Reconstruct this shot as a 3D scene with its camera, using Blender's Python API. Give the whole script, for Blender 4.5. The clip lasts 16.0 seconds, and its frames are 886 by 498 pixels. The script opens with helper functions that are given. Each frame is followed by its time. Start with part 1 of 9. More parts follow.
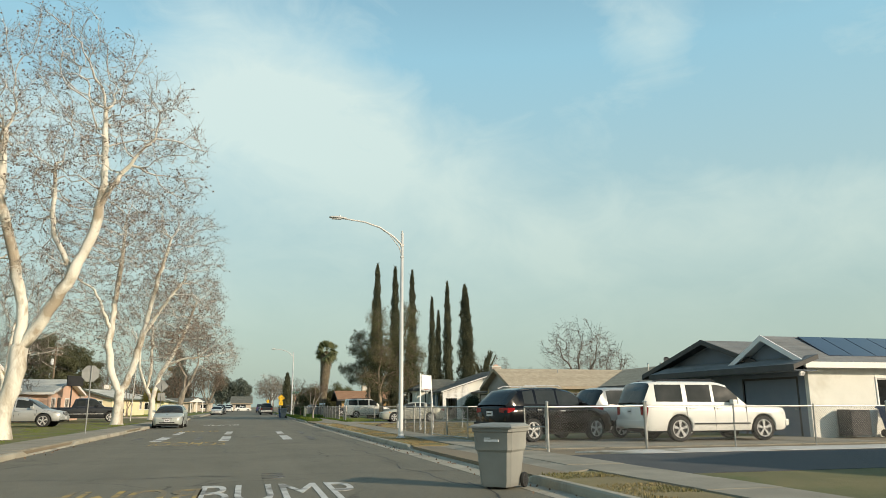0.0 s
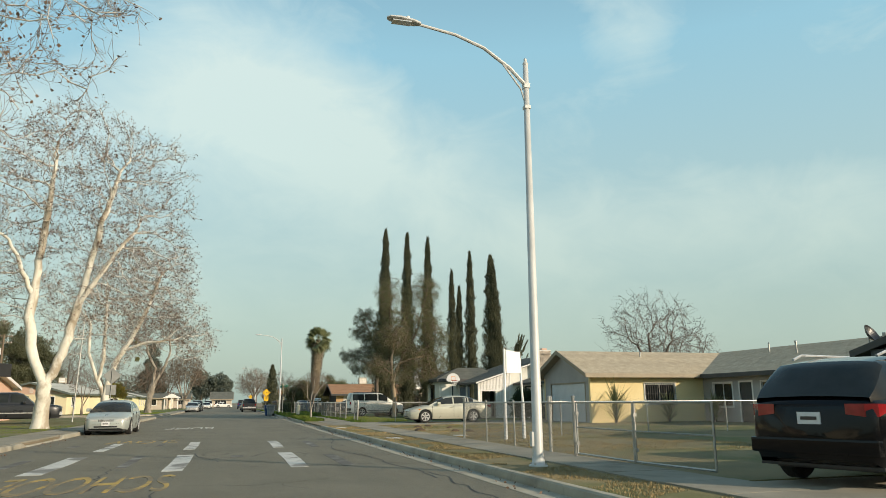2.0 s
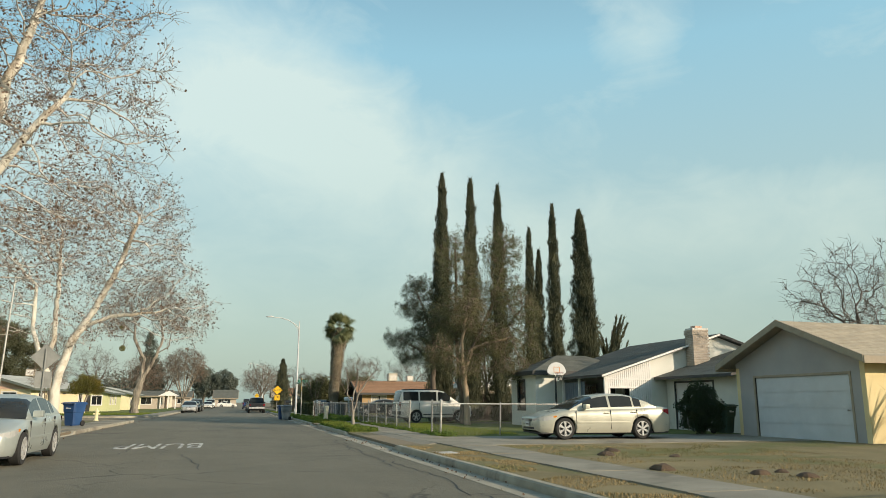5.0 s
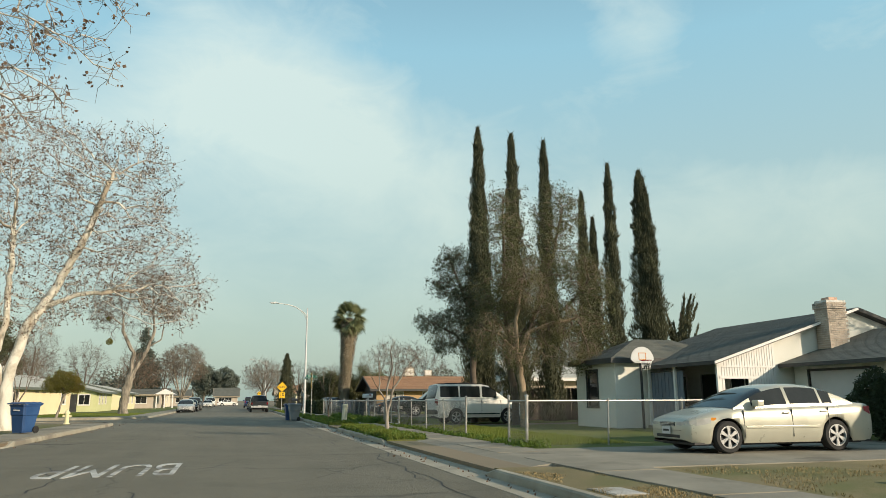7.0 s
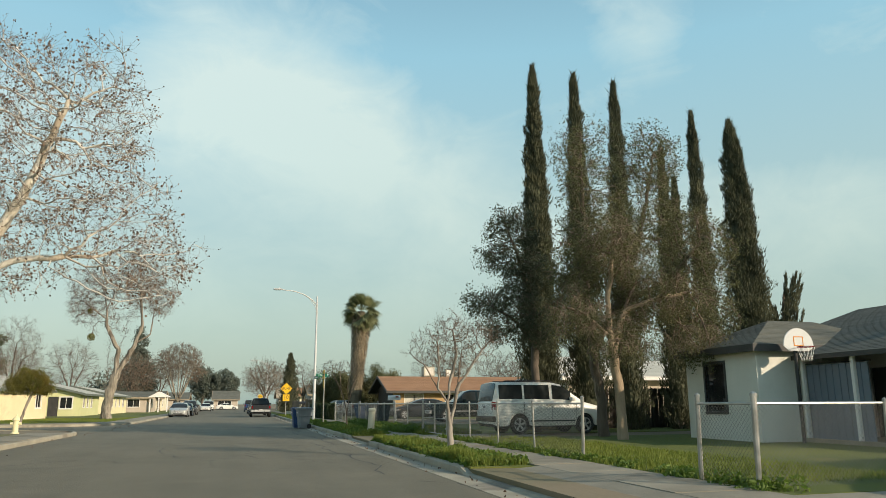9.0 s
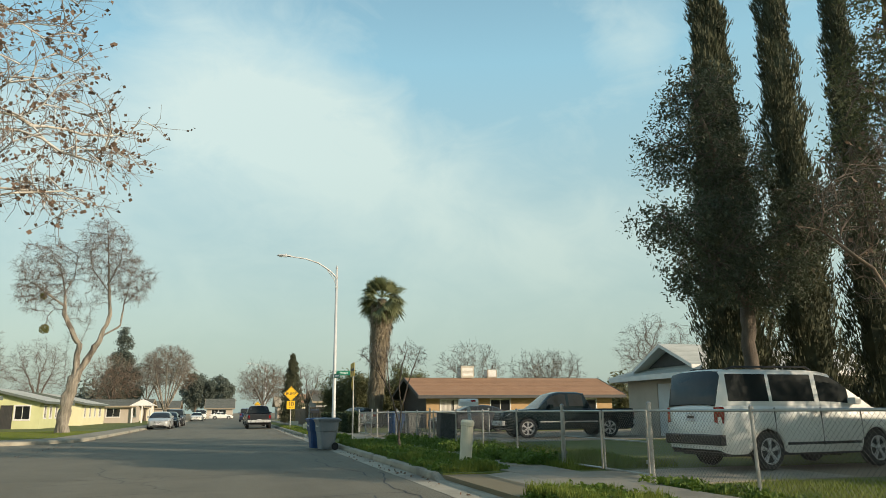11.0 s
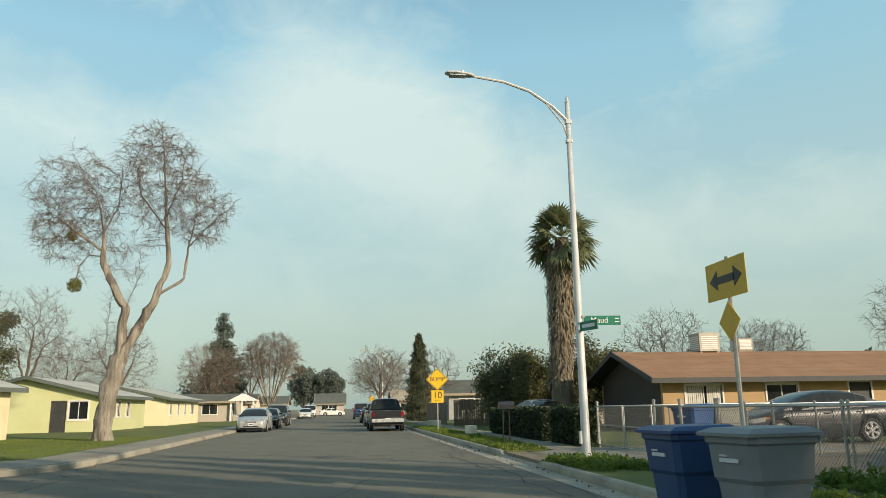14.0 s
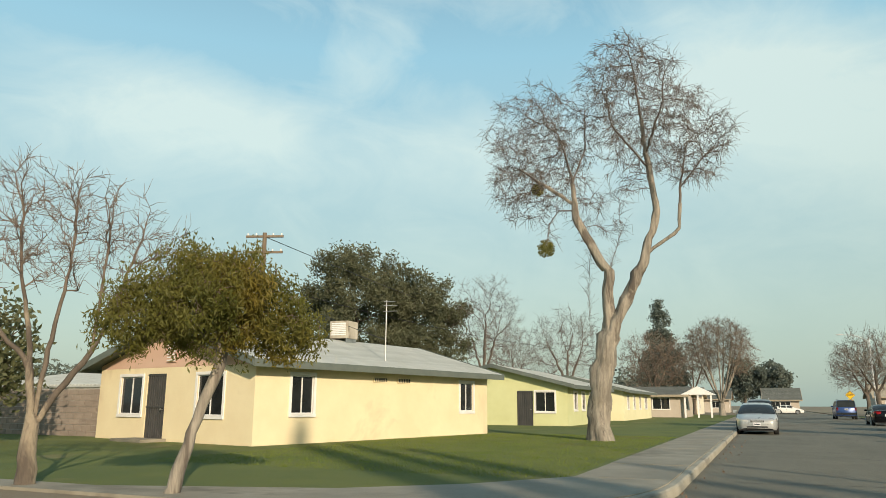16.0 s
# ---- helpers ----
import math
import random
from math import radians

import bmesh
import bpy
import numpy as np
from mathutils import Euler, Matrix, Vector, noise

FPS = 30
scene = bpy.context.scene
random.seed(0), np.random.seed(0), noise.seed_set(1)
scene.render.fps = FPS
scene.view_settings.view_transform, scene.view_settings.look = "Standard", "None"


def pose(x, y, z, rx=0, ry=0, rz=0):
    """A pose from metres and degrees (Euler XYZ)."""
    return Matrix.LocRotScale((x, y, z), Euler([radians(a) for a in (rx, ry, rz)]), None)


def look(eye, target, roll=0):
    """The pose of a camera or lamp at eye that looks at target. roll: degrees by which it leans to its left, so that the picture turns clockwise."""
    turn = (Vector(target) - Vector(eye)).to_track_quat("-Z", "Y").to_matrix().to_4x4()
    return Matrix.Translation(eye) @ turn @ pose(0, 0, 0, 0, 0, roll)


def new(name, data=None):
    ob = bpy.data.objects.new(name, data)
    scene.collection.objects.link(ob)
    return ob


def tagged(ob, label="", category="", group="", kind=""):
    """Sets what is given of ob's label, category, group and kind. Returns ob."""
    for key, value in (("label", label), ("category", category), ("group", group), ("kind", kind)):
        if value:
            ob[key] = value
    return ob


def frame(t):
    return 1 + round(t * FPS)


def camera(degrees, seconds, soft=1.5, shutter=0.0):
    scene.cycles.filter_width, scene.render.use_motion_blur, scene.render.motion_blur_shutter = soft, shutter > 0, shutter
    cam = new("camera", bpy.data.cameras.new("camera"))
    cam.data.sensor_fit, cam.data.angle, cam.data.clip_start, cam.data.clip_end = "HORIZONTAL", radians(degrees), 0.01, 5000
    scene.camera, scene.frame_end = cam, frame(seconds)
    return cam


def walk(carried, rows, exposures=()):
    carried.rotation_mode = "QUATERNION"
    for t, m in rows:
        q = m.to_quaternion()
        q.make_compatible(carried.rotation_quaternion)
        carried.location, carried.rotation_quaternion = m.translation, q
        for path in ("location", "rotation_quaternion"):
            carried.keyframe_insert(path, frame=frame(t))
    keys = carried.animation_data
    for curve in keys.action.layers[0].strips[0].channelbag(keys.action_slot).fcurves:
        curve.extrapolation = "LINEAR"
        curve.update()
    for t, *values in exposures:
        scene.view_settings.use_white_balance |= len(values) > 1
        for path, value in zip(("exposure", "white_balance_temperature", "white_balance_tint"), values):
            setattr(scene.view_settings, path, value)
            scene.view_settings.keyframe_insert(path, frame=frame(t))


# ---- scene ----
cam = camera(62.61, 16.0, soft=0.8)
# seconds, x, y, z, yaw, pitch, roll
ROWS = [
    (0.0, 0.002, 0.015, 1.263, -14.77, 12.17, 0.23),
    (0.5, 0.008, 3.673, 1.268, -15.42, 12.06, 0.24),
    (1.0, 0.067, 7.303, 1.276, -15.79, 11.97, 0.33),
    (1.5, 0.109, 10.963, 1.273, -16.06, 11.90, 0.40),
    (2.0, 0.176, 14.577, 1.271, -16.13, 11.81, 0.42),
    (2.5, 0.178, 18.066, 1.281, -16.16, 11.74, 0.21),
    (3.0, 0.267, 21.430, 1.270, -16.03, 11.69, 0.11),
    (3.5, 0.299, 24.324, 1.268, -15.83, 11.71, -0.15),
    (4.0, 0.290, 26.994, 1.267, -15.74, 11.94, -0.30),
    (6.5, 0.448, 38.141, 1.271, -15.75, 11.80, 0.24),
    (7.0, 0.495, 40.044, 1.273, -15.66, 11.67, 0.29),
    (7.5, 0.574, 41.881, 1.260, -15.56, 11.60, 0.27),
    (8.0, 0.597, 43.661, 1.259, -15.53, 11.56, 0.24),
    (10.5, 0.954, 58.296, 1.247, -15.78, 12.61, 0.48),
    (11.0, 0.981, 61.791, 1.261, -15.82, 12.53, 0.55),
    (11.5, 0.993, 65.434, 1.286, -15.89, 12.43, 0.39),
    (12.0, 1.029, 69.158, 1.298, -15.80, 12.28, 0.29),
    (12.5, 1.048, 72.652, 1.267, -15.36, 12.22, 0.32),
    (13.0, 1.011, 75.987, 1.275, -14.10, 12.19, 0.53),
    (13.5, 0.870, 78.743, 1.274, -11.76, 12.21, 0.75),
    (14.0, 0.491, 81.429, 1.283, -7.85, 12.24, 0.94),
    (14.5, -0.217, 83.977, 1.297, -2.33, 12.25, 0.87),
    (15.0, -1.268, 86.264, 1.298, 4.83, 12.19, 0.53),
    (15.5, -2.621, 88.286, 1.287, 13.51, 12.14, 0.17),
    (16.0, -4.357, 89.890, 1.281, 23.32, 12.03, -0.28),
]
walk(cam, [(t, pose(x, y, z, 90 + pitch, roll, yaw)) for t, x, y, z, yaw, pitch, roll in ROWS], [(0.0, 0.2, 6880, 10), (16.0, 0.2, 6880, 10)])

# ---- light ----
SUN_AZ, SUN_EL = radians(136.0), radians(19.8)   # azimuth from +y towards +x
to_sun = Vector((math.sin(SUN_AZ) * math.cos(SUN_EL), math.cos(SUN_AZ) * math.cos(SUN_EL), math.sin(SUN_EL)))
sun_data = bpy.data.lights.new("sun", "SUN")
sun_data.energy, sun_data.angle, sun_data.color = 4.2, radians(0.8), (1.0, 0.86, 0.68)
sun_lamp = new("sun", sun_data)
sun_lamp.matrix_world = look(to_sun * 100, (0, 0, 0))

world = bpy.data.worlds.new("world")
scene.world = world
world.use_nodes = True


class Nodes:
    """A short way to write node trees."""

    def __init__(self, tree):
        self.tree = tree
        tree.nodes.clear()

    def add(self, kind, inputs=(), **settings):
        n = self.tree.nodes.new(kind)
        for key, value in settings.items():
            setattr(n, key, value)
        for key, value in dict(inputs).items():
            if isinstance(value, bpy.types.NodeSocket):
                self.tree.links.new(value, n.inputs[key])
            else:
                n.inputs[key].default_value = value
        return n

    def math(self, op, a, b=0.0, clamp=False):
        return self.add("ShaderNodeMath", {0: a, 1: b}, operation=op, use_clamp=clamp).outputs[0]

    def mix(self, f, a, b, blend="MIX"):
        n = self.add("ShaderNodeMix", {0: f, 6: a, 7: b}, data_type="RGBA", blend_type=blend)
        return n.outputs[2]

    def noise(self, vector, scale, detail=4.0, rough=0.55, distortion=0.0):
        return self.add("ShaderNodeTexNoise", {"Vector": vector, "Scale": scale, "Detail": detail, "Roughness": rough, "Distortion": distortion}).outputs[0]

    def ramp(self, f, *stops):
        n = self.add("ShaderNodeValToRGB", {0: f})
        e = n.color_ramp.elements
        while len(e) < len(stops):
            e.new(0.5)
        for k, (p, c) in zip(e, stops):
            k.position, k.color = p, (*c, 1) if len(c) == 3 else c
        return n.outputs[0]


BANKS = [
    (8.2, 18.6, 15.0, 5.2, -8, 0.75),
    (-2.0, 23.8, 9.5, 4.6, -12, 0.55),
    (31.5, 26.5, 3.1, 3.1, 40, 0.50),
    (32.0, 12.2, 18.0, 3.1, 0, 0.55),
    (45.7, 13.8, 6.6, 4.0, 0, 0.30),
    (19.4, 26.9, 7.5, 5.8, 0, -0.70),
    (40.8, 20.5, 8.8, 4.0, -10, -0.25),
    (-12.5, 25.9, 7.5, 2.7, 0, -0.30),
    (9.4, 8.1, 21.2, 3.6, 0, 0.25),
    (-43.9, 20.8, 11.4, 3.3, -8, 0.80),
    (-23.6, 19.1, 11.4, 3.1, -10, 0.50),
    (-29.8, 25.4, 3.1, 2.0, 0, 0.40),
    (-37.8, 25.6, 5.3, 2.2, -30, -0.50),
    (-51.8, 26.9, 8.8, 1.8, 0, -0.40),
    (-17.9, 26.4, 6.6, 2.7, 0, -0.30),
]
g = Nodes(world.node_tree)
coord = g.add("ShaderNodeTexCoord").outputs["Generated"]
sky = g.add("ShaderNodeTexSky", sky_type="NISHITA", sun_disc=False, sun_elevation=SUN_EL, sun_rotation=SUN_AZ, air_density=1.3, dust_density=2.0, ozone_density=2.0)
sep = g.add("ShaderNodeSeparateXYZ", {0: coord})
up = g.math("MAXIMUM", sep.outputs[2], 0.0)
# a thin layer of cloud: soft banks in the directions where they stand, broken up by noise
warp = g.add("ShaderNodeMapping", {"Vector": coord, "Scale": (1.0, 1.0, 1.7)}).outputs[0]
billow = g.noise(warp, 2.6, 6.0, 0.55, 0.7)
streak = g.noise(warp, 7.5, 7.0, 0.62, 1.1)
cover = g.math("ADD", g.math("MULTIPLY", g.math("SUBTRACT", billow, 0.5), 1.5), g.math("MULTIPLY", g.math("SUBTRACT", streak, 0.5), 1.0))


def bank(azimuth, elevation, wide, high, tilt, weight):
    """A bank of cloud round a direction: degrees, azimuth from +y towards +x."""
    az, el = radians(azimuth), radians(elevation)
    d = Vector((math.sin(az) * math.cos(el), math.cos(az) * math.cos(el), math.sin(el)))
    east = Vector((math.cos(az), -math.sin(az), 0))
    north = d.cross(east) * -1
    a, b = east * math.cos(radians(tilt)) + north * math.sin(radians(tilt)), north * math.cos(radians(tilt)) - east * math.sin(radians(tilt))
    u = g.math("DIVIDE", g.add("ShaderNodeVectorMath", {0: coord, 1: tuple(a)}, operation="DOT_PRODUCT").outputs["Value"], math.sin(radians(wide)))
    v = g.math("DIVIDE", g.add("ShaderNodeVectorMath", {0: g.add("ShaderNodeVectorMath", {0: coord, 1: tuple(d)}, operation="SUBTRACT").outputs[0], 1: tuple(b)}, operation="DOT_PRODUCT").outputs["Value"], math.sin(radians(high)))
    facing = g.math("GREATER_THAN", g.add("ShaderNodeVectorMath", {0: coord, 1: tuple(d)}, operation="DOT_PRODUCT").outputs["Value"], 0.0)
    r = g.math("ADD", g.math("MULTIPLY", u, u), g.math("MULTIPLY", v, v))
    return g.math("MULTIPLY", g.math("MULTIPLY", g.math("EXPONENT", g.math("MULTIPLY", r, -1.0)), facing), weight)


for row in BANKS:
    cover = g.math("ADD", cover, bank(*row))
cover = g.ramp(g.math("ADD", g.math("MULTIPLY", cover, 0.5), 0.07), (0.0, (0, 0, 0)), (0.46, (1, 1, 1)))
blue = g.ramp(up, (0.0, (0.323, 0.450, 0.435)), (0.12, (0.351, 0.490, 0.475)), (0.28, (0.351, 0.540, 0.575)), (0.45, (0.275, 0.545, 0.680)), (0.62, (0.16, 0.33, 0.46)), (1.0, (0.07, 0.18, 0.30)))
white = g.ramp(up, (0.0, (0.342, 0.460, 0.440)), (0.15, (0.456, 0.590, 0.555)), (0.32, (0.589, 0.735, 0.700)), (0.5, (0.646, 0.800, 0.780)), (0.64, (0.34, 0.42, 0.44)), (1.0, (0.20, 0.26, 0.30)))
veil = g.mix(cover, blue, white)
nishita = g.add("ShaderNodeBackground", {"Color": sky.outputs[0], "Strength": 0.035}).outputs[0]
cloudy = g.add("ShaderNodeBackground", {"Color": veil, "Strength": 0.82}).outputs[0]
both = g.add("ShaderNodeAddShader", {0: nishita, 1: cloudy}).outputs[0]
g.add("ShaderNodeOutputWorld", {"Surface": both})

# ---- materials ----
def surface(name, one, two, scale=3.0, rough=0.8, metal=0.0, grain=60.0, bump=0.15, third=None, spots=0.0, coat=0.0, local=False, stretch=(1, 1, 1), vary=0.0, fine=0.12, leafy=0.0):
    """A real surface: two colours blended by a broad noise, a fine grain, and relief."""
    m = bpy.data.materials.new(name)
    m.use_nodes = True
    n = Nodes(m.node_tree)
    place = n.add("ShaderNodeTexCoord").outputs["Object"] if local else n.add("ShaderNodeNewGeometry").outputs["Position"]
    place = n.add("ShaderNodeMapping", {"Vector": place, "Scale": stretch}).outputs[0]
    broad = n.ramp(n.noise(place, scale, 6.0, 0.6), (0.35, (0, 0, 0)), (0.65, (1, 1, 1)))
    col = n.mix(broad, (*one, 1), (*two, 1))
    if third:
        spot = n.ramp(n.noise(place, scale * 0.37, 5.0, 0.65, 0.4), (0.62 - spots, (0, 0, 0)), (0.70 - spots * 0.8, (1, 1, 1)))
        col = n.mix(n.math("MULTIPLY", spot, 0.85), col, (*third, 1))
    fines = n.noise(place, grain, 3.0, 0.7)
    col = n.mix(n.math("MULTIPLY", n.math("ABSOLUTE", n.math("SUBTRACT", fines, 0.5)), fine * 6, True), col, n.mix(0.5, col, (one[0] * 0.35, one[1] * 0.35, one[2] * 0.35, 1)))
    if vary:
        r = n.add("ShaderNodeObjectInfo").outputs["Random"]
        r2 = n.add("ShaderNodeNewGeometry").outputs["Random Per Island"]
        r = n.math("FRACT", n.math("ADD", r, r2))
        col = n.mix(n.math("MULTIPLY", r, vary), col, (two[0] * 0.4, two[1] * 0.4, two[2] * 0.4, 1))
    b = n.add("ShaderNodeBsdfPrincipled", {"Base Color": col, "Metallic": metal, "Coat Weight": coat, "Coat Roughness": 0.06})
    n.tree.links.new(n.math("ADD", n.math("MULTIPLY", n.math("SUBTRACT", broad, 0.5), 0.12), rough, True), b.inputs["Roughness"])
    if bump:
        relief = n.add("ShaderNodeBump", {"Strength": bump, "Distance": 0.02, "Height": fines}).outputs[0]
        n.tree.links.new(relief, b.inputs["Normal"])
    skin = b.outputs[0]
    if leafy:
        through_leaf = n.add("ShaderNodeBsdfTranslucent", {"Color": col}).outputs[0]
        skin = n.add("ShaderNodeMixShader", {0: leafy, 1: skin, 2: through_leaf}).outputs[0]
    n.add("ShaderNodeOutputMaterial", {"Surface": skin})
    return m


def asphalt(name):
    """Worn asphalt: stone grain, wheel tracks along the road, stains and a web of fine cracks."""
    m = bpy.data.materials.new(name)
    m.use_nodes = True
    n = Nodes(m.node_tree)
    place = n.add("ShaderNodeNewGeometry").outputs["Position"]
    track = n.noise(n.add("ShaderNodeMapping", {"Vector": place, "Scale": (1.1, 0.045, 1)}).outputs[0], 1.0, 4.0, 0.6)
    blotch = n.noise(place, 0.45, 6.0, 0.62, 0.6)
    col = n.mix(n.ramp(blotch, (0.3, (0, 0, 0)), (0.7, (1, 1, 1))), (0.098, 0.088, 0.060, 1), (0.158, 0.142, 0.100, 1))
    col = n.mix(n.math("MULTIPLY", n.ramp(track, (0.35, (0, 0, 0)), (0.7, (1, 1, 1))), 0.45), col, (0.19, 0.171, 0.122, 1))
    stain = n.ramp(n.noise(place, 0.9, 3.0, 0.5, 1.2), (0.66, (0, 0, 0)), (0.76, (1, 1, 1)))
    col = n.mix(n.math("MULTIPLY", stain, 0.35), col, (0.038, 0.036, 0.034, 1))
    bent = n.add("ShaderNodeVectorMath", {0: place, 1: n.add("ShaderNodeVectorMath", {0: n.add("ShaderNodeTexNoise", {"Vector": place, "Scale": 0.8, "Detail": 5.0}).outputs[1], 1: (1.6, 1.6, 0)}, operation="MULTIPLY").outputs[0]}).outputs[0]
    web = n.add("ShaderNodeTexVoronoi", {"Vector": bent, "Scale": 0.34}, feature="DISTANCE_TO_EDGE").outputs[0]
    where = n.ramp(n.noise(place, 0.14, 3.0), (0.47, (0, 0, 0)), (0.58, (1, 1, 1)))
    crack = n.math("MULTIPLY", n.ramp(web, (0.004, (1, 1, 1)), (0.009, (0, 0, 0))), where)
    col = n.mix(n.math("MULTIPLY", crack, 0.75), col, (0.022, 0.02, 0.018, 1))
    stones = n.noise(place, 110, 3.0, 0.75)
    col = n.mix(n.math("MULTIPLY", n.math("SUBTRACT", stones, 0.42), 2.2, True), col, (0.24, 0.22, 0.165, 1))
    b = n.add("ShaderNodeBsdfPrincipled", {"Base Color": col, "Roughness": 0.82})
    n.tree.links.new(n.add("ShaderNodeBump", {"Strength": 0.5, "Distance": 0.02, "Height": n.math("SUBTRACT", stones, crack)}).outputs[0], b.inputs["Normal"])
    n.add("ShaderNodeOutputMaterial", {"Surface": b.outputs[0]})
    return m


ASPHALT = asphalt("asphalt")
CONCRETE = surface("concrete", (0.24, 0.215, 0.162), (0.335, 0.302, 0.235), 0.9, 0.85, grain=70, bump=0.3, third=(0.155, 0.135, 0.10), spots=0.06, vary=0.2, fine=0.25)
DRIVE = surface("dark_driveway", (0.050, 0.051, 0.052), (0.078, 0.079, 0.078), 0.7, 0.85, grain=80, bump=0.4, fine=0.3)
LAWN_MIX = surface("patchy_lawn", (0.115, 0.115, 0.038), (0.185, 0.16, 0.068), 0.6, 0.95, grain=30, bump=0.8, third=(0.09, 0.12, 0.025), spots=0.1, fine=0.45)
KERB = surface("kerb_concrete", (0.30, 0.27, 0.205), (0.41, 0.37, 0.29), 1.2, 0.85, grain=60, bump=0.3, third=(0.20, 0.175, 0.14), spots=0.08)
DRY = surface("dry_lawn", (0.185, 0.148, 0.066), (0.27, 0.215, 0.105), 0.5, 0.95, grain=30, bump=0.8, third=(0.12, 0.135, 0.036), spots=0.13, fine=0.5)
GREEN = surface("green_lawn", (0.085, 0.115, 0.018), (0.14, 0.16, 0.03), 0.5, 0.95, grain=30, bump=0.8, third=(0.22, 0.18, 0.07), spots=0.03, fine=0.4)
DIRT = surface("bare_ground", (0.17, 0.13, 0.085), (0.25, 0.20, 0.13), 0.05, 0.95, grain=10, bump=0.5, third=(0.09, 0.11, 0.035), spots=0.08)
GRAVEL = surface("pale_gravel", (0.50, 0.48, 0.44), (0.64, 0.62, 0.58), 2.0, 0.9, grain=40, bump=1.0, third=(0.28, 0.24, 0.17), spots=0.06, fine=0.5)
PAINT_W = surface("road_paint_white", (0.50, 0.49, 0.45), (0.62, 0.61, 0.57), 3.0, 0.8, grain=40, bump=0.2, third=(0.13, 0.12, 0.105), spots=0.13, fine=0.6)
PAINT_WORN = surface("road_paint_worn", (0.16, 0.15, 0.135), (0.34, 0.33, 0.30), 5.0, 0.85, grain=40, bump=0.2, third=(0.075, 0.068, 0.057), spots=0.25, fine=0.6)
PAINT_Y = surface("road_paint_yellow", (0.50, 0.33, 0.07), (0.42, 0.29, 0.09), 3.0, 0.8, grain=40, bump=0.2, third=(0.14, 0.125, 0.10), spots=0.20, fine=0.6)
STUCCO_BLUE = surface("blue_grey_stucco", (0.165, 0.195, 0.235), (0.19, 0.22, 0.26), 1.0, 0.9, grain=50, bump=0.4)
STUCCO_CREAM = surface("cream_stucco", (0.72, 0.66, 0.50), (0.78, 0.72, 0.56), 0.8, 0.9, grain=50, bump=0.4, third=(0.60, 0.54, 0.40), spots=0.0)
STUCCO_YELLOW = surface("yellow_stucco", (0.72, 0.58, 0.30), (0.78, 0.64, 0.36), 0.8, 0.9, grain=50, bump=0.4)
STUCCO_GREY = surface("grey_stucco", (0.36, 0.345, 0.33), (0.42, 0.40, 0.38), 0.8, 0.9, grain=50, bump=0.4)
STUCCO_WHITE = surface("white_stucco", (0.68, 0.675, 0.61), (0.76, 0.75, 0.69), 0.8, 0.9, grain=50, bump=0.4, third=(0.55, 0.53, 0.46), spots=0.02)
STUCCO_BEIGE = surface("beige_stucco", (0.45, 0.385, 0.31), (0.52, 0.45, 0.37), 0.8, 0.9, grain=50, bump=0.4)
STUCCO_PEACH = surface("peach_stucco", (0.76, 0.63, 0.40), (0.82, 0.70, 0.46), 0.7, 0.9, grain=50, bump=0.4, third=(0.66, 0.53, 0.34), spots=0.05)
STUCCO_LIME = surface("lime_stucco", (0.56, 0.56, 0.29), (0.62, 0.62, 0.34), 0.7, 0.9, grain=50, bump=0.4)
STUCCO_PALE = surface("pale_yellow_stucco", (0.74, 0.68, 0.42), (0.79, 0.73, 0.47), 0.7, 0.9, grain=50, bump=0.4)
STUCCO_PINK = surface("pink_stucco", (0.62, 0.40, 0.30), (0.67, 0.45, 0.34), 0.7, 0.9, grain=50, bump=0.4)
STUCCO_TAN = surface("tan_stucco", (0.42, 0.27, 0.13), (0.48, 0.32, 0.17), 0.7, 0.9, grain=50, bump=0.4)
# near-black wall colour with the shade of the west side put into it
STUCCO_SHADED = surface("shaded_brown_stucco", (0.055, 0.045, 0.04), (0.075, 0.06, 0.05), 0.7, 0.9, grain=50, bump=0.4)
ROOF_TAN = surface("tan_shingle", (0.38, 0.32, 0.23), (0.50, 0.425, 0.315), 3.0, 0.95, grain=14, bump=0.5, vary=0.2, fine=0.5)
ROOF_GREY = surface("grey_shingle", (0.105, 0.11, 0.092), (0.155, 0.158, 0.135), 1.2, 0.95, grain=22, bump=0.5, vary=0.35)
ROOF_BLUE = surface("weathered_shingle", (0.17, 0.18, 0.18), (0.23, 0.235, 0.23), 1.2, 0.95, grain=22, bump=0.5, vary=0.35)
ROOF_BROWN = surface("brown_shingle", (0.30, 0.16, 0.085), (0.37, 0.21, 0.12), 1.2, 0.95, grain=22, bump=0.5, vary=0.3)
ROOF_PALE = surface("pale_grey_shingle", (0.42, 0.43, 0.39), (0.50, 0.51, 0.47), 1.2, 0.95, grain=22, bump=0.5, vary=0.25)
TRIM_WHITE = surface("white_trim", (0.74, 0.72, 0.68), (0.80, 0.78, 0.75), 3.0, 0.6, grain=80, bump=0.05)
TRIM_TAN = surface("tan_trim", (0.30, 0.25, 0.18), (0.37, 0.31, 0.225), 3.0, 0.7, grain=80, bump=0.1)
TRIM_DARK = surface("dark_trim", (0.05, 0.05, 0.048), (0.075, 0.072, 0.068), 3.0, 0.7, grain=80, bump=0.1)
TRIM_GREEN = surface("grey_green_trim", (0.10, 0.12, 0.105), (0.13, 0.15, 0.13), 3.0, 0.7, grain=80, bump=0.1)
GALV = surface("galvanised_steel", (0.33, 0.33, 0.31), (0.46, 0.46, 0.44), 6.0, 0.42, 0.75, grain=120, bump=0.05)
WIRE = surface("fence_wire", (0.13, 0.13, 0.12), (0.20, 0.20, 0.19), 6.0, 0.6, 0.3, grain=120, bump=0.0)
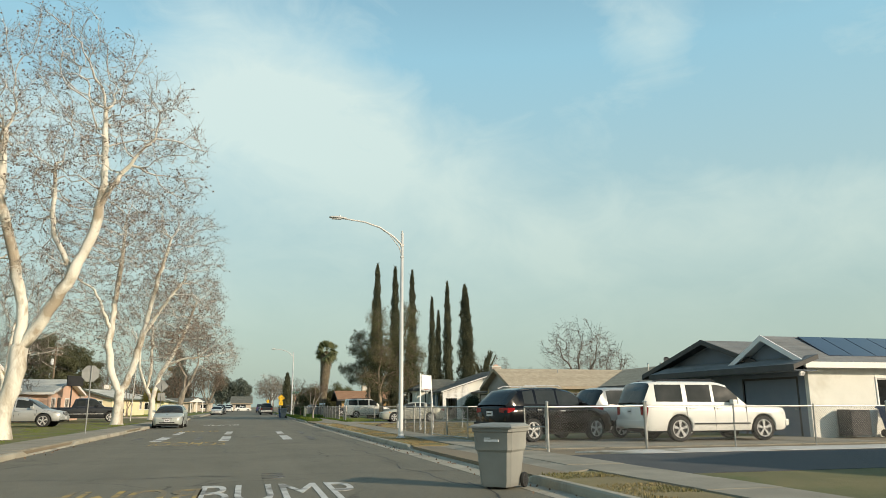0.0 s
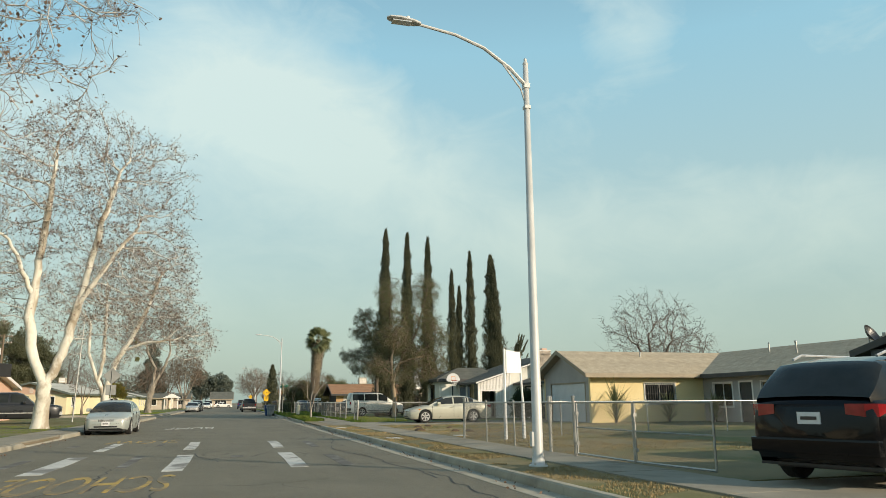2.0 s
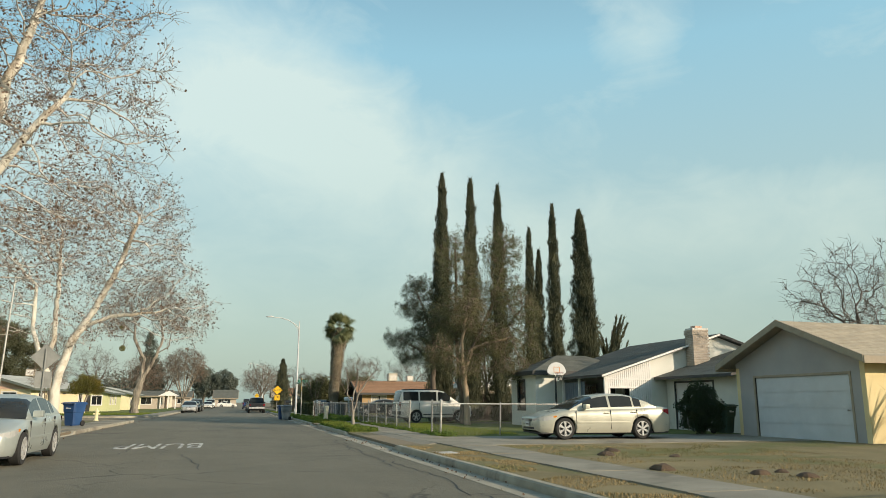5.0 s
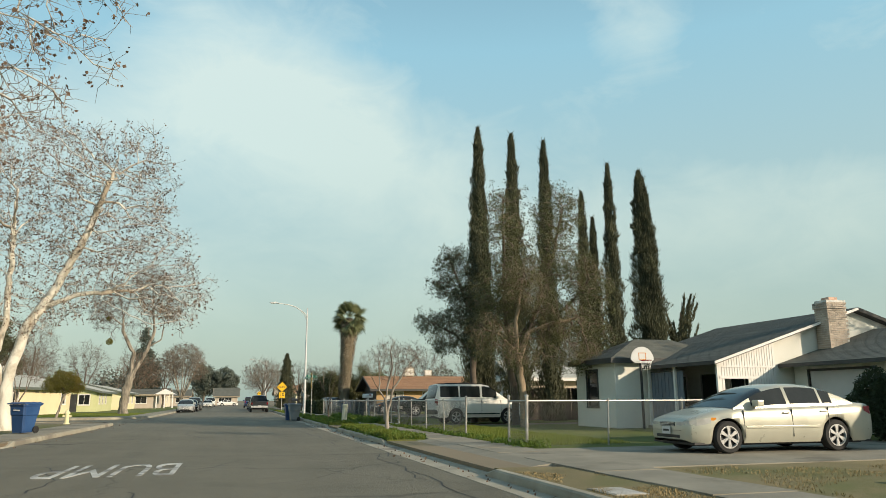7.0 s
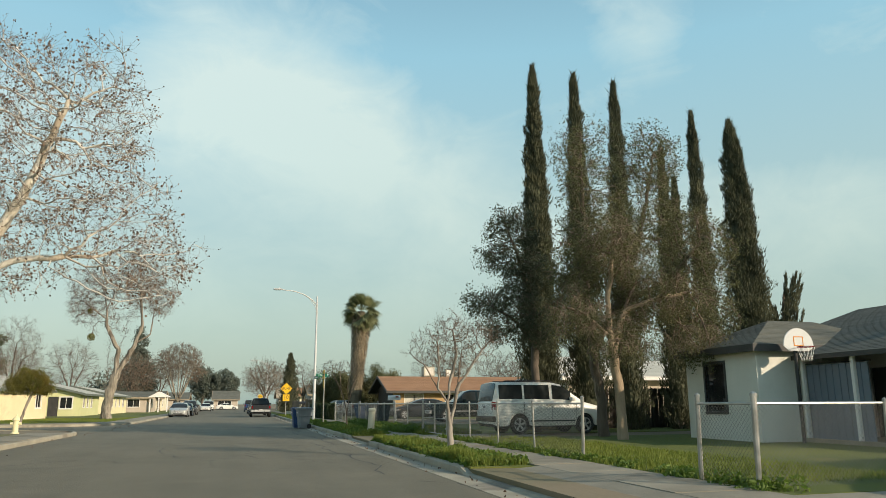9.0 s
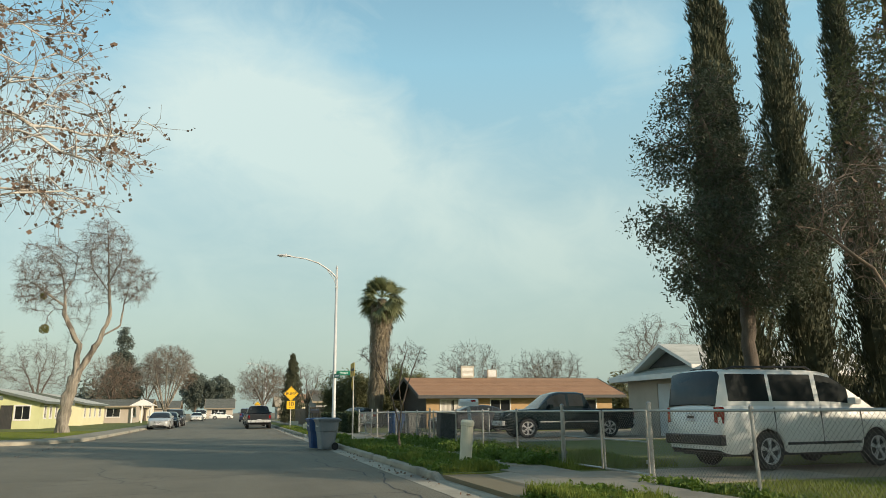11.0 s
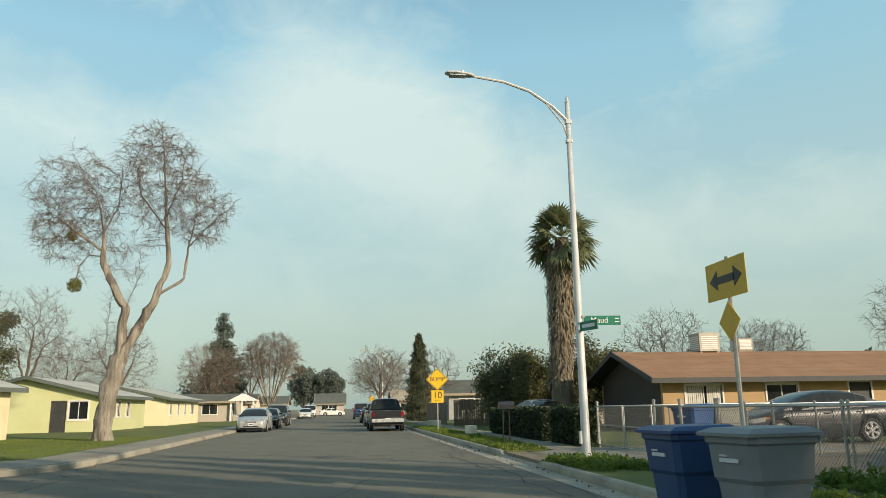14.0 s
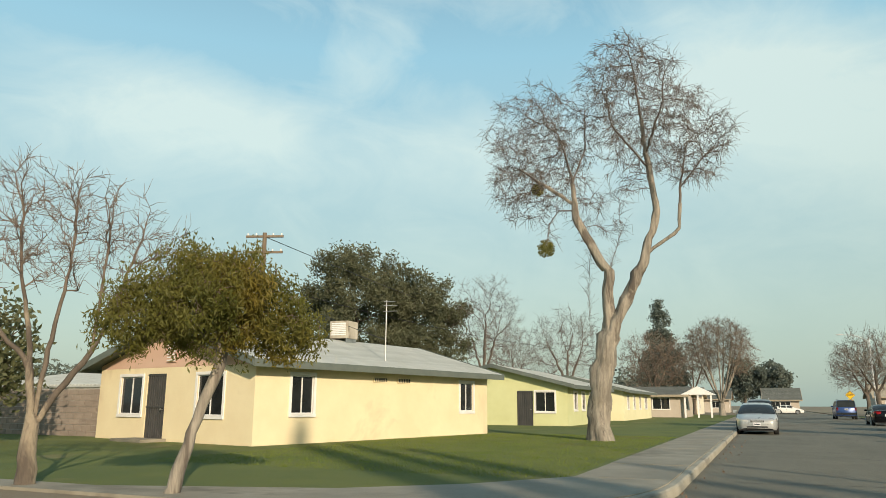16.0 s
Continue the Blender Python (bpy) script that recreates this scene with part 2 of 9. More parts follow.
LAMP_GREY = surface("grey_lamp_paint", (0.50, 0.50, 0.48), (0.60, 0.60, 0.58), 2.0, 0.5, 0.1, grain=80, bump=0.05)
DARK_GLASS = surface("dark_window_glass", (0.012, 0.014, 0.015), (0.022, 0.024, 0.025), 2.0, 0.06, grain=5, bump=0.0)
GLASS = surface("car_glass", (0.020, 0.024, 0.024), (0.034, 0.038, 0.038), 1.0, 0.08, grain=5, bump=0.0)
RUBBER = surface("tyre_rubber", (0.018, 0.018, 0.018), (0.03, 0.03, 0.029), 8.0, 0.85, grain=90, bump=0.2)
CHROME = surface("bright_alloy", (0.50, 0.50, 0.49), (0.60, 0.60, 0.59), 5.0, 0.3, 0.35, grain=60, bump=0.02)
BLACK = surface("black_plastic", (0.018, 0.018, 0.019), (0.028, 0.028, 0.03), 4.0, 0.5, grain=80, bump=0.05)
RED_LENS = surface("red_lens", (0.22, 0.005, 0.008), (0.30, 0.009, 0.012), 6.0, 0.15, grain=80, bump=0.02, coat=0.6)
CLEAR_LENS = surface("clear_lens", (0.55, 0.55, 0.53), (0.68, 0.68, 0.66), 6.0, 0.1, 0.3, grain=80, bump=0.02, coat=0.8)
AMBER_LENS = surface("amber_lens", (0.65, 0.22, 0.02), (0.7, 0.27, 0.03), 6.0, 0.2, grain=80, bump=0.02)
PLATE = surface("plate_white", (0.62, 0.62, 0.62), (0.70, 0.70, 0.70), 6.0, 0.5, grain=80, bump=0.02)
CART_GREY = surface("grey_cart_plastic", (0.18, 0.20, 0.21), (0.23, 0.25, 0.26), 1.5, 0.55, grain=50, bump=0.1, third=(0.26, 0.27, 0.26), spots=0.03)
CART_PALE = surface("faded_grey_cart_plastic", (0.22, 0.22, 0.20), (0.28, 0.28, 0.25), 1.5, 0.6, grain=50, bump=0.1, third=(0.34, 0.33, 0.29), spots=0.04)
CART_BLUE = surface("blue_cart_plastic", (0.018, 0.06, 0.17), (0.025, 0.08, 0.21), 1.5, 0.5, grain=50, bump=0.1)
CART_GREEN = surface("green_cart_plastic", (0.03, 0.07, 0.045), (0.045, 0.09, 0.06), 1.5, 0.5, grain=50, bump=0.1)
SIGN_Y = surface("sign_yellow", (0.80, 0.46, 0.012), (0.84, 0.50, 0.02), 2.0, 0.45, grain=60, bump=0.02)
SIGN_BACK = surface("sign_back_grey", (0.20, 0.21, 0.205), (0.26, 0.27, 0.26), 3.0, 0.6, grain=60, bump=0.02)
SIGN_OLD = surface("faded_sign_yellow", (0.62, 0.36, 0.02), (0.70, 0.42, 0.03), 2.0, 0.5, grain=60, bump=0.02)
SIGN_GREEN = surface("sign_green", (0.0, 0.16, 0.09), (0.0, 0.19, 0.11), 2.0, 0.45, grain=60, bump=0.02)
SIGN_WHITE = surface("sign_white", (0.78, 0.78, 0.76), (0.84, 0.84, 0.82), 2.0, 0.5, grain=60, bump=0.02)
WOOD = surface("weathered_wood", (0.16, 0.115, 0.075), (0.24, 0.18, 0.125), 2.0, 0.85, grain=40, bump=0.4, stretch=(8, 8, 1), vary=0.4)
BARK_PALE = surface("pale_sycamore_bark", (0.60, 0.57, 0.48), (0.74, 0.71, 0.63), 2.2, 0.85, grain=25, bump=0.5, third=(0.30, 0.24, 0.165), spots=0.14, stretch=(1, 1, 0.5))
SYC_BRANCH = surface("sycamore_branch_bark", (0.47, 0.43, 0.36), (0.68, 0.64, 0.56), 2.0, 0.9, grain=20, bump=0.0, vary=0.25)
SYC_TWIG = surface("sycamore_twig", (0.15, 0.115, 0.085), (0.27, 0.21, 0.16), 1.4, 0.9, grain=20, bump=0.0, vary=0.35)
BARK_GREY = surface("rugged_grey_bark", (0.18, 0.157, 0.125), (0.37, 0.325, 0.26), 2.6, 0.92, grain=9, bump=1.0, stretch=(3, 3, 0.35), third=(0.09, 0.072, 0.058), spots=0.10, fine=0.35)
BARK_CRAPE = surface("smooth_grey_bark", (0.25, 0.222, 0.185), (0.38, 0.345, 0.295), 5.0, 0.8, grain=30, bump=0.4, stretch=(1, 1, 0.3), third=(0.15, 0.125, 0.10), spots=0.1)
MISTLE = surface("mistletoe_leaf", (0.15, 0.155, 0.03), (0.22, 0.21, 0.05), 2.0, 0.7, grain=20, bump=0.0, vary=0.4, leafy=0.3)
WOOD_DARK = surface("dark_stained_board", (0.05, 0.042, 0.036), (0.08, 0.066, 0.055), 2.0, 0.85, grain=40, bump=0.4, stretch=(8, 8, 1), vary=0.4)
BARK_BROWN = surface("grey_brown_bark", (0.095, 0.075, 0.058), (0.16, 0.128, 0.098), 3.0, 0.9, grain=30, bump=0.9, stretch=(2, 2, 0.5), third=(0.34, 0.28, 0.2), spots=0.03)
BARK_TAN = surface("tan_bark", (0.27, 0.2, 0.135), (0.4, 0.31, 0.215), 2.5, 0.9, grain=30, bump=0.9, stretch=(2.5, 2.5, 0.4), third=(0.14, 0.10, 0.07), spots=0.06)
TWIG = surface("twig_brown", (0.15, 0.11, 0.08), (0.23, 0.175, 0.13), 2.0, 0.9, grain=20, bump=0.0, vary=0.3)
TWIG_GREY = surface("twig_grey", (0.125, 0.102, 0.083), (0.19, 0.155, 0.125), 2.0, 0.9, grain=20, bump=0.0, vary=0.3)
SEED = surface("dry_leaf_brown", (0.17, 0.11, 0.075), (0.29, 0.20, 0.14), 4.0, 0.9, grain=20, bump=0.0, vary=0.5, leafy=0.3)
CYPRESS = surface("cypress_green", (0.066, 0.076, 0.045), (0.13, 0.135, 0.078), 1.5, 0.9, grain=20, bump=0.0, vary=0.5, leafy=0.2)
LEAF_DARK = surface("dark_olive_leaf", (0.105, 0.118, 0.052), (0.20, 0.20, 0.09), 0.6, 0.6, grain=20, bump=0.0, vary=0.5, third=(0.17, 0.115, 0.05), spots=0.03, leafy=0.4)
LEAF_BLUE = surface("deep_blue_green_leaf", (0.064, 0.084, 0.052), (0.125, 0.146, 0.086), 0.8, 0.55, grain=20, bump=0.0, vary=0.5, leafy=0.35)
LEAF_FINE = surface("olive_needle", (0.088, 0.10, 0.052), (0.165, 0.168, 0.09), 0.5, 0.7, grain=20, bump=0.0, vary=0.5, third=(0.16, 0.12, 0.06), spots=0.02, leafy=0.3)
WEED = surface("weed_leaf", (0.095, 0.175, 0.02), (0.18, 0.26, 0.045), 0.9, 0.6, grain=20, bump=0.0, vary=0.45, leafy=0.4)
LEAF_DEEP = surface("deep_green_leaf", (0.058, 0.066, 0.036), (0.10, 0.105, 0.06), 0.6, 0.75, grain=20, bump=0.0, vary=0.5, leafy=0.3)
LEAF_MID = surface("olive_leaf", (0.13, 0.14, 0.024), (0.25, 0.225, 0.05), 0.6, 0.6, grain=20, bump=0.0, vary=0.5, third=(0.36, 0.25, 0.04), spots=0.05, leafy=0.45)
# far leaves: paler and bluer, the haze of distance mixed into the colour
LEAF_HAZED = surface("hazed_far_leaf", (0.12, 0.15, 0.125), (0.19, 0.22, 0.18), 0.6, 0.8, grain=20, bump=0.0, vary=0.5, leafy=0.3)
LEAF_PALM = surface("palm_green", (0.125, 0.15, 0.065), (0.26, 0.275, 0.135), 1.5, 0.6, grain=20, bump=0.0, vary=0.4, leafy=0.3)
PALM_DRY = surface("dry_palm_skirt", (0.20, 0.16, 0.105), (0.33, 0.27, 0.185), 1.5, 0.9, grain=20, bump=0.0, vary=0.6)
GRASS = surface("grass_blade", (0.155, 0.215, 0.028), (0.245, 0.28, 0.055), 0.7, 0.8, grain=20, bump=0.0, vary=0.4, third=(0.22, 0.19, 0.07), spots=0.0, leafy=0.4)
IVY = surface("hedge_leaf", (0.020, 0.040, 0.014), (0.04, 0.065, 0.022), 1.0, 0.6, grain=20, bump=0.0, vary=0.5, leafy=0.25)
BRICK = surface("pale_brick", (0.46, 0.37, 0.29), (0.60, 0.51, 0.42), 4.0, 0.9, grain=40, bump=0.4, vary=0.35)
MORTAR = surface("mortar", (0.64, 0.62, 0.57), (0.70, 0.68, 0.63), 4.0, 0.95, grain=60, bump=0.3)
BLOCK = surface("brown_block", (0.22, 0.175, 0.14), (0.29, 0.235, 0.19), 2.0, 0.9, grain=40, bump=0.5, vary=0.2)
PANEL = surface("solar_panel", (0.02, 0.025, 0.045), (0.03, 0.035, 0.06), 1.0, 0.12, grain=20, bump=0.0, coat=0.5)
CURTAIN = surface("pale_curtain", (0.55, 0.52, 0.46), (0.66, 0.63, 0.57), 3.0, 0.9, grain=40, bump=0.1)
DOOR_PALE = surface("pale_door", (0.55, 0.56, 0.56), (0.62, 0.63, 0.63), 1.5, 0.6, grain=40, bump=0.1)


def car_paint(name, c, metal=0.4, rough=0.32, gloss=0.5):
    m = surface(name, c, tuple(min(1, v * 1.08) for v in c), 2.0, rough, metal, grain=300, bump=0.0, coat=0.3 * gloss * 2, fine=0.0)
    for node in m.node_tree.nodes:
        if node.type == "BSDF_PRINCIPLED":
            node.inputs["Specular IOR Level"].default_value = gloss
    return m


SILVER = car_paint("silver_beige_paint", (0.46, 0.45, 0.37), 0.25)
SILVER_B = car_paint("silver_paint", (0.40, 0.41, 0.40), 0.3)
SILVER_G = car_paint("pale_green_silver_paint", (0.38, 0.41, 0.385), 0.3)
WHITE_P = car_paint("white_paint", (0.74, 0.73, 0.68), 0.0, 0.35)
BLACK_P = car_paint("black_paint", (0.004, 0.004, 0.005), 0.0, 0.1, 0.22)
GREEN_P = car_paint("dark_green_paint", (0.010, 0.017, 0.018), 0.0, 0.12, 0.28)
GREY_P = car_paint("dark_grey_paint", (0.028, 0.030, 0.034), 0.3)
BLUE_P = car_paint("blue_van_paint", (0.03, 0.07, 0.20), 0.2)

for node in GLASS.node_tree.nodes:
    if node.type == "BSDF_PRINCIPLED":
        node.inputs["Specular IOR Level"].default_value = 0.28

# ---- building tools ----
def mesh_of(name, bm, material, smooth=False):
    bmesh.ops.recalc_face_normals(bm, faces=bm.faces)
    me = bpy.data.meshes.new(name)
    bm.to_mesh(me)
    bm.free()
    for m in (material if isinstance(material, (list, tuple)) else [material]):
        me.materials.append(m)
    if smooth:
        me.polygons.foreach_set("use_smooth", [True] * len(me.polygons))
    return me


def part(name, bm, material, parent, label="", smooth=False, kind=""):
    ob = new(name, mesh_of(name, bm, material, smooth))
    ob.parent = parent
    return tagged(ob, label, kind=kind)


def thing(name, label, category, m=None, group="", kind=""):
    ob = new(name)
    ob.empty_display_size = 0.2
    if m is not None:
        ob.matrix_world = m
    return tagged(ob, label, category, group, kind)


def alone(name, bm, material, label="", category="", kind="structure", group="", smooth=False):
    return tagged(new(name, mesh_of(name, bm, material, smooth)), label, category, group, kind)


def box(bm, x0, x1, y0, y1, z0, z1, bevel=0.0, m=None):
    v = [bm.verts.new((x, y, z)) for z in (z0, z1) for y in (y0, y1) for x in (x0, x1)]
    if m is not None:
        for w in v:
            w.co = m @ w.co
    f = [bm.faces.new([v[i] for i in q]) for q in ((0, 2, 3, 1), (4, 5, 7, 6), (0, 1, 5, 4), (2, 6, 7, 3), (0, 4, 6, 2), (1, 3, 7, 5))]
    if bevel:
        edges = list({e for q in f for e in q.edges})
        bmesh.ops.bevel(bm, geom=edges, offset=bevel, segments=2, affect="EDGES", profile=0.7)
    return bm


def boxes(*rows, bevel=0.0):
    bm = bmesh.new()
    for r in rows:
        box(bm, *r, bevel=bevel)
    return bm


def slab(bm, points, z0, z1):
    low = [bm.verts.new((x, y, z0)) for x, y in points]
    top = [bm.verts.new((x, y, z1)) for x, y in points]
    n = len(points)
    bm.faces.new(top)
    bm.faces.new(low[::-1])
    for i in range(n):
        bm.faces.new((low[i], low[(i + 1) % n], top[(i + 1) % n], top[i]))
    return bm


def hull(bm, low, top):
    """A solid between two rings of as many points."""
    a, b = [bm.verts.new(p) for p in low], [bm.verts.new(p) for p in top]
    n = len(a)
    bm.faces.new(a[::-1])
    bm.faces.new(b)
    for i in range(n):
        bm.faces.new((a[i], a[(i + 1) % n], b[(i + 1) % n], b[i]))
    return bm


def tube(bm, path, radii, sides=8, cap=True):
    """A round bar along a path of points, of one radius or one a point."""
    path = [Vector(p) for p in path]
    if not isinstance(radii, (list, tuple)):
        radii = [radii] * len(path)
    rings, side = [], None
    for i, p in enumerate(path):
        way = (path[min(i + 1, len(path) - 1)] - path[max(i - 1, 0)]).normalized()
        if side is None:
            side = way.orthogonal().normalized()
        side = (side - way * side.dot(way))
        side = side.normalized() if side.length > 1e-6 else way.orthogonal().normalized()
        other = way.cross(side)
        rings.append([bm.verts.new(p + radii[i] * (math.cos(k) * side + math.sin(k) * other)) for k in [2 * math.pi * j / sides for j in range(sides)]])
    for a, b in zip(rings, rings[1:]):
        for j in range(sides):
            bm.faces.new((a[j], a[(j + 1) % sides], b[(j + 1) % sides], b[j]))
    if cap and sides > 2:
        bm.faces.new(rings[0][::-1])
        bm.faces.new(rings[-1])
    return bm


def lathe(bm, rows, sides=20, m=None, axis="Z", caps=True):
    """Rows of radius and height, turned round an axis."""
    rings = []
    for r, h in rows:
        ring = []
        for k in range(sides):
            a = 2 * math.pi * k / sides
            p = Vector((r * math.cos(a), r * math.sin(a), h)) if axis == "Z" else Vector((r * math.cos(a), h, r * math.sin(a)))
            ring.append(bm.verts.new(m @ p if m is not None else p))
        rings.append(ring)
    for a, b in zip(rings, rings[1:]):
        for j in range(sides):
            bm.faces.new((a[j], a[(j + 1) % sides], b[(j + 1) % sides], b[j]))
    if caps:
        bm.faces.new(rings[0][::-1])
        bm.faces.new(rings[-1])
    return bm


def panel_wall(bm, start, end, z0, z1, thick, holes=(), trim=0.0):
    """A wall from start to end (seen from outside, left to right), with its thickness behind it and openings (u0, u1, z0, z1) through it."""
    a, b = Vector((*start, 0)), Vector((*end, 0))
    way = (b - a).normalized()
    inward = Vector((-way.y, way.x, 0))
    us = sorted({trim, (b - a).length - trim, *[h[0] for h in holes], *[h[1] for h in holes]})
    zs = sorted({z0, z1, *[h[2] for h in holes], *[h[3] for h in holes]})
    solid = {}
    for i in range(len(us) - 1):
        for j in range(len(zs) - 1):
            u, z = (us[i] + us[i + 1]) / 2, (zs[j] + zs[j + 1]) / 2
            solid[i, j] = not any(h[0] < u < h[1] and h[2] < z < h[3] for h in holes)
    cache = {}

    def v(i, j, k):
        if (i, j, k) not in cache:
            cache[i, j, k] = bm.verts.new(a + way * us[i] + inward * thick * k + Vector((0, 0, zs[j])))
        return cache[i, j, k]

    for (i, j), s in solid.items():
        if not s:
            continue
        bm.faces.new((v(i, j, 0), v(i + 1, j, 0), v(i + 1, j + 1, 0), v(i, j + 1, 0)))
        bm.faces.new((v(i, j + 1, 1), v(i + 1, j + 1, 1), v(i + 1, j, 1), v(i, j, 1)))
        for (di, dj), (p, q) in {(-1, 0): ((i, j), (i, j + 1)), (1, 0): ((i + 1, j), (i + 1, j + 1)), (0, -1): ((i, j), (i + 1, j)), (0, 1): ((i, j + 1), (i + 1, j + 1))}.items():
            if not solid.get((i + di, j + dj), False):
                bm.faces.new((v(*p, 0), v(*q, 0), v(*q, 1), v(*p, 1)))
    return bm


def wall_frame(start, end):
    """Local axes of a wall: x along it, y inward, z up."""
    a, b = Vector((*start, 0)), Vector((*end, 0))
    way = (b - a).normalized()
    m = Matrix((way, Vector((-way.y, way.x, 0)), Vector((0, 0, 1)))).transposed().to_4x4()
    return Matrix.Translation(a) @ m


def window_in(parent, start, end, hole, frame_material, panes=2, inset=0.05, trim=0.07, bars=False, curtain=False):
    u0, u1, z0, z1 = hole
    m = wall_frame(start, end)
    bm = bmesh.new()
    t = trim
    for r in ((u0 - t, u1 + t, -0.03, 0.03, z1 - 0.0, z1 + t), (u0 - t, u1 + t, -0.045, 0.03, z0 - t, z0), (u0 - t, u0, -0.03, 0.03, z0, z1), (u1, u1 + t, -0.03, 0.03, z0, z1)):
        box(bm, *r, m=m)
    w = part("window", bm, frame_material, parent)
    step = (u1 - u0) / panes
    bm = bmesh.new()
    for k in range(panes + 1):
        u = u0 + k * step
        box(bm, max(u0, u - 0.02), min(u1, u + 0.02), inset - 0.02, inset + 0.03, z0, z1, m=m)
    box(bm, u0 + 0.02, u1 - 0.02, inset - 0.018, inset + 0.028, z1 - 0.04, z1 - 0.002, m=m)
    box(bm, u0 + 0.02, u1 - 0.02, inset - 0.018, inset + 0.028, z0 + 0.002, z0 + 0.04, m=m)
    part("sash", bm, frame_material, w)
    for k in range(panes):
        bm = box(bmesh.new(), u0 + k * step + 0.02, u0 + (k + 1) * step - 0.02, inset, inset + 0.012, z0 + 0.04, z1 - 0.04, m=m)
        part("pane", bm, DARK_GLASS, w)
    if curtain:
        bm = bmesh.new()
        n = int((u1 - u0) / 0.09)
        for k in range(n):
            u = u0 + 0.03 + (u1 - u0 - 0.06) * k / n
            if 0.42 < (u - u0) / (u1 - u0) < 0.56:
                continue
            box(bm, u, u + 0.075, inset - 0.012 - 0.012 * (k % 2), inset - 0.006, z0 + 0.05, z1 - 0.05, m=m)
        part("curtain", bm, CURTAIN, w)
    if bars:
        n = int((u1 - u0) / 0.13)
        bm = bmesh.new()
        for k in range(n + 1):
            u = u0 + (u1 - u0) * k / n
            box(bm, u - 0.008, u + 0.008, -0.09, -0.075, z0 - 0.05, z1 + 0.05, m=m)
        for z in (z0 - 0.05, (z0 + z1) / 2, z1 + 0.04):
            box(bm, u0 - 0.05, u1 + 0.05, -0.10, -0.07, z, z + 0.018, m=m)
        part("grille", bm, TRIM_DARK, w, "dark iron window bars")
    return w


def door_in(parent, start, end, hole, material, frame_material=None, kind="plain", label=""):
    u0, u1, z0, z1 = hole
    m = wall_frame(start, end)
    d = part("door", box(bmesh.new(), u0, u1, 0.05, 0.10, z0, z1, m=m), material, parent, label)
    if kind == "garage":
        rows = 4
        h = (z1 - z0) / rows
        for r in range(rows):
            bm = bmesh.new()
            box(bm, u0 + 0.02, u1 - 0.02, 0.028, 0.05, z0 + r * h + 0.012, z0 + (r + 1) * h - 0.012, m=m)
            part("panel", bm, material, d)
    elif kind == "screen":
        for k in range(9):
            u = u0 + 0.05 + (u1 - u0 - 0.1) * k / 8
            part("screen_bar", box(bmesh.new(), u - 0.008, u + 0.008, 0.01, 0.03, z0 + 0.05, z1 - 0.05, m=m), TRIM_DARK, d)
        for z in (z0 + 0.03, (z0 + z1) / 2, z1 - 0.06):
            part("screen_rail", box(bmesh.new(), u0 + 0.01, u1 - 0.01, 0.005, 0.035, z, z + 0.04, m=m), TRIM_DARK, d)
    bm = bmesh.new()
    lathe(bm, ((0.0, -0.07), (0.03, -0.06), (0.03, -0.03), (0.012, -0.02), (0.012, 0.05)), 10, m @ pose(u1 - 0.12, 0, (z0 + z1) / 2 - 0.05), "Y")
    part("door_handle", bm, GALV, d)
    if frame_material:
        bm = bmesh.new()
        for r in ((u0 - 0.08, u0, -0.02, 0.04, z0, z1), (u1, u1 + 0.08, -0.02, 0.04, z0, z1), (u0 - 0.08, u1 + 0.08, -0.02, 0.04, z1, z1 + 0.08)):
            box(bm, *r, m=m)
        part("door_frame", bm, frame_material, parent)
    return d


def roof_plane(bm, e0, e1, r1, r0, course=0.16, lift=0.011):
    """Shingle courses from the eave line e0-e1 up to the ridge line r0-r1."""
    e0, e1, r0, r1 = (Vector(p) for p in (e0, e1, r0, r1))
    rise = max((r0 - e0).length, (r1 - e1).length)
    n = max(2, int(rise / course))
    up = (e1 - e0).cross(r0 - e0 if (r0 - e0).length > 0.01 else r1 - e1).normalized()
    if up.z < 0:
        up = -up
    for k in range(n):
        a, b = k / n, (k + 1) / n + 0.35 / n * (k + 1 < n)
        p = [e0.lerp(r0, a), e1.lerp(r1, a), e1.lerp(r1, b), e0.lerp(r0, b)]
        q = [p[0] + up * lift, p[1] + up * lift, p[2] + up * 0.004, p[3] + up * 0.004]
        if (p[3] - p[2]).length < 1e-4:
            continue
        vs = [bm.verts.new(x) for x in q]
        bm.faces.new(vs)
        lo = [bm.verts.new(x) for x in (p[0] - up * 0.004, p[1] - up * 0.004)]
        bm.faces.new((lo[0], lo[1], vs[1], vs[0]))
    return bm


def deck(bm, e0, e1, r1, r0, thick=0.12):
    e0, e1, r0, r1 = (Vector(p) for p in (e0, e1, r0, r1))
    d = Vector((0, 0, -thick))
    return hull(bm, [p + d for p in (e0, e1, r1, r0)], [e0, e1, r1, r0])


def raw_mesh(name, verts, faces, material, smooth=False):
    me = bpy.data.meshes.new(name)
    me.from_pydata(verts, [], faces)
    me.materials.append(material)
    if smooth:
        me.polygons.foreach_set("use_smooth", [True] * len(me.polygons))
    me.update()
    return me

# ---- ground, road, kerbs ----
KR, KL = 4.65, -5.6          # kerb lines
ZK = 0.14                    # kerb height
Y0, Y1 = -70.0, 420.0
CS, CN = 87.0, 96.0          # the side street's kerb lines, on the west
RS, RN = 4.5, 5.5            # radii of its corners

alone("ground", slab(bmesh.new(), [(-2500, -2500), (2500, -2500), (2500, 2500), (-2500, 2500)], -0.6, -0.05), DIRT, "flat bare ground out to the horizon", "ground")
bm = bmesh.new()
slab(bm, [(KL, Y0), (KR, Y0), (KR, Y1), (KL, Y1)], -0.3, 0.0)
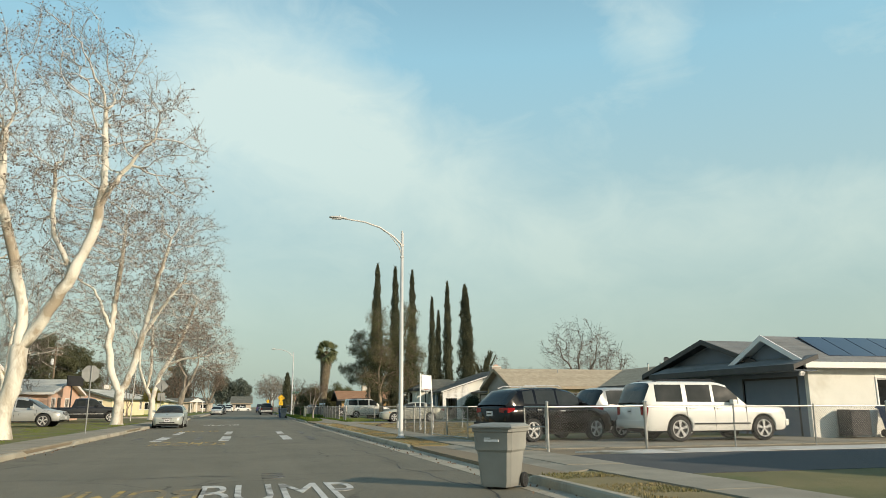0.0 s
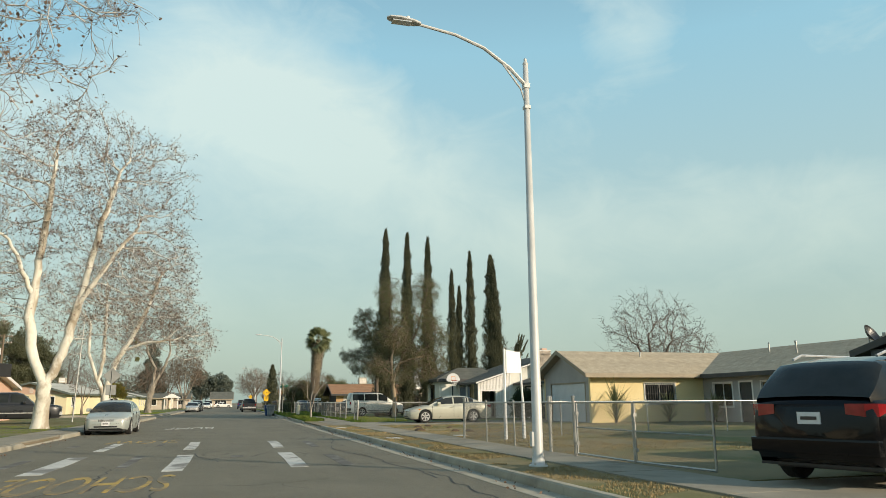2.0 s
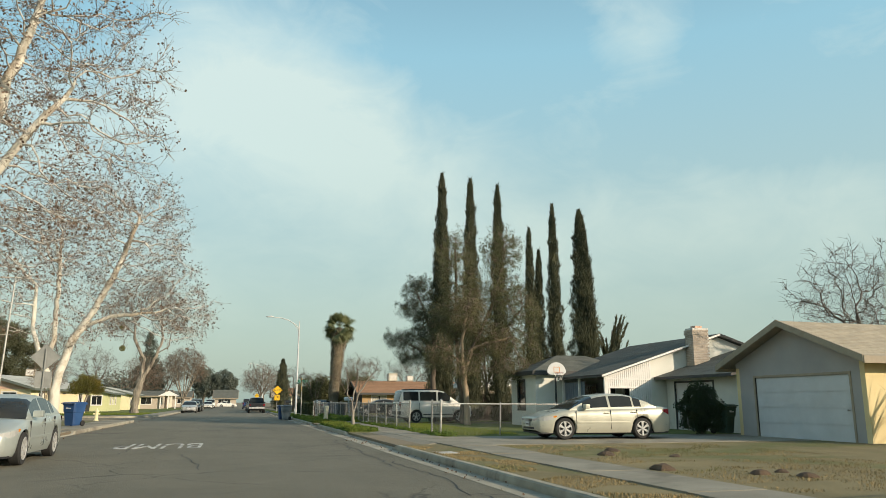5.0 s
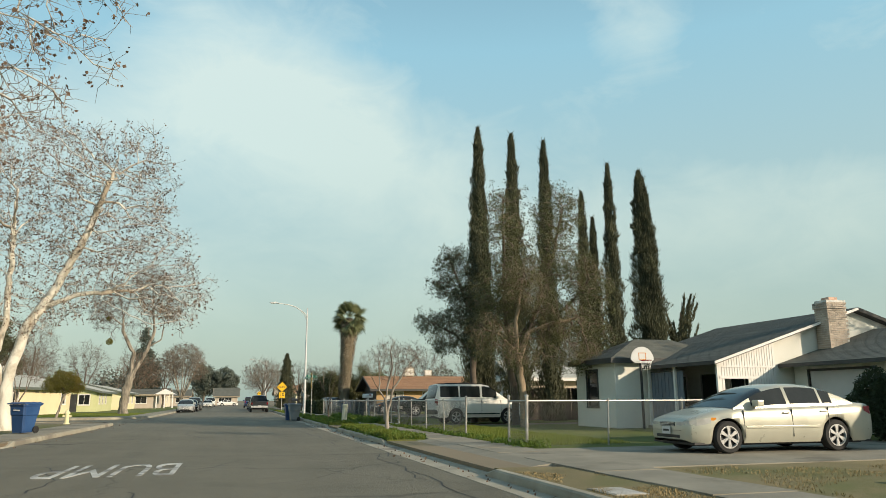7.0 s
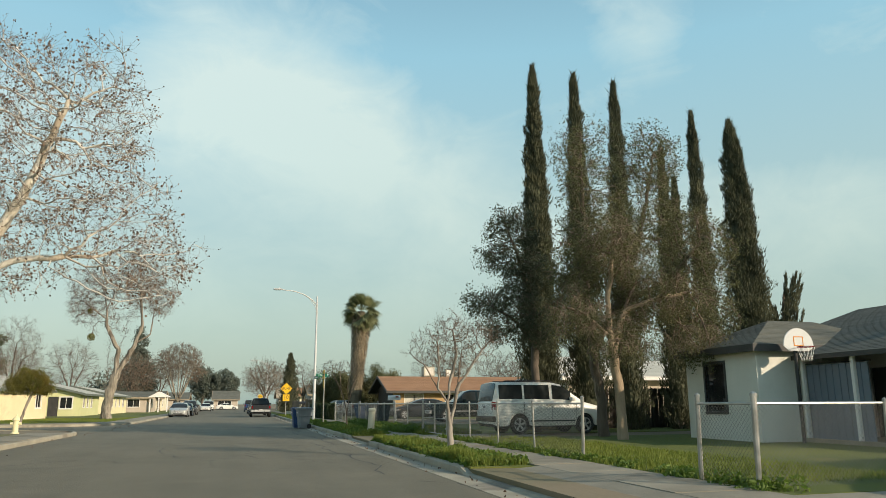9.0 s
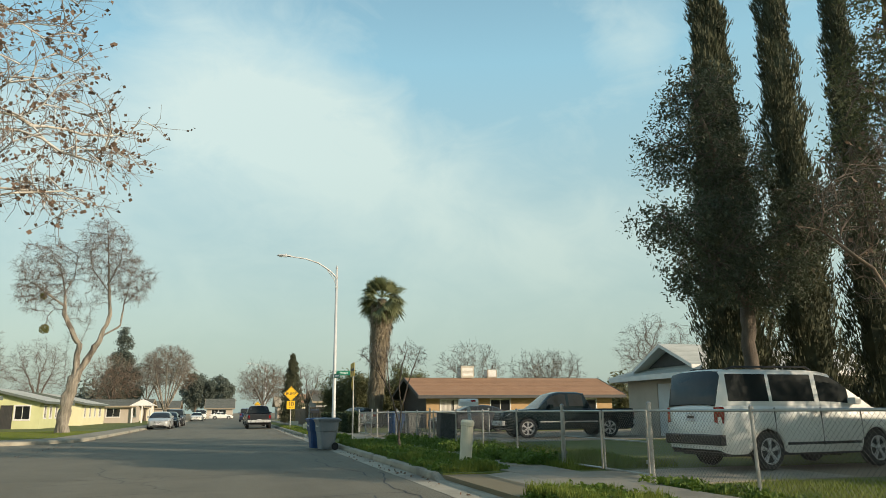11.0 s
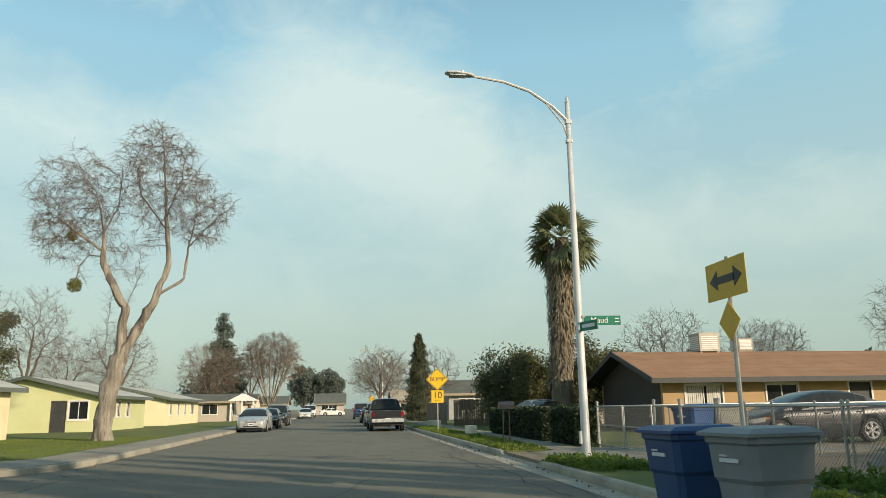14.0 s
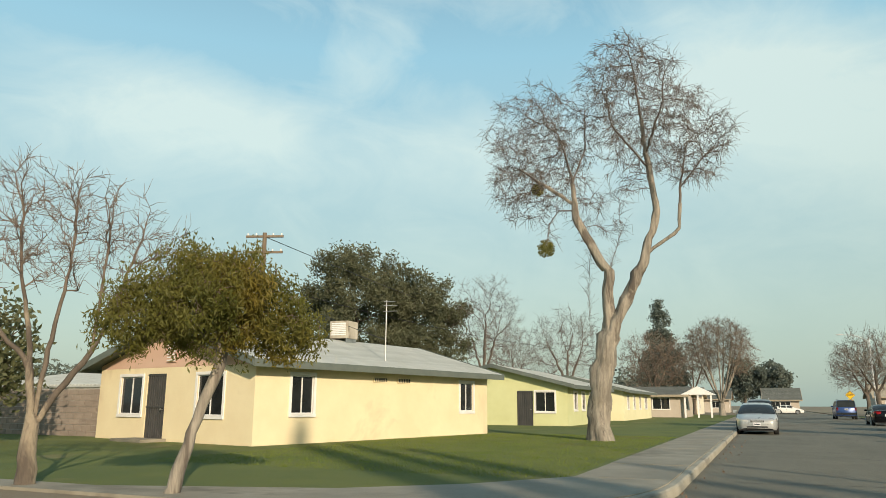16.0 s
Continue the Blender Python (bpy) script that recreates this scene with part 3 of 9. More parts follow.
alone("road", bm, ASPHALT, "worn grey asphalt street with patches and cracks", "road")


def arc(cx, cy, r, a0, a1, n=10):
    return [(cx + r * math.cos(radians(a0 + (a1 - a0) * k / n)), cy + r * math.sin(radians(a0 + (a1 - a0) * k / n))) for k in range(n + 1)]


south_arc = arc(KL - RS, CS - RS, RS, 0, 90)
north_arc = arc(KL - RN, CN + RN, RN, -90, 0)
bm = bmesh.new()
slab(bm, [(-160, CS)] + south_arc[::-1] + north_arc[::-1] + [(-160, CN)], -0.3, -0.001)
alone("road_side_street", bm, ASPHALT, "worn asphalt side street meeting the road", "road")

# raised land on both sides, edged by the kerb
LAND = 0.13
alone("ground_east", slab(bmesh.new(), [(KR + 0.15, Y0), (300, Y0), (300, Y1), (KR + 0.15, Y1)], -0.3, LAND - 0.02), DIRT, "bare earth of the east lots", "ground")
bm = slab(bmesh.new(), [(-300, Y0), (KL - 0.15, Y0)] + [(x - 0.1, y - 0.1) for x, y in south_arc] + [(-300, CS - 0.15)], -0.3, LAND - 0.02)
alone("ground_southwest", bm, DIRT, "bare earth of the southwest lots", "ground")
bm = slab(bmesh.new(), [(-300, CN + 0.15)] + [(x - 0.1, y + 0.1) for x, y in north_arc] + [(KL - 0.15, Y1), (-300, Y1)], -0.3, LAND - 0.02)
alone("ground_northwest", bm, DIRT, "bare earth of the northwest lots", "ground")


def offset(path, d):
    out = []
    for i, p in enumerate(path):
        a, b = Vector(path[max(i - 1, 0)]), Vector(path[min(i + 1, len(path) - 1)])
        w = (b - a).normalized()
        out.append((p[0] - w.y * d, p[1] + w.x * d))
    return out


def ribbon(bm, path, d0, d1, z0, z1):
    """A flat-topped strip between two offsets (to the left) of a path."""
    a, b = offset(path, d0), offset(path, d1)
    for i in range(len(path) - 1):
        hull(bm, [(*a[i], z0), (*a[i + 1], z0), (*b[i + 1], z0), (*b[i], z0)], [(*a[i], z1), (*a[i + 1], z1), (*b[i + 1], z1), (*b[i], z1)])
    return bm


def split_line(x, y0, y1, step):
    n = max(1, round(abs(y1 - y0) / step))
    return [(x, y0 + (y1 - y0) * k / n) for k in range(n + 1)]


def kerb_run(parent, path, side, heights):
    """Kerb stones along a path; side +1 puts their bulk to the left. heights(y) gives the top at a place."""
    for p, q in zip(path, path[1:]):
        h0, h1 = heights(*p), heights(*q)
        w = (Vector(q) - Vector(p)).normalized()
        nrm = Vector((-w.y, w.x)) * side
        g = w * 0.004
        pts = [Vector(p) + g, Vector(q) - g]
        bm = bmesh.new()
        rings = []
        for pt, h in zip(pts, (h0, h1)):
            rings.append([(*(pt + nrm * o), z) for o, z in ((0.0, -0.25), (0.0, max(0.0, h - 0.09)), (0.012, h - 0.025), (0.04, h), (0.15, h), (0.15, -0.25))])
        hull(bm, *rings)
        part("kerb_stone", bm, KERB, parent)


EAST_CUTS = [(12.3, 21.6), (52.3, 61.3), (71.6, 75.2), (97.3, 100.6), (137.0, 142.0), (160.0, 165.0)]
WEST_CUTS = [(22.5, 28.0), (40.0, 45.0), (60.0, 64.0), (150.0, 155.0)]


def kerb_height(cuts):
    def top(x, y):
        for a, b in cuts:
            if a < y < b:
                return 0.035
        return ZK
    return top


def marks(y0, y1, step, cuts):
    ys = {y0, y1}
    n = round((y1 - y0) / step)
    ys |= {y0 + (y1 - y0) * k / n for k in range(n + 1)}
    for a, b in cuts:
        ys = {y for y in ys if abs(y - a) > 0.8 and abs(y - b) > 0.8} | {a - 0.45, a + 0.05, b - 0.05, b + 0.45}
    return sorted(y for y in ys if y0 <= y <= y1)


kerb_e = thing("kerb_east", "worn grey concrete kerb along the road", "kerb", kind="structure")
kerb_run(kerb_e, [(KR, y) for y in marks(-6, 190, 3.0, EAST_CUTS)], -1, kerb_height(EAST_CUTS))
kerb_w = thing("kerb_west", "worn grey concrete kerb turning into the side street", "kerb", kind="structure")
west_s = [(KL, y) for y in marks(-6, CS - RS, 3.0, WEST_CUTS)]
kerb_run(kerb_w, west_s, 1, kerb_height(WEST_CUTS))
kerb_run(kerb_w, south_arc + [(KL - RS - 3 * k, CS) for k in range(1, 14)], 1, lambda x, y: ZK)
kerb_run(kerb_w, [(KL - RN - 3 * k, CN) for k in range(13, 0, -1)] + north_arc, 1, lambda x, y: ZK)
kerb_run(kerb_w, [(KL, y) for y in marks(CN + RN, 190, 3.0, WEST_CUTS)], 1, kerb_height(WEST_CUTS))

# pale concrete gutters
bm = bmesh.new()
ribbon(bm, split_line(KR, Y0, Y1, 6.0), 0.004, 0.42, -0.1, 0.006)
alone("gutter_east", bm, KERB, "pale concrete gutter with silt", "gutter")


def paving(parent, x0, x1, ys, z=LAND + 0.025, tilt=0.0):
    """Square-jointed pavement slabs, each a piece with a joint beside it."""
    for a, b in zip(ys, ys[1:]):
        dz = random.uniform(-0.006, 0.006)
        bm = box(bmesh.new(), x0, x1, a + 0.008, b - 0.008, z - 0.12, z + dz)
        part("slab", bm, CONCRETE, parent)


def steps_of(y0, y1, step):
    n = round((y1 - y0) / step)
    return [y0 + (y1 - y0) * k / n for k in range(n + 1)]


pave_e = thing("pavement_east", "grey concrete pavement with joints beside the grass strip", "pavement", kind="structure")
paving(pave_e, 6.0, 7.2, steps_of(-6, 190, 1.5))
pave_w = thing("pavement_west", "grey concrete pavement behind the kerb", "pavement", kind="structure")
paving(pave_w, KL - 1.65, KL - 0.155, steps_of(-6, 82.0, 1.5))
paving(pave_w, KL - 1.65, KL - 0.155, steps_of(102, 190, 1.5))
bm = bmesh.new()
path = [(-40, CN + 1.7)] + [(-13.5, CN + 1.7)] + arc(KL - 0.15 - RN - 0.3, CN + RN + 1.4, RN - 0.1, -90, 0, 8)
inner = arc(KL - RN, CN + RN, RN - 0.16, -90, 0, 8)
slab(bm, [(-40, CN + 1.75), (-13.0, CN + 1.75), (-9.8, 98.9), (-8.4, 100.2), (-7.25, 102.0)] + [(KL - 0.155, 102.0)] + arc(KL - RN, CN + RN, RN - 0.16 + 0.0, 0, -62, 8) + [(-11.0, 97.1), (-40, 97.1)], 0.0, LAND + 0.024)
alone("pavement_corner", bm, CONCRETE, "pale concrete pavement round the corner", "pavement")

# concrete driveways and aprons
def apron(name, x0, x1, y0, y1, label, material=CONCRETE, z=LAND + 0.012, flare=0.0):
    bm = slab(bmesh.new(), [(x0, y0 - flare), (x1, y0), (x1, y1), (x0, y1 + flare)], 0.0, z)
    return alone(name, bm, material, label, "driveway")


def sloped(name, y0, y1, label, x0=KR + 0.152, x1=6.0):
    bm = hull(bmesh.new(), [(x0, y0, -0.1), (x1, y0, -0.1), (x1, y1, -0.1), (x0, y1, -0.1)], [(x0, y0, 0.04), (x1, y0 + 0.2, LAND + 0.02), (x1, y1 - 0.2, LAND + 0.02), (x0, y1, 0.04)])
    return alone(name, bm, CONCRETE, label, "driveway")


sloped("driveway_apron_1", 12.3, 21.6, "grey concrete driveway apron with a dropped kerb")
sloped("driveway_apron_2", 52.3, 61.3, "grey concrete driveway apron with a dropped kerb")
sloped("driveway_apron_3", 71.6, 75.2, "cracked concrete driveway apron with a dropped kerb")
sloped("driveway_apron_4", 97.3, 100.6, "grey concrete driveway apron beside the street lamp")
apron("driveway_1", 7.2, 19.4, 18.9, 23.6, "grey concrete driveway under parked cars")
apron("driveway_2", 7.2, 40.0, 11.3, 16.2, "dark asphalt driveway beside a gravel edge", DRIVE)
apron("driveway_3", 7.2, 20.0, 51.4, 56.3, "grey concrete driveway under a parked saloon")
apron("driveway_4", 7.2, 11.0, 72.0, 74.6, "cracked concrete driveway behind a chain-link gate")
apron("driveway_5", 7.2, 18.6, 87.5, 92.5, "pale concrete yard under a parked pickup")
apron("driveway_6", 7.2, 14.0, 97.6, 101.2, "pale concrete driveway behind the street lamp")
bm = slab(bmesh.new(), [(9.2, 16.2), (40, 16.2), (40, 17.2), (12.0, 17.7), (8.0, 17.4)], 0.0, LAND + 0.02)
alone("gravel_edge", bm, GRAVEL, "strip of pale gravel under a chain-link fence", "gravel")


def lawn(name, points, material, label, z=LAND + 0.004):
    alone(name, slab(bmesh.new(), points, 0.0, z), material, label, "lawn")


lawn("lawn_verge_1", [(KR + 0.152, -6), (6.0, -6), (6.0, 12.3), (KR + 0.152, 12.0)], DRY, "dry patchy verge grass")
lawn("lawn_verge_2", [(KR + 0.152, 21.6), (6.0, 21.8), (6.0, 52.0), (KR + 0.152, 52.2)], DRY, "dry brown and green verge grass")
lawn("lawn_verge_3", [(KR + 0.152, 61.4), (6.0, 61.2), (6.0, 71.6), (KR + 0.152, 71.5)], GREEN, "weedy green verge")
lawn("lawn_verge_4", [(KR + 0.152, 75.3), (6.0, 75.1), (6.0, 97.2), (KR + 0.152, 97.2)], GREEN, "lush green verge grass")
lawn("lawn_verge_5", [(KR + 0.152, 100.7), (6.0, 100.5), (6.0, 190), (KR + 0.152, 190)], GREEN, "green verge grass")
lawn("lawn_yard_1", [(7.2, -6), (40, -6), (40, 11.3), (7.2, 11.3)], LAWN_MIX, "brown and green front lawn")
lawn("lawn_yard_2", [(7.2, 23.8), (30, 23.8), (30, 51.3), (7.2, 51.3)], DRY, "dry brown front lawn behind a chain-link fence")
lawn("lawn_yard_3", [(7.2, 56.4), (30, 56.4), (30, 71.9), (7.2, 71.9)], GREEN, "green front lawn behind a chain-link fence")
lawn("lawn_yard_4", [(7.2, 74.7), (30, 74.7), (30, 87.4), (7.2, 87.4)], GREEN, "long green grass behind a chain-link fence")
lawn("lawn_yard_5", [(7.2, 101.3), (40, 101.3), (40, 190), (7.2, 190)], GREEN, "green yard behind a hedge")
lawn("lawn_west_1", [(-40, -6), (KL - 1.65, -6), (KL - 1.65, 82), (-40, 82)], LAWN_MIX, "patchy green and brown front lawns")
lawn("lawn_west_2", [(-40, CN + 1.75), (-13.0, CN + 1.75), (-9.8, 98.9), (-8.4, 100.2), (-7.25, 102.0), (KL - 1.65, 190), (-40, 190)], GREEN, "mown green lawn in front of bungalows")

# ---- houses ----
def house_shell(h, corners, z0, z1, material, holes, thick=0.18):
    """Walls round a plan whose corners go anticlockwise from above; holes: wall number -> openings."""
    n = len(corners)
    for i in range(n):
        bm = panel_wall(bmesh.new(), corners[i], corners[(i + 1) % n], z0, z1, thick, holes.get(i, ()), thick if i % 2 else 0.0)
        part("wall", bm, material[i] if isinstance(material, dict) and i in material else (material["all"] if isinstance(material, dict) else material), h)


def gable_roof(h, x0, x1, y0, y1, ze, zr, axis, material, fascia, over=0.45, ridge=None, gable=None, gx=()):
    """A gable roof over the plan x0..x1, y0..y1, ridge along the axis. gable: material of the end walls."""
    ex0, ex1, ey0, ey1 = x0 - over, x1 + over, y0 - over, y1 + over
    if axis == "x":
        r = (y0 + y1) / 2 if ridge is None else ridge
        planes = [((ex0, ey0, ze), (ex1, ey0, ze), (ex1, r, zr), (ex0, r, zr)), ((ex1, ey1, ze), (ex0, ey1, ze), (ex0, r, zr), (ex1, r, zr))]
        ends = [((x, y0), (x, y1), (x, r)) for x in (x0, x1)]
        rakes = [[(x, ey0, ze), (x, r, zr), (x, ey1, ze)] for x in (ex0, ex1)]
    else:
        r = (x0 + x1) / 2 if ridge is None else ridge
        planes = [((ex0, ey1, ze), (ex0, ey0, ze), (r, ey0, zr), (r, ey1, zr)), ((ex1, ey0, ze), (ex1, ey1, ze), (r, ey1, zr), (r, ey0, zr))]
        ends = [((x0, y), (x1, y), (r, y)) for y in (y0, y1)]
        rakes = [[(ex0, y, ze), (r, y, zr), (ex1, y, ze)] for y in (ey0, ey1)]
    for p in planes:
        slope = part("roof", deck(bmesh.new(), *p, thick=0.10), fascia, h)
        part("shingles", roof_plane(bmesh.new(), *p), material, slope, kind="stuff")
    bm = bmesh.new()
    for rk in rakes:
        for a, b in zip(rk, rk[1:]):
            a, b = Vector(a), Vector(b)
            w = Vector((0.03, 0, 0)) if axis == "x" else Vector((0, 0.03, 0))
            hull(bm, [a - w + Vector((0, 0, -0.18)), b - w + Vector((0, 0, -0.18)), b + w + Vector((0, 0, -0.18)), a + w + Vector((0, 0, -0.18))], [a - w + Vector((0, 0, 0.035)), b - w + Vector((0, 0, 0.035)), b + w + Vector((0, 0, 0.035)), a + w + Vector((0, 0, 0.035))])
    for p in planes:
        a, b = Vector(p[0]), Vector(p[1])
        w = (b - a).normalized().cross(Vector((0, 0, 1))) * 0.025
        hull(bm, [a - w + Vector((0, 0, -0.2)), b - w + Vector((0, 0, -0.2)), b + w + Vector((0, 0, -0.2)), a + w + Vector((0, 0, -0.2))], [a - w + Vector((0, 0, 0.01)), b - w + Vector((0, 0, 0.01)), b + w + Vector((0, 0, 0.01)), a + w + Vector((0, 0, 0.01))])
    part("fascia", bm, fascia, h)
    if gable is not None:
        slope0 = (zr - ze) / (abs(r - (ey0 if axis == "x" else ex0)) or 1)
        for a, b, c in ends:
            zb = ze - 0.13 + over * slope0
            za = min(zb, zr - 0.2)
            zc = zr - 0.13
            out = Vector((0.16, 0, 0)) if axis == "x" else Vector((0, 0.16, 0))
            if (axis == "x" and a[0] == x1) or (axis == "y" and a[1] == y1):
                out = -out
            proud = out.normalized() * -0.005
            low = [Vector(q) + proud for q in ((*a, ze - 0.1), (*b, ze - 0.1), (*b, za), (*c, zc), (*a, za))]
            part("gable_wall", hull(bmesh.new(), low, [p + out for p in low]), gable, h)


def hip_roof(h, x0, x1, y0, y1, ze, zr, inset, axis, material, fascia, over=0.45):
    ex0, ex1, ey0, ey1 = x0 - over, x1 + over, y0 - over, y1 + over
    if axis == "x":
        m = (ey0 + ey1) / 2
        a, b = (ex0 + inset, m, zr), (ex1 - inset, m, zr)
        planes = [((ex0, ey0, ze), (ex1, ey0, ze), b, a), ((ex1, ey1, ze), (ex0, ey1, ze), a, b), ((ex0, ey1, ze), (ex0, ey0, ze), a, a), ((ex1, ey0, ze), (ex1, ey1, ze), b, b)]
    else:
        m = (ex0 + ex1) / 2
        a, b = (m, ey0 + inset, zr), (m, ey1 - inset, zr)
        planes = [((ex0, ey1, ze), (ex0, ey0, ze), a, b), ((ex1, ey0, ze), (ex1, ey1, ze), b, a), ((ex0, ey0, ze), (ex1, ey0, ze), a, a), ((ex1, ey1, ze), (ex0, ey1, ze), b, b)]
    for p in planes:
        d = Vector((0, 0, -0.12))
        ring = [Vector(q) for q in p] if p[2] != p[3] else [Vector(q) for q in p[:3]]
        slope = part("roof", hull(bmesh.new(), [q + d for q in ring], ring), fascia, h)
        part("shingles", roof_plane(bmesh.new(), *p), material, slope, kind="stuff")
    part("fascia", boxes((ex0 - 0.03, ex1 + 0.03, ey0 - 0.03, ey0 + 0.01, ze - 0.2, ze + 0.01), (ex0 - 0.03, ex1 + 0.03, ey1 - 0.01, ey1 + 0.03, ze - 0.2, ze + 0.01), (ex0 - 0.03, ex0 + 0.01, ey0 + 0.01, ey1 - 0.01, ze - 0.2, ze + 0.01), (ex1 - 0.01, ex1 + 0.03, ey0 + 0.01, ey1 - 0.01, ze - 0.2, ze + 0.01)), fascia, h)


def rect(x0, x1, y0, y1):
    """Corners anticlockwise: walls 0 south, 1 east, 2 north, 3 west."""
    return [(x0, y0), (x1, y0), (x1, y1), (x0, y1)]


G0 = 0.1

# blue-grey bungalow with solar panels
h = thing("house", "blue-grey stucco bungalow with solar panels on its roof", "house")
c = rect(19.5, 40.0, 22.4, 33.0)
south_w = [(3.0, 4.6, 0.9, 2.2), (7.0, 8.6, 0.9, 2.2)]
west_w = [(7.0, 10.0, G0, 2.2)]
# south wall in white stucco for the sun on it, shaded sides blue-grey
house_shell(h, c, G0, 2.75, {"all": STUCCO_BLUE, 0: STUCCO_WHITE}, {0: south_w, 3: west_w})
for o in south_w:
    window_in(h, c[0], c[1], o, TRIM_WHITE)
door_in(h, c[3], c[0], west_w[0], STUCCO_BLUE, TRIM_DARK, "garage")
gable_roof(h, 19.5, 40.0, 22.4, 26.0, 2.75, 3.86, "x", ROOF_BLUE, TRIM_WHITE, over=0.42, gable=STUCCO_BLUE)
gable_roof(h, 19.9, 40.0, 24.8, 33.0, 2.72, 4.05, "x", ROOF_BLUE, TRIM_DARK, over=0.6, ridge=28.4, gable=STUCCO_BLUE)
for i in range(6):
    for j in range(1):
        bm = bmesh.new()
        x = 20.6 + i * 1.08
        hull(bm, [(x, 22.5, 2.98), (x + 1.03, 22.5, 2.98), (x + 1.03, 24.0, 3.80), (x, 24.0, 3.80)], [(x, 22.48, 3.03), (x + 1.03, 22.48, 3.03), (x + 1.03, 23.98, 3.85), (x, 23.98, 3.85)])
        part("solar_panel", bm, PANEL, h, "dark blue solar panel")

# yellow house with a garage gable and a grey-roofed wing
h = thing("house", "yellow stucco house with a tan roof and garage gable", "house")
c = rect(18.2, 25.0, 49.4, 55.2)
south_w = [(3.2, 5.0, 1.05, 2.1)]
west_w = [(1.0, 5.2, G0, 2.15)]
house_shell(h, c, G0, 2.62, {"all": STUCCO_YELLOW, 3: STUCCO_GREY}, {0: south_w, 3: west_w})
window_in(h, c[0], c[1], south_w[0], TRIM_WHITE, bars=True)
door_in(h, c[3], c[0], west_w[0], DOOR_PALE, TRIM_TAN, "garage", "pale panelled garage door")
gable_roof(h, 18.2, 28.5, 49.4, 55.2, 2.62, 3.98, "x", ROOF_TAN, TRIM_TAN, over=0.5, gable=STUCCO_GREY)
c = rect(25.0, 32.0, 39.5, 55.0)
wing_w = [(6.5, 8.0, 0.9, 2.1), (8.6, 9.5, G0, 2.1), (10.2, 12.0, 0.9, 2.1)]
house_shell(h, c, G0, 2.55, {"all": STUCCO_GREY}, {3: wing_w})
window_in(h, c[3], c[0], wing_w[0], TRIM_WHITE)
door_in(h, c[3], c[0], wing_w[1], TRIM_DARK, TRIM_WHITE)
window_in(h, c[3], c[0], wing_w[2], TRIM_WHITE)
gable_roof(h, 25.0, 32.0, 39.5, 55.0, 2.58, 4.02, "y", ROOF_TAN, TRIM_DARK, over=0.5, gable=STUCCO_GREY)

# white house with chimney and porch
h = thing("house", "white stucco house with a grey roof, porch and brick chimney", "house")
c = rect(14.9, 17.2, 66.3, 69.7)
west_w = [(1.0, 1.95, 0.95, 2.4)]
house_shell(h, c, G0, 2.82, STUCCO_WHITE, {3: west_w})
window_in(h, c[3], c[0], west_w[0], TRIM_DARK, panes=1)
hip_roof(h, 14.9, 20.5, 66.3, 69.7, 2.84, 3.75, 2.2, "x", ROOF_GREY, TRIM_DARK, over=0.25)
c = rect(18.6, 27.0, 61.8, 69.6)
porch_w = [(1.0, 2.6, 0.9, 2.2), (3.6, 4.6, G0, 2.2), (5.4, 7.0, 0.9, 2.2)]
house_shell(h, c, G0, 2.7, STUCCO_WHITE, {3: porch_w})
window_in(h, c[3], c[0], porch_w[0], TRIM_WHITE)
door_in(h, c[3], c[0], porch_w[1], TRIM_DARK, TRIM_WHITE)
window_in(h, c[3], c[0], porch_w[2], TRIM_WHITE)
p = ((16.1, 69.8, 2.52), (16.1, 61.5, 2.52), (22.3, 61.5, 4.5), (22.3, 69.8, 4.5))
slope = part("roof", deck(bmesh.new(), *p), TRIM_DARK, h)
part("shingles", roof_plane(bmesh.new(), *p), ROOF_GREY, slope, kind="stuff")
p = ((27.6, 61.5, 2.8), (27.6, 69.8, 2.8), (22.3, 69.8, 4.5), (22.3, 61.5, 4.5))
slope = part("roof", deck(bmesh.new(), *p), TRIM_DARK, h)
part("shingles", roof_plane(bmesh.new(), *p), ROOF_GREY, slope, kind="stuff")
low = [Vector(q) for q in ((18.6, 61.795, 2.6), (27.0, 61.795, 2.6), (27.0, 61.795, 2.85), (22.3, 61.795, 4.36), (18.6, 61.795, 3.18))]
part("gable_wall", hull(bmesh.new(), low, [q + Vector((0, 0.16, 0)) for q in low]), STUCCO_WHITE, h)
bm = bmesh.new()
a, b = Vector((16.05, 61.48, 2.5)), Vector((22.3, 61.48, 4.5))
hull(bm, [a, b, b + Vector((0, 0.05, 0)), a + Vector((0, 0.05, 0))], [q + Vector((0, 0, -0.09)) for q in (a, b, b + Vector((0, 0.05, 0)), a + Vector((0, 0.05, 0)))])
part("fascia", bm, TRIM_WHITE, h)

# garage wing of the white house
c = rect(19.4, 27.0, 56.6, 61.7)
west_w = [(0.7, 3.4, G0, 2.15)]
house_shell(h, c, G0, 2.5, STUCCO_WHITE, {3: west_w})
door_in(h, c[3], c[0], west_w[0], DOOR_PALE, TRIM_DARK, "garage")
p = ((18.8, 61.78, 2.42), (18.8, 56.3, 2.42), (23.2, 56.3, 3.75), (23.2, 61.78, 3.75))
slope = part("roof", deck(bmesh.new(), *p), TRIM_DARK, h)
part("shingles", roof_plane(bmesh.new(), *p), ROOF_GREY, slope, kind="stuff")
p = ((27.6, 56.3, 2.42), (27.6, 61.78, 2.42), (23.2, 61.78, 3.75), (23.2, 56.3, 3.75))
slope = part("roof", deck(bmesh.new(), *p), TRIM_DARK, h)
low = [Vector(q) for q in ((19.4, 56.595, 2.4), (27.0, 56.595, 2.4), (23.2, 56.595, 3.6))]
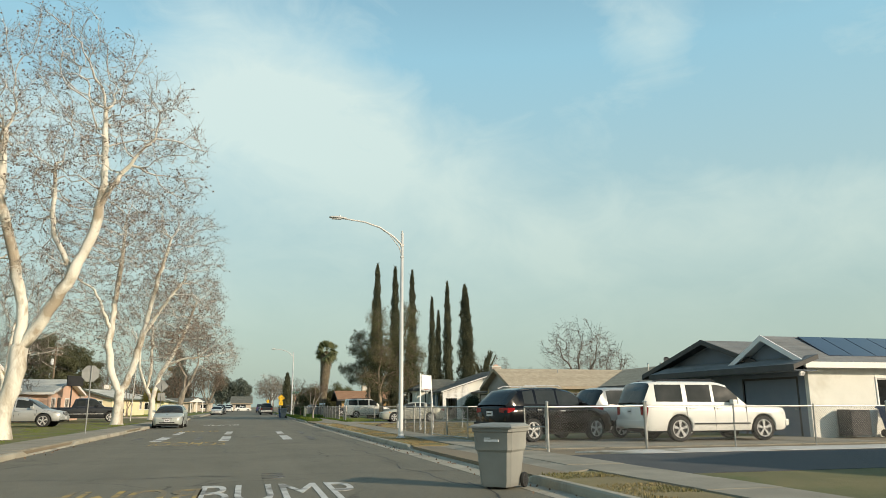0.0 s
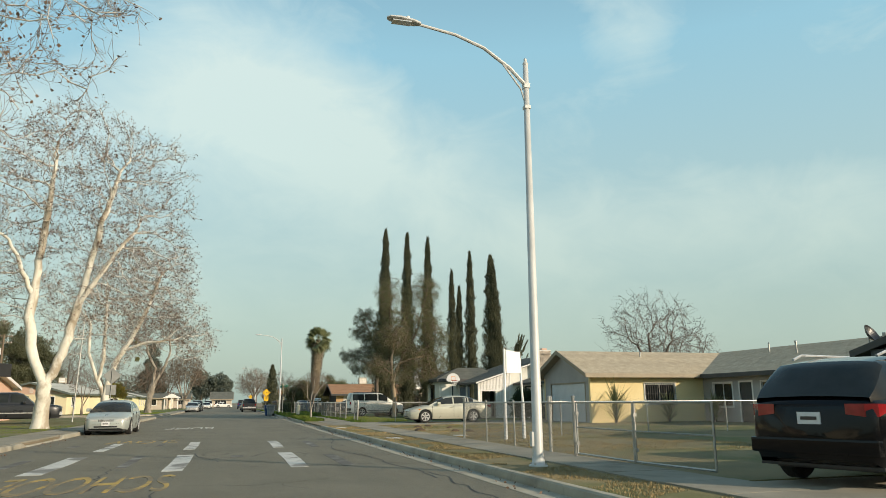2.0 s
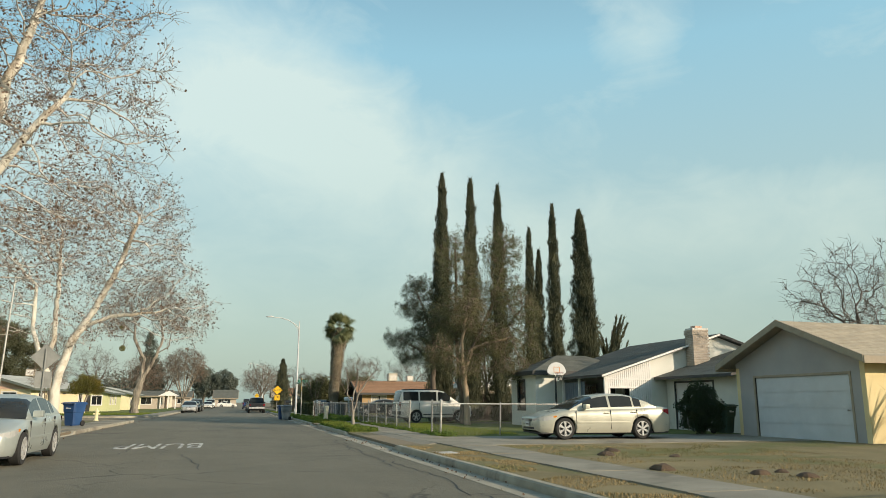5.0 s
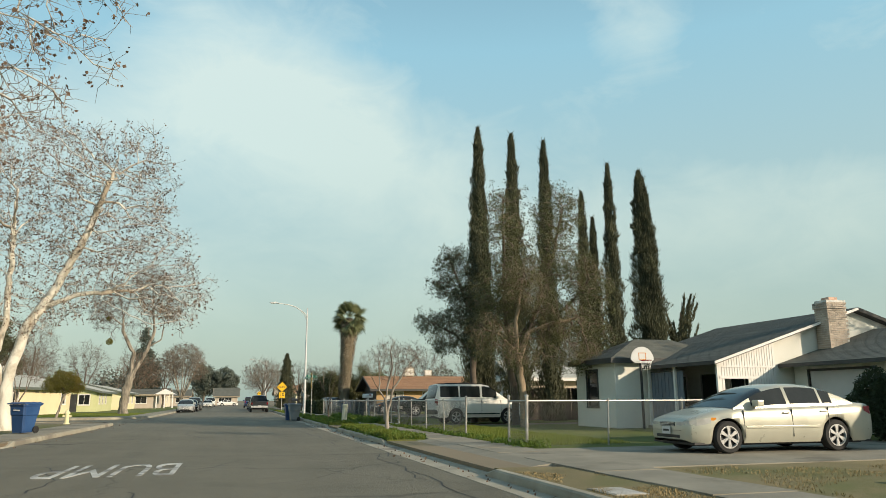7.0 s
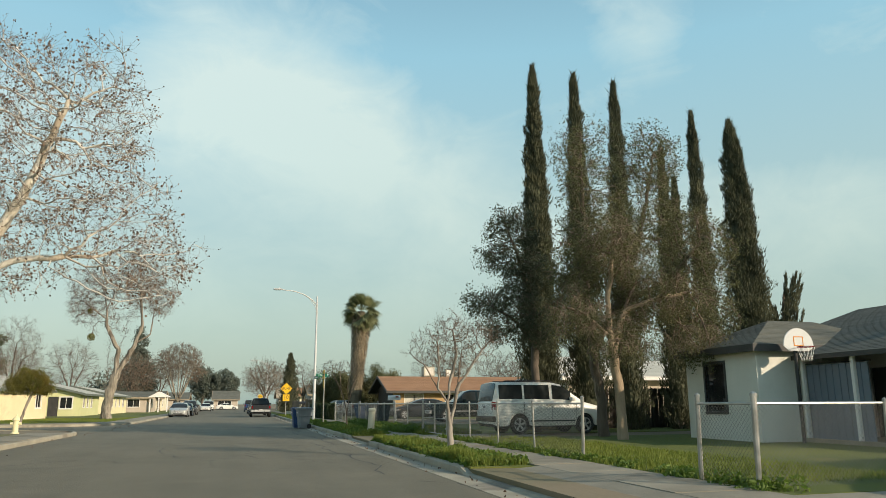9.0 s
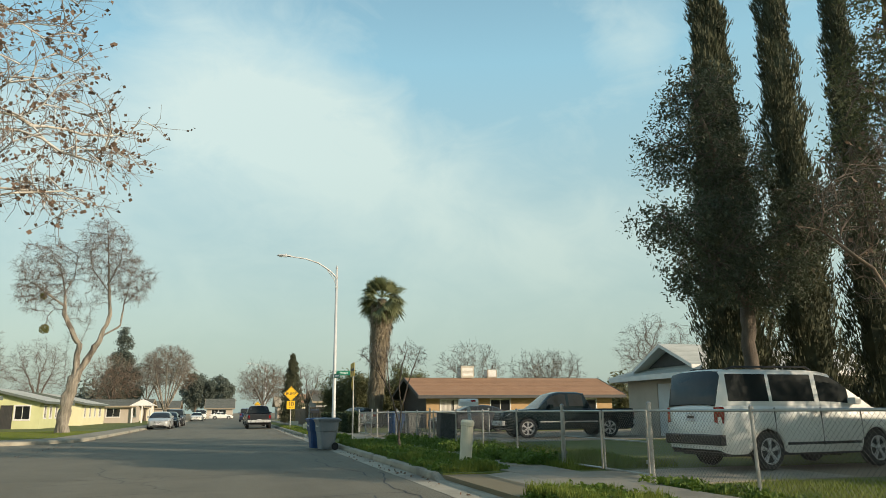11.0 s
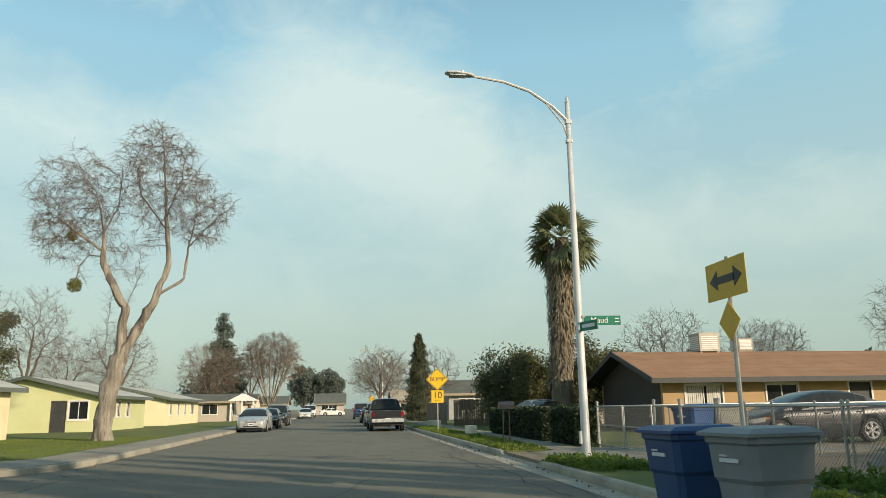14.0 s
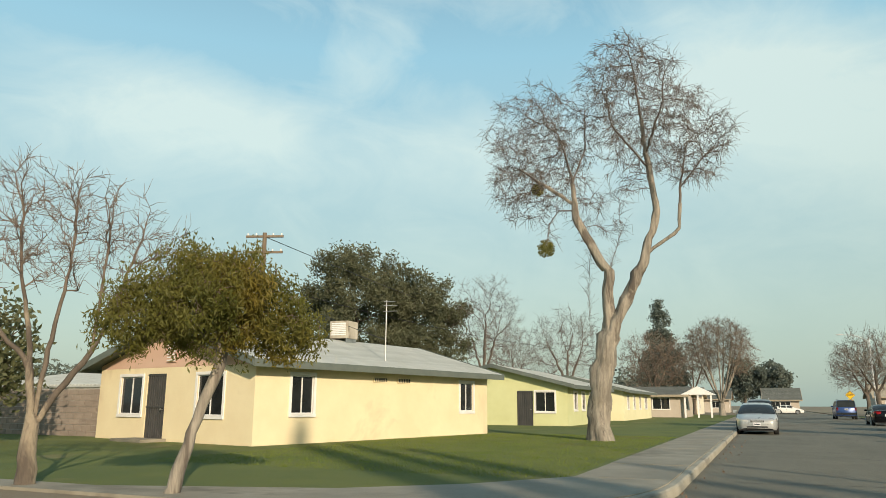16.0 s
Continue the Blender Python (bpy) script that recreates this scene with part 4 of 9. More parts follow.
part("gable_wall", hull(bmesh.new(), low, [q + Vector((0, 0.16, 0)) for q in low]), STUCCO_WHITE, h)

# beige garage house
h = thing("house", "beige stucco garage house with a pale grey roof", "house")
c = rect(18.5, 30.0, 86.4, 92.3)
west_w = [(2.4, 5.6, G0, 2.3)]
house_shell(h, c, G0, 2.6, STUCCO_BEIGE, {3: west_w})
door_in(h, c[3], c[0], west_w[0], DOOR_PALE, None, "garage", "pale grey garage door")
hip_roof(h, 18.5, 30.0, 86.4, 92.3, 2.66, 3.75, 2.6, "x", ROOF_PALE, TRIM_WHITE, over=0.6)
low = [Vector(q) for q in ((18.6, 87.2, 3.0), (18.6, 90.6, 3.0), (18.6, 88.9, 3.72))]
part("gable_wall", hull(bmesh.new(), low, [q + Vector((1.2, 0, 0)) for q in low]), TRIM_DARK, h)
for p in (((18.1, 86.7, 2.95), (20.9, 86.7, 2.95), (20.9, 88.9, 3.92), (18.1, 88.9, 3.92)), ((20.9, 91.1, 2.95), (18.1, 91.1, 2.95), (18.1, 88.9, 3.92), (20.9, 88.9, 3.92))):
    slope = part("roof", deck(bmesh.new(), *p, thick=0.14), TRIM_WHITE, h)
    part("shingles", roof_plane(bmesh.new(), *p), ROOF_PALE, slope, kind="stuff")

# brown-roofed house
h = thing("house", "tan bungalow with a brown shingle roof and shade coloured into its west side", "house")
c = rect(13.6, 27.5, 110.4, 117.5)
south_w = [(1.0, 2.6, 0.9, 2.0), (4.6, 6.0, 0.95, 2.0), (8.4, 9.4, G0, 2.05), (10.8, 12.6, 0.9, 2.0)]
# wall 3, away from the sun, gets its shade by colour
house_shell(h, c, G0, 2.3, {"all": STUCCO_TAN, 3: STUCCO_SHADED}, {0: south_w})
window_in(h, c[0], c[1], south_w[0], TRIM_WHITE, curtain=True)
window_in(h, c[0], c[1], south_w[1], TRIM_WHITE)
door_in(h, c[0], c[1], south_w[2], TRIM_DARK, TRIM_WHITE)
window_in(h, c[0], c[1], south_w[3], TRIM_WHITE)
gable_roof(h, 13.6, 27.5, 110.4, 117.5, 2.28, 3.62, "x", ROOF_BROWN, TRIM_DARK, over=0.75, gable=STUCCO_SHADED)


COOLER_TAN = surface("weathered_cooler_paint", (0.40, 0.355, 0.275), (0.52, 0.47, 0.375), 2.0, 0.7, grain=30, bump=0.1, third=(0.24, 0.18, 0.12), spots=0.05)


def roof_cooler(x, y, z, s=1.0):
    k = thing("evaporative_cooler", "pale boxy evaporative cooler standing on a roof", "cooler", pose(x, y, z))
    part("cabinet", box(bmesh.new(), -0.5 * s, 0.5 * s, -0.5 * s, 0.5 * s, 0.08, 0.95 * s, bevel=0.02), COOLER_TAN, k)
    bm = bmesh.new()
    for i in range(7):
        zz = 0.2 + i * 0.09 * s
        box(bm, -0.4 * s, 0.4 * s, -0.515 * s, -0.49 * s, zz, zz + 0.05)
        box(bm, -0.515 * s, -0.49 * s, -0.4 * s, 0.4 * s, zz, zz + 0.05)
    part("louvre", bm, TRIM_WHITE, k)
    for x0, x1 in ((-0.45, -0.38), (0.38, 0.45)):
        part("stand_rail", box(bmesh.new(), x0 * s, x1 * s, -0.45 * s, 0.45 * s, -0.25, 0.08), GALV, k)


roof_cooler(17.6, 114.2, 3.55)
roof_cooler(19.7, 114.6, 3.55, 0.75)


# bungalows on the west side
def west_bungalow(x0, x1, y0, y1, ze, zr, axis, wall, front, roof, trim, windows, doors, label, gable_material=None, inset=None):
    h = thing("house", label, "house")
    c = rect(x0, x1, y0, y1)
    holes = {k: windows.get(k, []) + doors.get(k, []) for k in (0, 1, 2, 3)}
    house_shell(h, c, G0, ze - 0.02, {"all": wall, 0: front}, holes)
    for k, list_ in windows.items():
        for o in list_:
            window_in(h, c[k], c[(k + 1) % 4], o, TRIM_WHITE, trim=0.09)
    for k, list_ in doors.items():
        for o in list_:
            door_in(h, c[k], c[(k + 1) % 4], o, TRIM_DARK, None, "screen")
    if inset:
        hip_roof(h, x0, x1, y0, y1, ze, zr, inset, axis, roof, trim, over=0.5)
    else:
        gable_roof(h, x0, x1, y0, y1, ze, zr, axis, roof, trim, over=0.5, gable=gable_material or wall)
    return h


PM = pose(-24.9, 108.3, 0, 0, 0, -12.3)
peach = west_bungalow(0.0, 7.85, 0.0, 12.0, 2.46, 3.72, "y", STUCCO_PEACH, STUCCO_PEACH, ROOF_PALE, TRIM_GREEN,
                      {0: [(1.27, 2.47, 0.92, 2.1), (5.3, 6.5, 0.92, 2.1)], 1: [(1.36, 2.24, 0.98, 2.1), (10.05, 10.95, 1.02, 2.1)]}, {0: [(2.72, 3.72, G0, 2.17)]}, "peach stucco bungalow with a pale grey roof", STUCCO_PINK)
peach.matrix_world = PM
lime = west_bungalow(-23.0, -14.3, 130.4, 141.0, 2.35, 3.55, "y", STUCCO_LIME, STUCCO_LIME, ROOF_PALE, TRIM_GREEN,
                     {0: [(6.85, 7.95, 0.9, 2.0)], 1: [(1.4, 2.2, 1.0, 2.0), (3.4, 4.2, 1.0, 2.0), (5.6, 6.4, 1.0, 2.0)]}, {0: [(5.75, 6.7, G0, 2.05)]}, "lime green stucco bungalow with a pale roof")
pale = west_bungalow(-22.5, -14.0, 146.5, 161.0, 2.38, 3.5, "y", STUCCO_PALE, STUCCO_PALE, ROOF_PALE, TRIM_GREEN,
                     {0: [(5.0, 6.2, 0.9, 2.0)], 1: [(1.5, 2.3, 1.0, 2.0), (4.5, 5.3, 1.0, 2.0), (7.5, 8.3, 1.0, 2.0), (10.5, 12.0, 1.0, 2.0)]}, {}, "pale yellow stucco bungalow with a pale roof")
pink = west_bungalow(-26.0, -15.5, 66.0, 77.5, 2.5, 3.7, "x", STUCCO_PINK, STUCCO_PINK, ROOF_PALE, TRIM_WHITE,
                     {0: [(7.6, 8.6, 0.9, 2.0)], 1: [(1.2, 2.4, 0.9, 2.0), (6.0, 7.4, 0.9, 2.0)]}, {1: [(3.2, 4.6, G0, 2.1)]}, "salmon pink bungalow with a pale roof")
yell = west_bungalow(-26.0, -16.5, 49.0, 60.0, 2.6, 4.2, "x", STUCCO_PALE, STUCCO_PALE, ROOF_TAN, TRIM_WHITE, {1: [(3.0, 4.5, 0.9, 2.0)]}, {1: [(6.0, 7.0, G0, 2.1)]}, "pale yellow house with a tan gable roof")

# ---- street furniture ----
def street_lamp(x, y, label, tall=1.0):
    k = thing("street_lamp", label, "street lamp", pose(x, y, 0.13), group="street lamps")
    k.scale = (1, 1, tall)
    bm = bmesh.new()
    lathe(bm, ((0.17, 0.0), (0.17, 0.03), (0.115, 0.05), (0.105, 0.16), (0.095, 0.2), (0.052, 7.62), (0.0, 7.63)), 14)
    part("pole", bm, LAMP_GREY, k, smooth=True)
    for a in range(4):
        part("bolt", lathe(bmesh.new(), ((0.018, 0.03), (0.018, 0.065), (0.0, 0.07)), 6, pose(0.14 * math.cos(a * 1.571 + 0.785), 0.14 * math.sin(a * 1.571 + 0.785), 0)), GALV, k)
    part("finial", lathe(bmesh.new(), ((0.05, 7.62), (0.058, 7.66), (0.03, 7.72), (0.035, 7.76), (0.0, 7.80)), 10), LAMP_GREY, k)
    pts = [(0, 0, 7.20), (-0.35, -0.03, 7.52), (-0.9, -0.09, 7.84), (-1.5, -0.16, 8.0), (-2.3, -0.26, 8.06)]
    part("arm", tube(bmesh.new(), pts, [0.04, 0.038, 0.035, 0.032, 0.028], 8), LAMP_GREY, k)
    part("brace", tube(bmesh.new(), [(0, 0, 6.75), (-0.12, -0.01, 7.12), (-0.5, -0.05, 7.58)], 0.018, 6), LAMP_GREY, k)
    for z0, z1, w in ((7.14, 7.24, 0.062), (6.71, 6.78, 0.064)):
        part("clamp", box(bmesh.new(), -w, w, -w, w, z0, z1, bevel=0.01), LAMP_GREY, k)
    part("hand_hole", box(bmesh.new(), -0.13, -0.085, -0.05, 0.05, 0.35, 0.6, bevel=0.008), LAMP_GREY, k)
    bm = bmesh.new()
    s = [(-2.2, 0.05, 0.05), (-2.32, 0.10, 0.07), (-2.6, 0.13, 0.075), (-2.8, 0.10, 0.055), (-2.86, 0.04, 0.03)]
    rings = []
    for xx, w, hgt in s:
        cy = -0.26 + (xx + 2.3) * 0.12
        rings.append([bm.verts.new((xx, cy + w * math.cos(a), 8.06 + hgt * (math.sin(a) if math.sin(a) > 0 else 0.35 * math.sin(a)))) for a in [2 * math.pi * j / 10 for j in range(10)]])
    for p, q in zip(rings, rings[1:]):
        for j in range(10):
            bm.faces.new((p[j], p[(j + 1) % 10], q[(j + 1) % 10], q[j]))
    bm.faces.new(rings[0]), bm.faces.new(rings[-1][::-1])
    head = part("lamp_head", bm, LAMP_GREY, k, "grey cobra-head lamp")
    part("lens", box(bmesh.new(), -2.76, -2.40, -0.38, -0.21, 8.015, 8.035), CLEAR_LENS, head)
    part("sensor", lathe(bmesh.new(), ((0.035, 8.12), (0.035, 8.17), (0.0, 8.18)), 8, pose(-2.45, -0.28, 0)), TRIM_WHITE, head)
    return k


street_lamp(5.50, 26.95, "grey steel street lamp with a curved arm on the verge")
lamp_two = street_lamp(5.54, 96.47, "grey steel street lamp with street signs on its pole", 1.035)
street_lamp(5.54, 172.0, "grey steel street lamp far down the street")


def text_mesh(words, size, material, parent, m, name="lettering", depth=0.002, squash=1.0):
    cu = bpy.data.curves.new("words", "FONT")
    cu.body, cu.size, cu.align_x, cu.align_y, cu.extrude = words, size, "CENTER", "CENTER", depth
    tmp = bpy.data.objects.new("words", cu)
    scene.collection.objects.link(tmp)
    dg = bpy.context.evaluated_depsgraph_get()
    me = bpy.data.meshes.new_from_object(tmp.evaluated_get(dg))
    bpy.data.objects.remove(tmp)
    me.transform(m @ Matrix.Diagonal((squash, 1, 1, 1)))
    me.materials.clear()
    me.materials.append(material)
    ob = new(name, me)
    ob.parent = parent
    return ob


def street_blade(m, words, length):
    k = thing("street_sign", "green street name blade fixed to a lamp pole", "street sign", m)
    part("blade", box(bmesh.new(), 0.0, length, -0.012, 0.012, -0.1, 0.1, bevel=0.004), SIGN_GREEN, k)
    part("bracket", boxes((-0.04, 0.03, -0.03, 0.03, -0.11, -0.06), (-0.04, 0.03, -0.03, 0.03, 0.06, 0.11)), GALV, k)
    if words:
        text_mesh(words, 0.17, SIGN_WHITE, k, pose(length * 0.42, -0.0145, 0, 90, 0, 0))
        part("small_bar", boxes((length * 0.84, length * 0.96, -0.016, -0.013, 0.03, 0.05), (length * 0.84, length * 0.96, -0.016, -0.013, -0.04, -0.02)), SIGN_WHITE, k)
    else:
        part("small_bar", boxes((length * 0.15, length * 0.85, -0.016, -0.013, -0.035, 0.035)), SIGN_WHITE, k)
    return k


street_blade(pose(5.62, 96.40, 3.04, 0, 0, -4), "Maud", 0.8)
street_blade(pose(5.52, 96.36, 2.90, 0, 0, -72), "", 0.6)


def diamond(bm, s, y0, y1):
    return hull(bm, [(-s, y0, 0), (0, y0, -s), (s, y0, 0), (0, y0, s)], [(-s, y1, 0), (0, y1, -s), (s, y1, 0), (0, y1, s)])


def bump_sign(x, y, turn=0):
    k = thing("warning_sign", "yellow diamond bump sign above a 10 mph plate", "road sign", pose(x, y, 0.13, 0, 0, turn))
    part("post", tube(bmesh.new(), [(0, 0.02, 0), (0, 0.02, 2.75)], 0.03, 8), GALV, k)
    d = part("diamond", diamond(bmesh.new(), 0.53, -0.014, -0.01), SIGN_Y, k)
    d.location.z = 2.45
    e = part("border", diamond(diamond(bmesh.new(), 0.50, -0.0165, -0.015), 0.48, -0.0175, -0.016), [BLACK], d)
    e2 = part("field", diamond(bmesh.new(), 0.475, -0.019, -0.017), SIGN_Y, d)
    text_mesh("BUMP", 0.29, BLACK, d, pose(0, -0.021, 0, 90, 0, 0))
    p = part("speed_plate", box(bmesh.new(), -0.29, 0.29, -0.014, -0.01, 1.36, 1.94), SIGN_Y, k)
    text_mesh("10", 0.44, BLACK, p, pose(0, -0.017, 1.70, 90, 0, 0))
    text_mesh("M P H", 0.11, BLACK, p, pose(0, -0.017, 1.45, 90, 0, 0))
    return k


bump_sign(5.07, 116.5)
bump_sign(5.1, 190.0)


def arrow_sign(x, y):
    k = thing("arrow_sign", "old yellow two-way arrow sign above a diamond plate", "road sign", pose(x, y, 0.13, 0, 0, -90))
    part("post", tube(bmesh.new(), [(0, 0.03, 0), (0, 0.03, 3.0)], 0.03, 8), GALV, k)
    s = part("plate", box(bmesh.new(), -0.49, 0.49, -0.014, -0.008, 2.46, 2.96), SIGN_OLD, k)
    bm = bmesh.new()
    box(bm, -0.22, 0.22, -0.018, -0.0145, 2.66, 2.76)
    for sx in (-1, 1):
        hull(bm, [(sx * 0.2, -0.018, 2.58), (sx * 0.4, -0.018, 2.71), (sx * 0.2, -0.018, 2.85)], [(sx * 0.2, -0.0145, 2.58), (sx * 0.4, -0.0145, 2.71), (sx * 0.2, -0.0145, 2.85)])
    part("arrow", bm, BLACK, s)
    d = part("diamond", diamond(bmesh.new(), 0.26, -0.014, -0.008), SIGN_OLD, k)
    d.location.z = 2.16
    return k


arrow_sign(5.4, 90.1)


def cart(name_label, x, y, turn, material, lid=None, z=0.0, mark=True):
    """A wheeled rubbish cart: tapered tub, overhanging lid, handle bar, two wheels."""
    k = thing("rubbish_cart", name_label, "rubbish cart", pose(x, y, z, 0, 0, turn))
    bm = bmesh.new()
    rings = []
    for zz, w, f, b in ((0.04, 0.25, 0.27, 0.20), (0.10, 0.27, 0.28, 0.24), (0.62, 0.305, 0.335, 0.33), (0.66, 0.33, 0.36, 0.355), (0.95, 0.345, 0.385, 0.385), (0.97, 0.365, 0.41, 0.41), (1.02, 0.365, 0.41, 0.41)):
        ring = []
        for cx, cy in ((1, -1), (1, 1), (-1, 1), (-1, -1)):
            yy = -f if cy < 0 else b
            for a in (0.06, 0.0) if (cx * cy < 0) else (0.0, 0.06):
                ring.append(bm.verts.new((cx * (w - a), yy + (0.06 - a) * (1 if cy < 0 else -1), zz)))
        rings.append(ring)
    for p, q in zip(rings, rings[1:]):
        for j in range(8):
            bm.faces.new((p[j], p[(j + 1) % 8], q[(j + 1) % 8], q[j]))
    bm.faces.new(rings[0][::-1]), bm.faces.new(rings[-1])
    part("tub", bm, material, k)
    bm = bmesh.new()
    low = [(-0.385, -0.45, 1.025), (0.385, -0.45, 1.025), (0.385, 0.42, 1.025), (-0.385, 0.42, 1.025)]
    mid = [(-0.385, -0.45, 1.055), (0.385, -0.45, 1.055), (0.385, 0.42, 1.055), (-0.385, 0.42, 1.055)]
    top = [(-0.31, -0.33, 1.095), (0.31, -0.33, 1.095), (0.31, 0.33, 1.105), (-0.31, 0.33, 1.105)]
    hull(bm, low, mid), hull(bm, mid, top)
    part("lid", bm, lid or material, k)
    part("handle", tube(bmesh.new(), [(-0.3, 0.42, 0.99), (-0.3, 0.49, 1.02), (0.3, 0.49, 1.02), (0.3, 0.42, 0.99)], 0.018, 6), material, k)
    part("axle", tube(bmesh.new(), [(-0.33, 0.24, 0.13), (0.33, 0.24, 0.13)], 0.014, 6), BLACK, k)
    for sx in (-1, 1):
        w = part("wheel", lathe(bmesh.new(), ((0.09, -0.03), (0.125, -0.028), (0.132, 0.0), (0.125, 0.028), (0.09, 0.03)), 18, pose(sx * 0.315, 0.24, 0.132, 0, 0, 90), "Y"), RUBBER, k)
        bm = bmesh.new()
        for a in range(6):
            box(bm, -0.011, 0.011, -0.034, 0.034, 0.0, 0.088, m=pose(sx * 0.315, 0.24, 0.132, 0, 0, 90) @ pose(0, 0, 0, 0, a * 60, 0))
        part("hub", bm, BLACK, w)
    if mark:
        part("stamp", boxes((-0.13, 0.13, -0.394, -0.378, 0.80, 0.835), (-0.13, -0.02, -0.396, -0.379, 0.85, 0.865)), PLATE, k, "white stamped lettering")
    return k


low_cart = cart("faded grey rubbish cart standing in the gutter", 3.95, 11.4, -42, CART_PALE)
low_cart.scale = (0.95, 0.95, 0.9)
cart("grey rubbish cart standing in the gutter", 4.15, 87.6, -80, CART_GREY).scale = (0.9, 0.9, 0.97)
cart("blue recycling cart standing beside a grey one", 3.95, 88.55, -84, CART_BLUE).scale = (0.9, 0.9, 0.97)
cart("blue recycling cart on the pavement", -6.75, 70.0, -30, CART_BLUE, z=0.155)


def hydrant(x, y):
    k = thing("fire_hydrant", "pale yellow fire hydrant beside the pavement", "fire hydrant", pose(x, y, 0.13))
    part("barrel", lathe(bmesh.new(), ((0.16, 0.0), (0.16, 0.04), (0.11, 0.06), (0.10, 0.5), (0.14, 0.52), (0.14, 0.56), (0.11, 0.62), (0.04, 0.70), (0.03, 0.76), (0.0, 0.76)), 14), STUCCO_PALE, k)
    for a in (0, 90, 180):
        part("outlet", tube(bmesh.new(), [(0, 0, 0.4), (0.2 * math.cos(radians(a)), 0.2 * math.sin(radians(a)), 0.4)], 0.055, 10), STUCCO_PALE, k)


hydrant(-7.7, 82.0)

# short cream marker post on the verge
k = thing("marker_post", "stout cream plastic utility post on the verge", "utility post", pose(5.75, 76.95, 0.13, 4, 3, 0))
part("post", lathe(bmesh.new(), ((0.13, -0.05), (0.13, 0.82), (0.145, 0.83), (0.145, 0.9), (0.12, 0.94), (0.0, 0.95)), 18), STUCCO_CREAM, k)

k = thing("mailbox", "white rounded mailbox on a leaning wooden post", "mailbox", pose(8.2, 84.3, 0.13))
part("post", tube(bmesh.new(), [(0.12, 0, 0), (0, 0, 1.25)], 0.06, 6), DOOR_PALE, k)
bm = bmesh.new()
ring = [(-0.1, 0.0), (0.1, 0.0), (0.1, 0.13), (0.07, 0.2), (0.0, 0.23), (-0.07, 0.2), (-0.1, 0.13)]
hull(bm, [(-0.3, a, 1.27 + b) for a, b in ring], [(0.3, a, 1.27 + b) for a, b in ring])
part("box", bm, SIGN_WHITE, k)
part("flag", box(bmesh.new(), 0.05, 0.2, -0.115, -0.105, 1.4, 1.46), RED_LENS, k)

k = thing("mailbox", "mailbox coloured dark for its shade on two thin dark posts", "mailbox", pose(5.35, 103.1, 0.13) @ Matrix.Diagonal((0.85, 0.85, 0.93, 1)))
part("post", tube(bmesh.new(), [(-0.1, 0, 0), (-0.1, 0, 1.15)], 0.022, 6), BLACK, k)
part("post", tube(bmesh.new(), [(0.12, 0, 0), (0.12, 0, 1.15)], 0.022, 6), BLACK, k)
bm = bmesh.new()
hull(bm, [(-0.25, a, 1.15 + b) for a, b in ring], [(0.3, a, 1.15 + b) for a, b in ring])
# dark grey here is the shade on the box, given as paint
part("box", bm, GREY_P, k)

k = thing("notice_board", "tall white board on two slim white posts", "board", pose(8.62, 35.9, 0.13, 0, 0, 30))
part("post", tube(bmesh.new(), [(-0.32, 0.1, 0), (-0.36, 0.08, 1.15), (-0.36, 0.06, 2.72)], 0.035, 8), SIGN_WHITE, k)
part("post", tube(bmesh.new(), [(0.32, -0.1, 0), (0.30, -0.09, 1.15), (0.22, -0.06, 2.64)], 0.035, 8), SIGN_WHITE, k)
part("sleeve", tube(bmesh.new(), [(-0.32, 0.1, 0), (-0.36, 0.08, 1.12)], 0.055, 8), DOOR_PALE, k)
part("sleeve", tube(bmesh.new(), [(0.32, -0.1, 0), (0.30, -0.09, 1.12)], 0.055, 8), DOOR_PALE, k)
bm = hull(bmesh.new(), [(-0.30, 0.03, 1.98), (0.24, -0.10, 1.98), (0.24, -0.07, 1.98), (-0.30, 0.06, 1.98)], [(-0.30, 0.03, 2.68), (0.20, -0.10, 2.62), (0.20, -0.07, 2.62), (-0.30, 0.06, 2.68)])
part("board", bm, SIGN_WHITE, k)

k = thing("basketball_hoop", "white fan-shaped basketball board on a dark pole", "basketball hoop", pose(15.66, 65.6, 0.13))
part("pole", tube(bmesh.new(), [(0, 0, 0), (0, 0, 2.6)], 0.05, 10), BLACK, k)
ring = [(0.50 * math.cos(radians(a)), 0.62 * math.sin(radians(a))) for a in range(0, 181, 15)] + [(-0.34, -0.16), (0.34, -0.16)]
part("backboard", hull(bmesh.new(), [(a, -0.16, 2.62 + b * 0.8) for a, b in ring], [(a, -0.13, 2.62 + b * 0.8) for a, b in ring]), DOOR_PALE, k)
part("target", boxes((-0.16, 0.16, -0.166, -0.161, 2.86, 2.885), (-0.16, 0.16, -0.166, -0.161, 2.62, 2.645), (-0.16, -0.135, -0.166, -0.161, 2.645, 2.86), (0.135, 0.16, -0.166, -0.161, 2.645, 2.86)), AMBER_LENS, k, "faded orange square")
bm = bmesh.new()
pts = [(0.23 * math.cos(radians(a)), -0.41 + 0.23 * math.sin(radians(a)), 2.58) for a in range(0, 361, 20)]
part("rim", tube(bm, pts, 0.012, 5, cap=False), RED_LENS, k)
bm = bmesh.new()
for a in range(0, 360, 30):
    tube(bm, [(0.23 * math.cos(radians(a)), -0.41 + 0.23 * math.sin(radians(a)), 2.58), (0.12 * math.cos(radians(a + 20)), -0.41 + 0.12 * math.sin(radians(a + 20)), 2.2)], 0.005, 3)
part("net", bm, SIGN_WHITE, k)

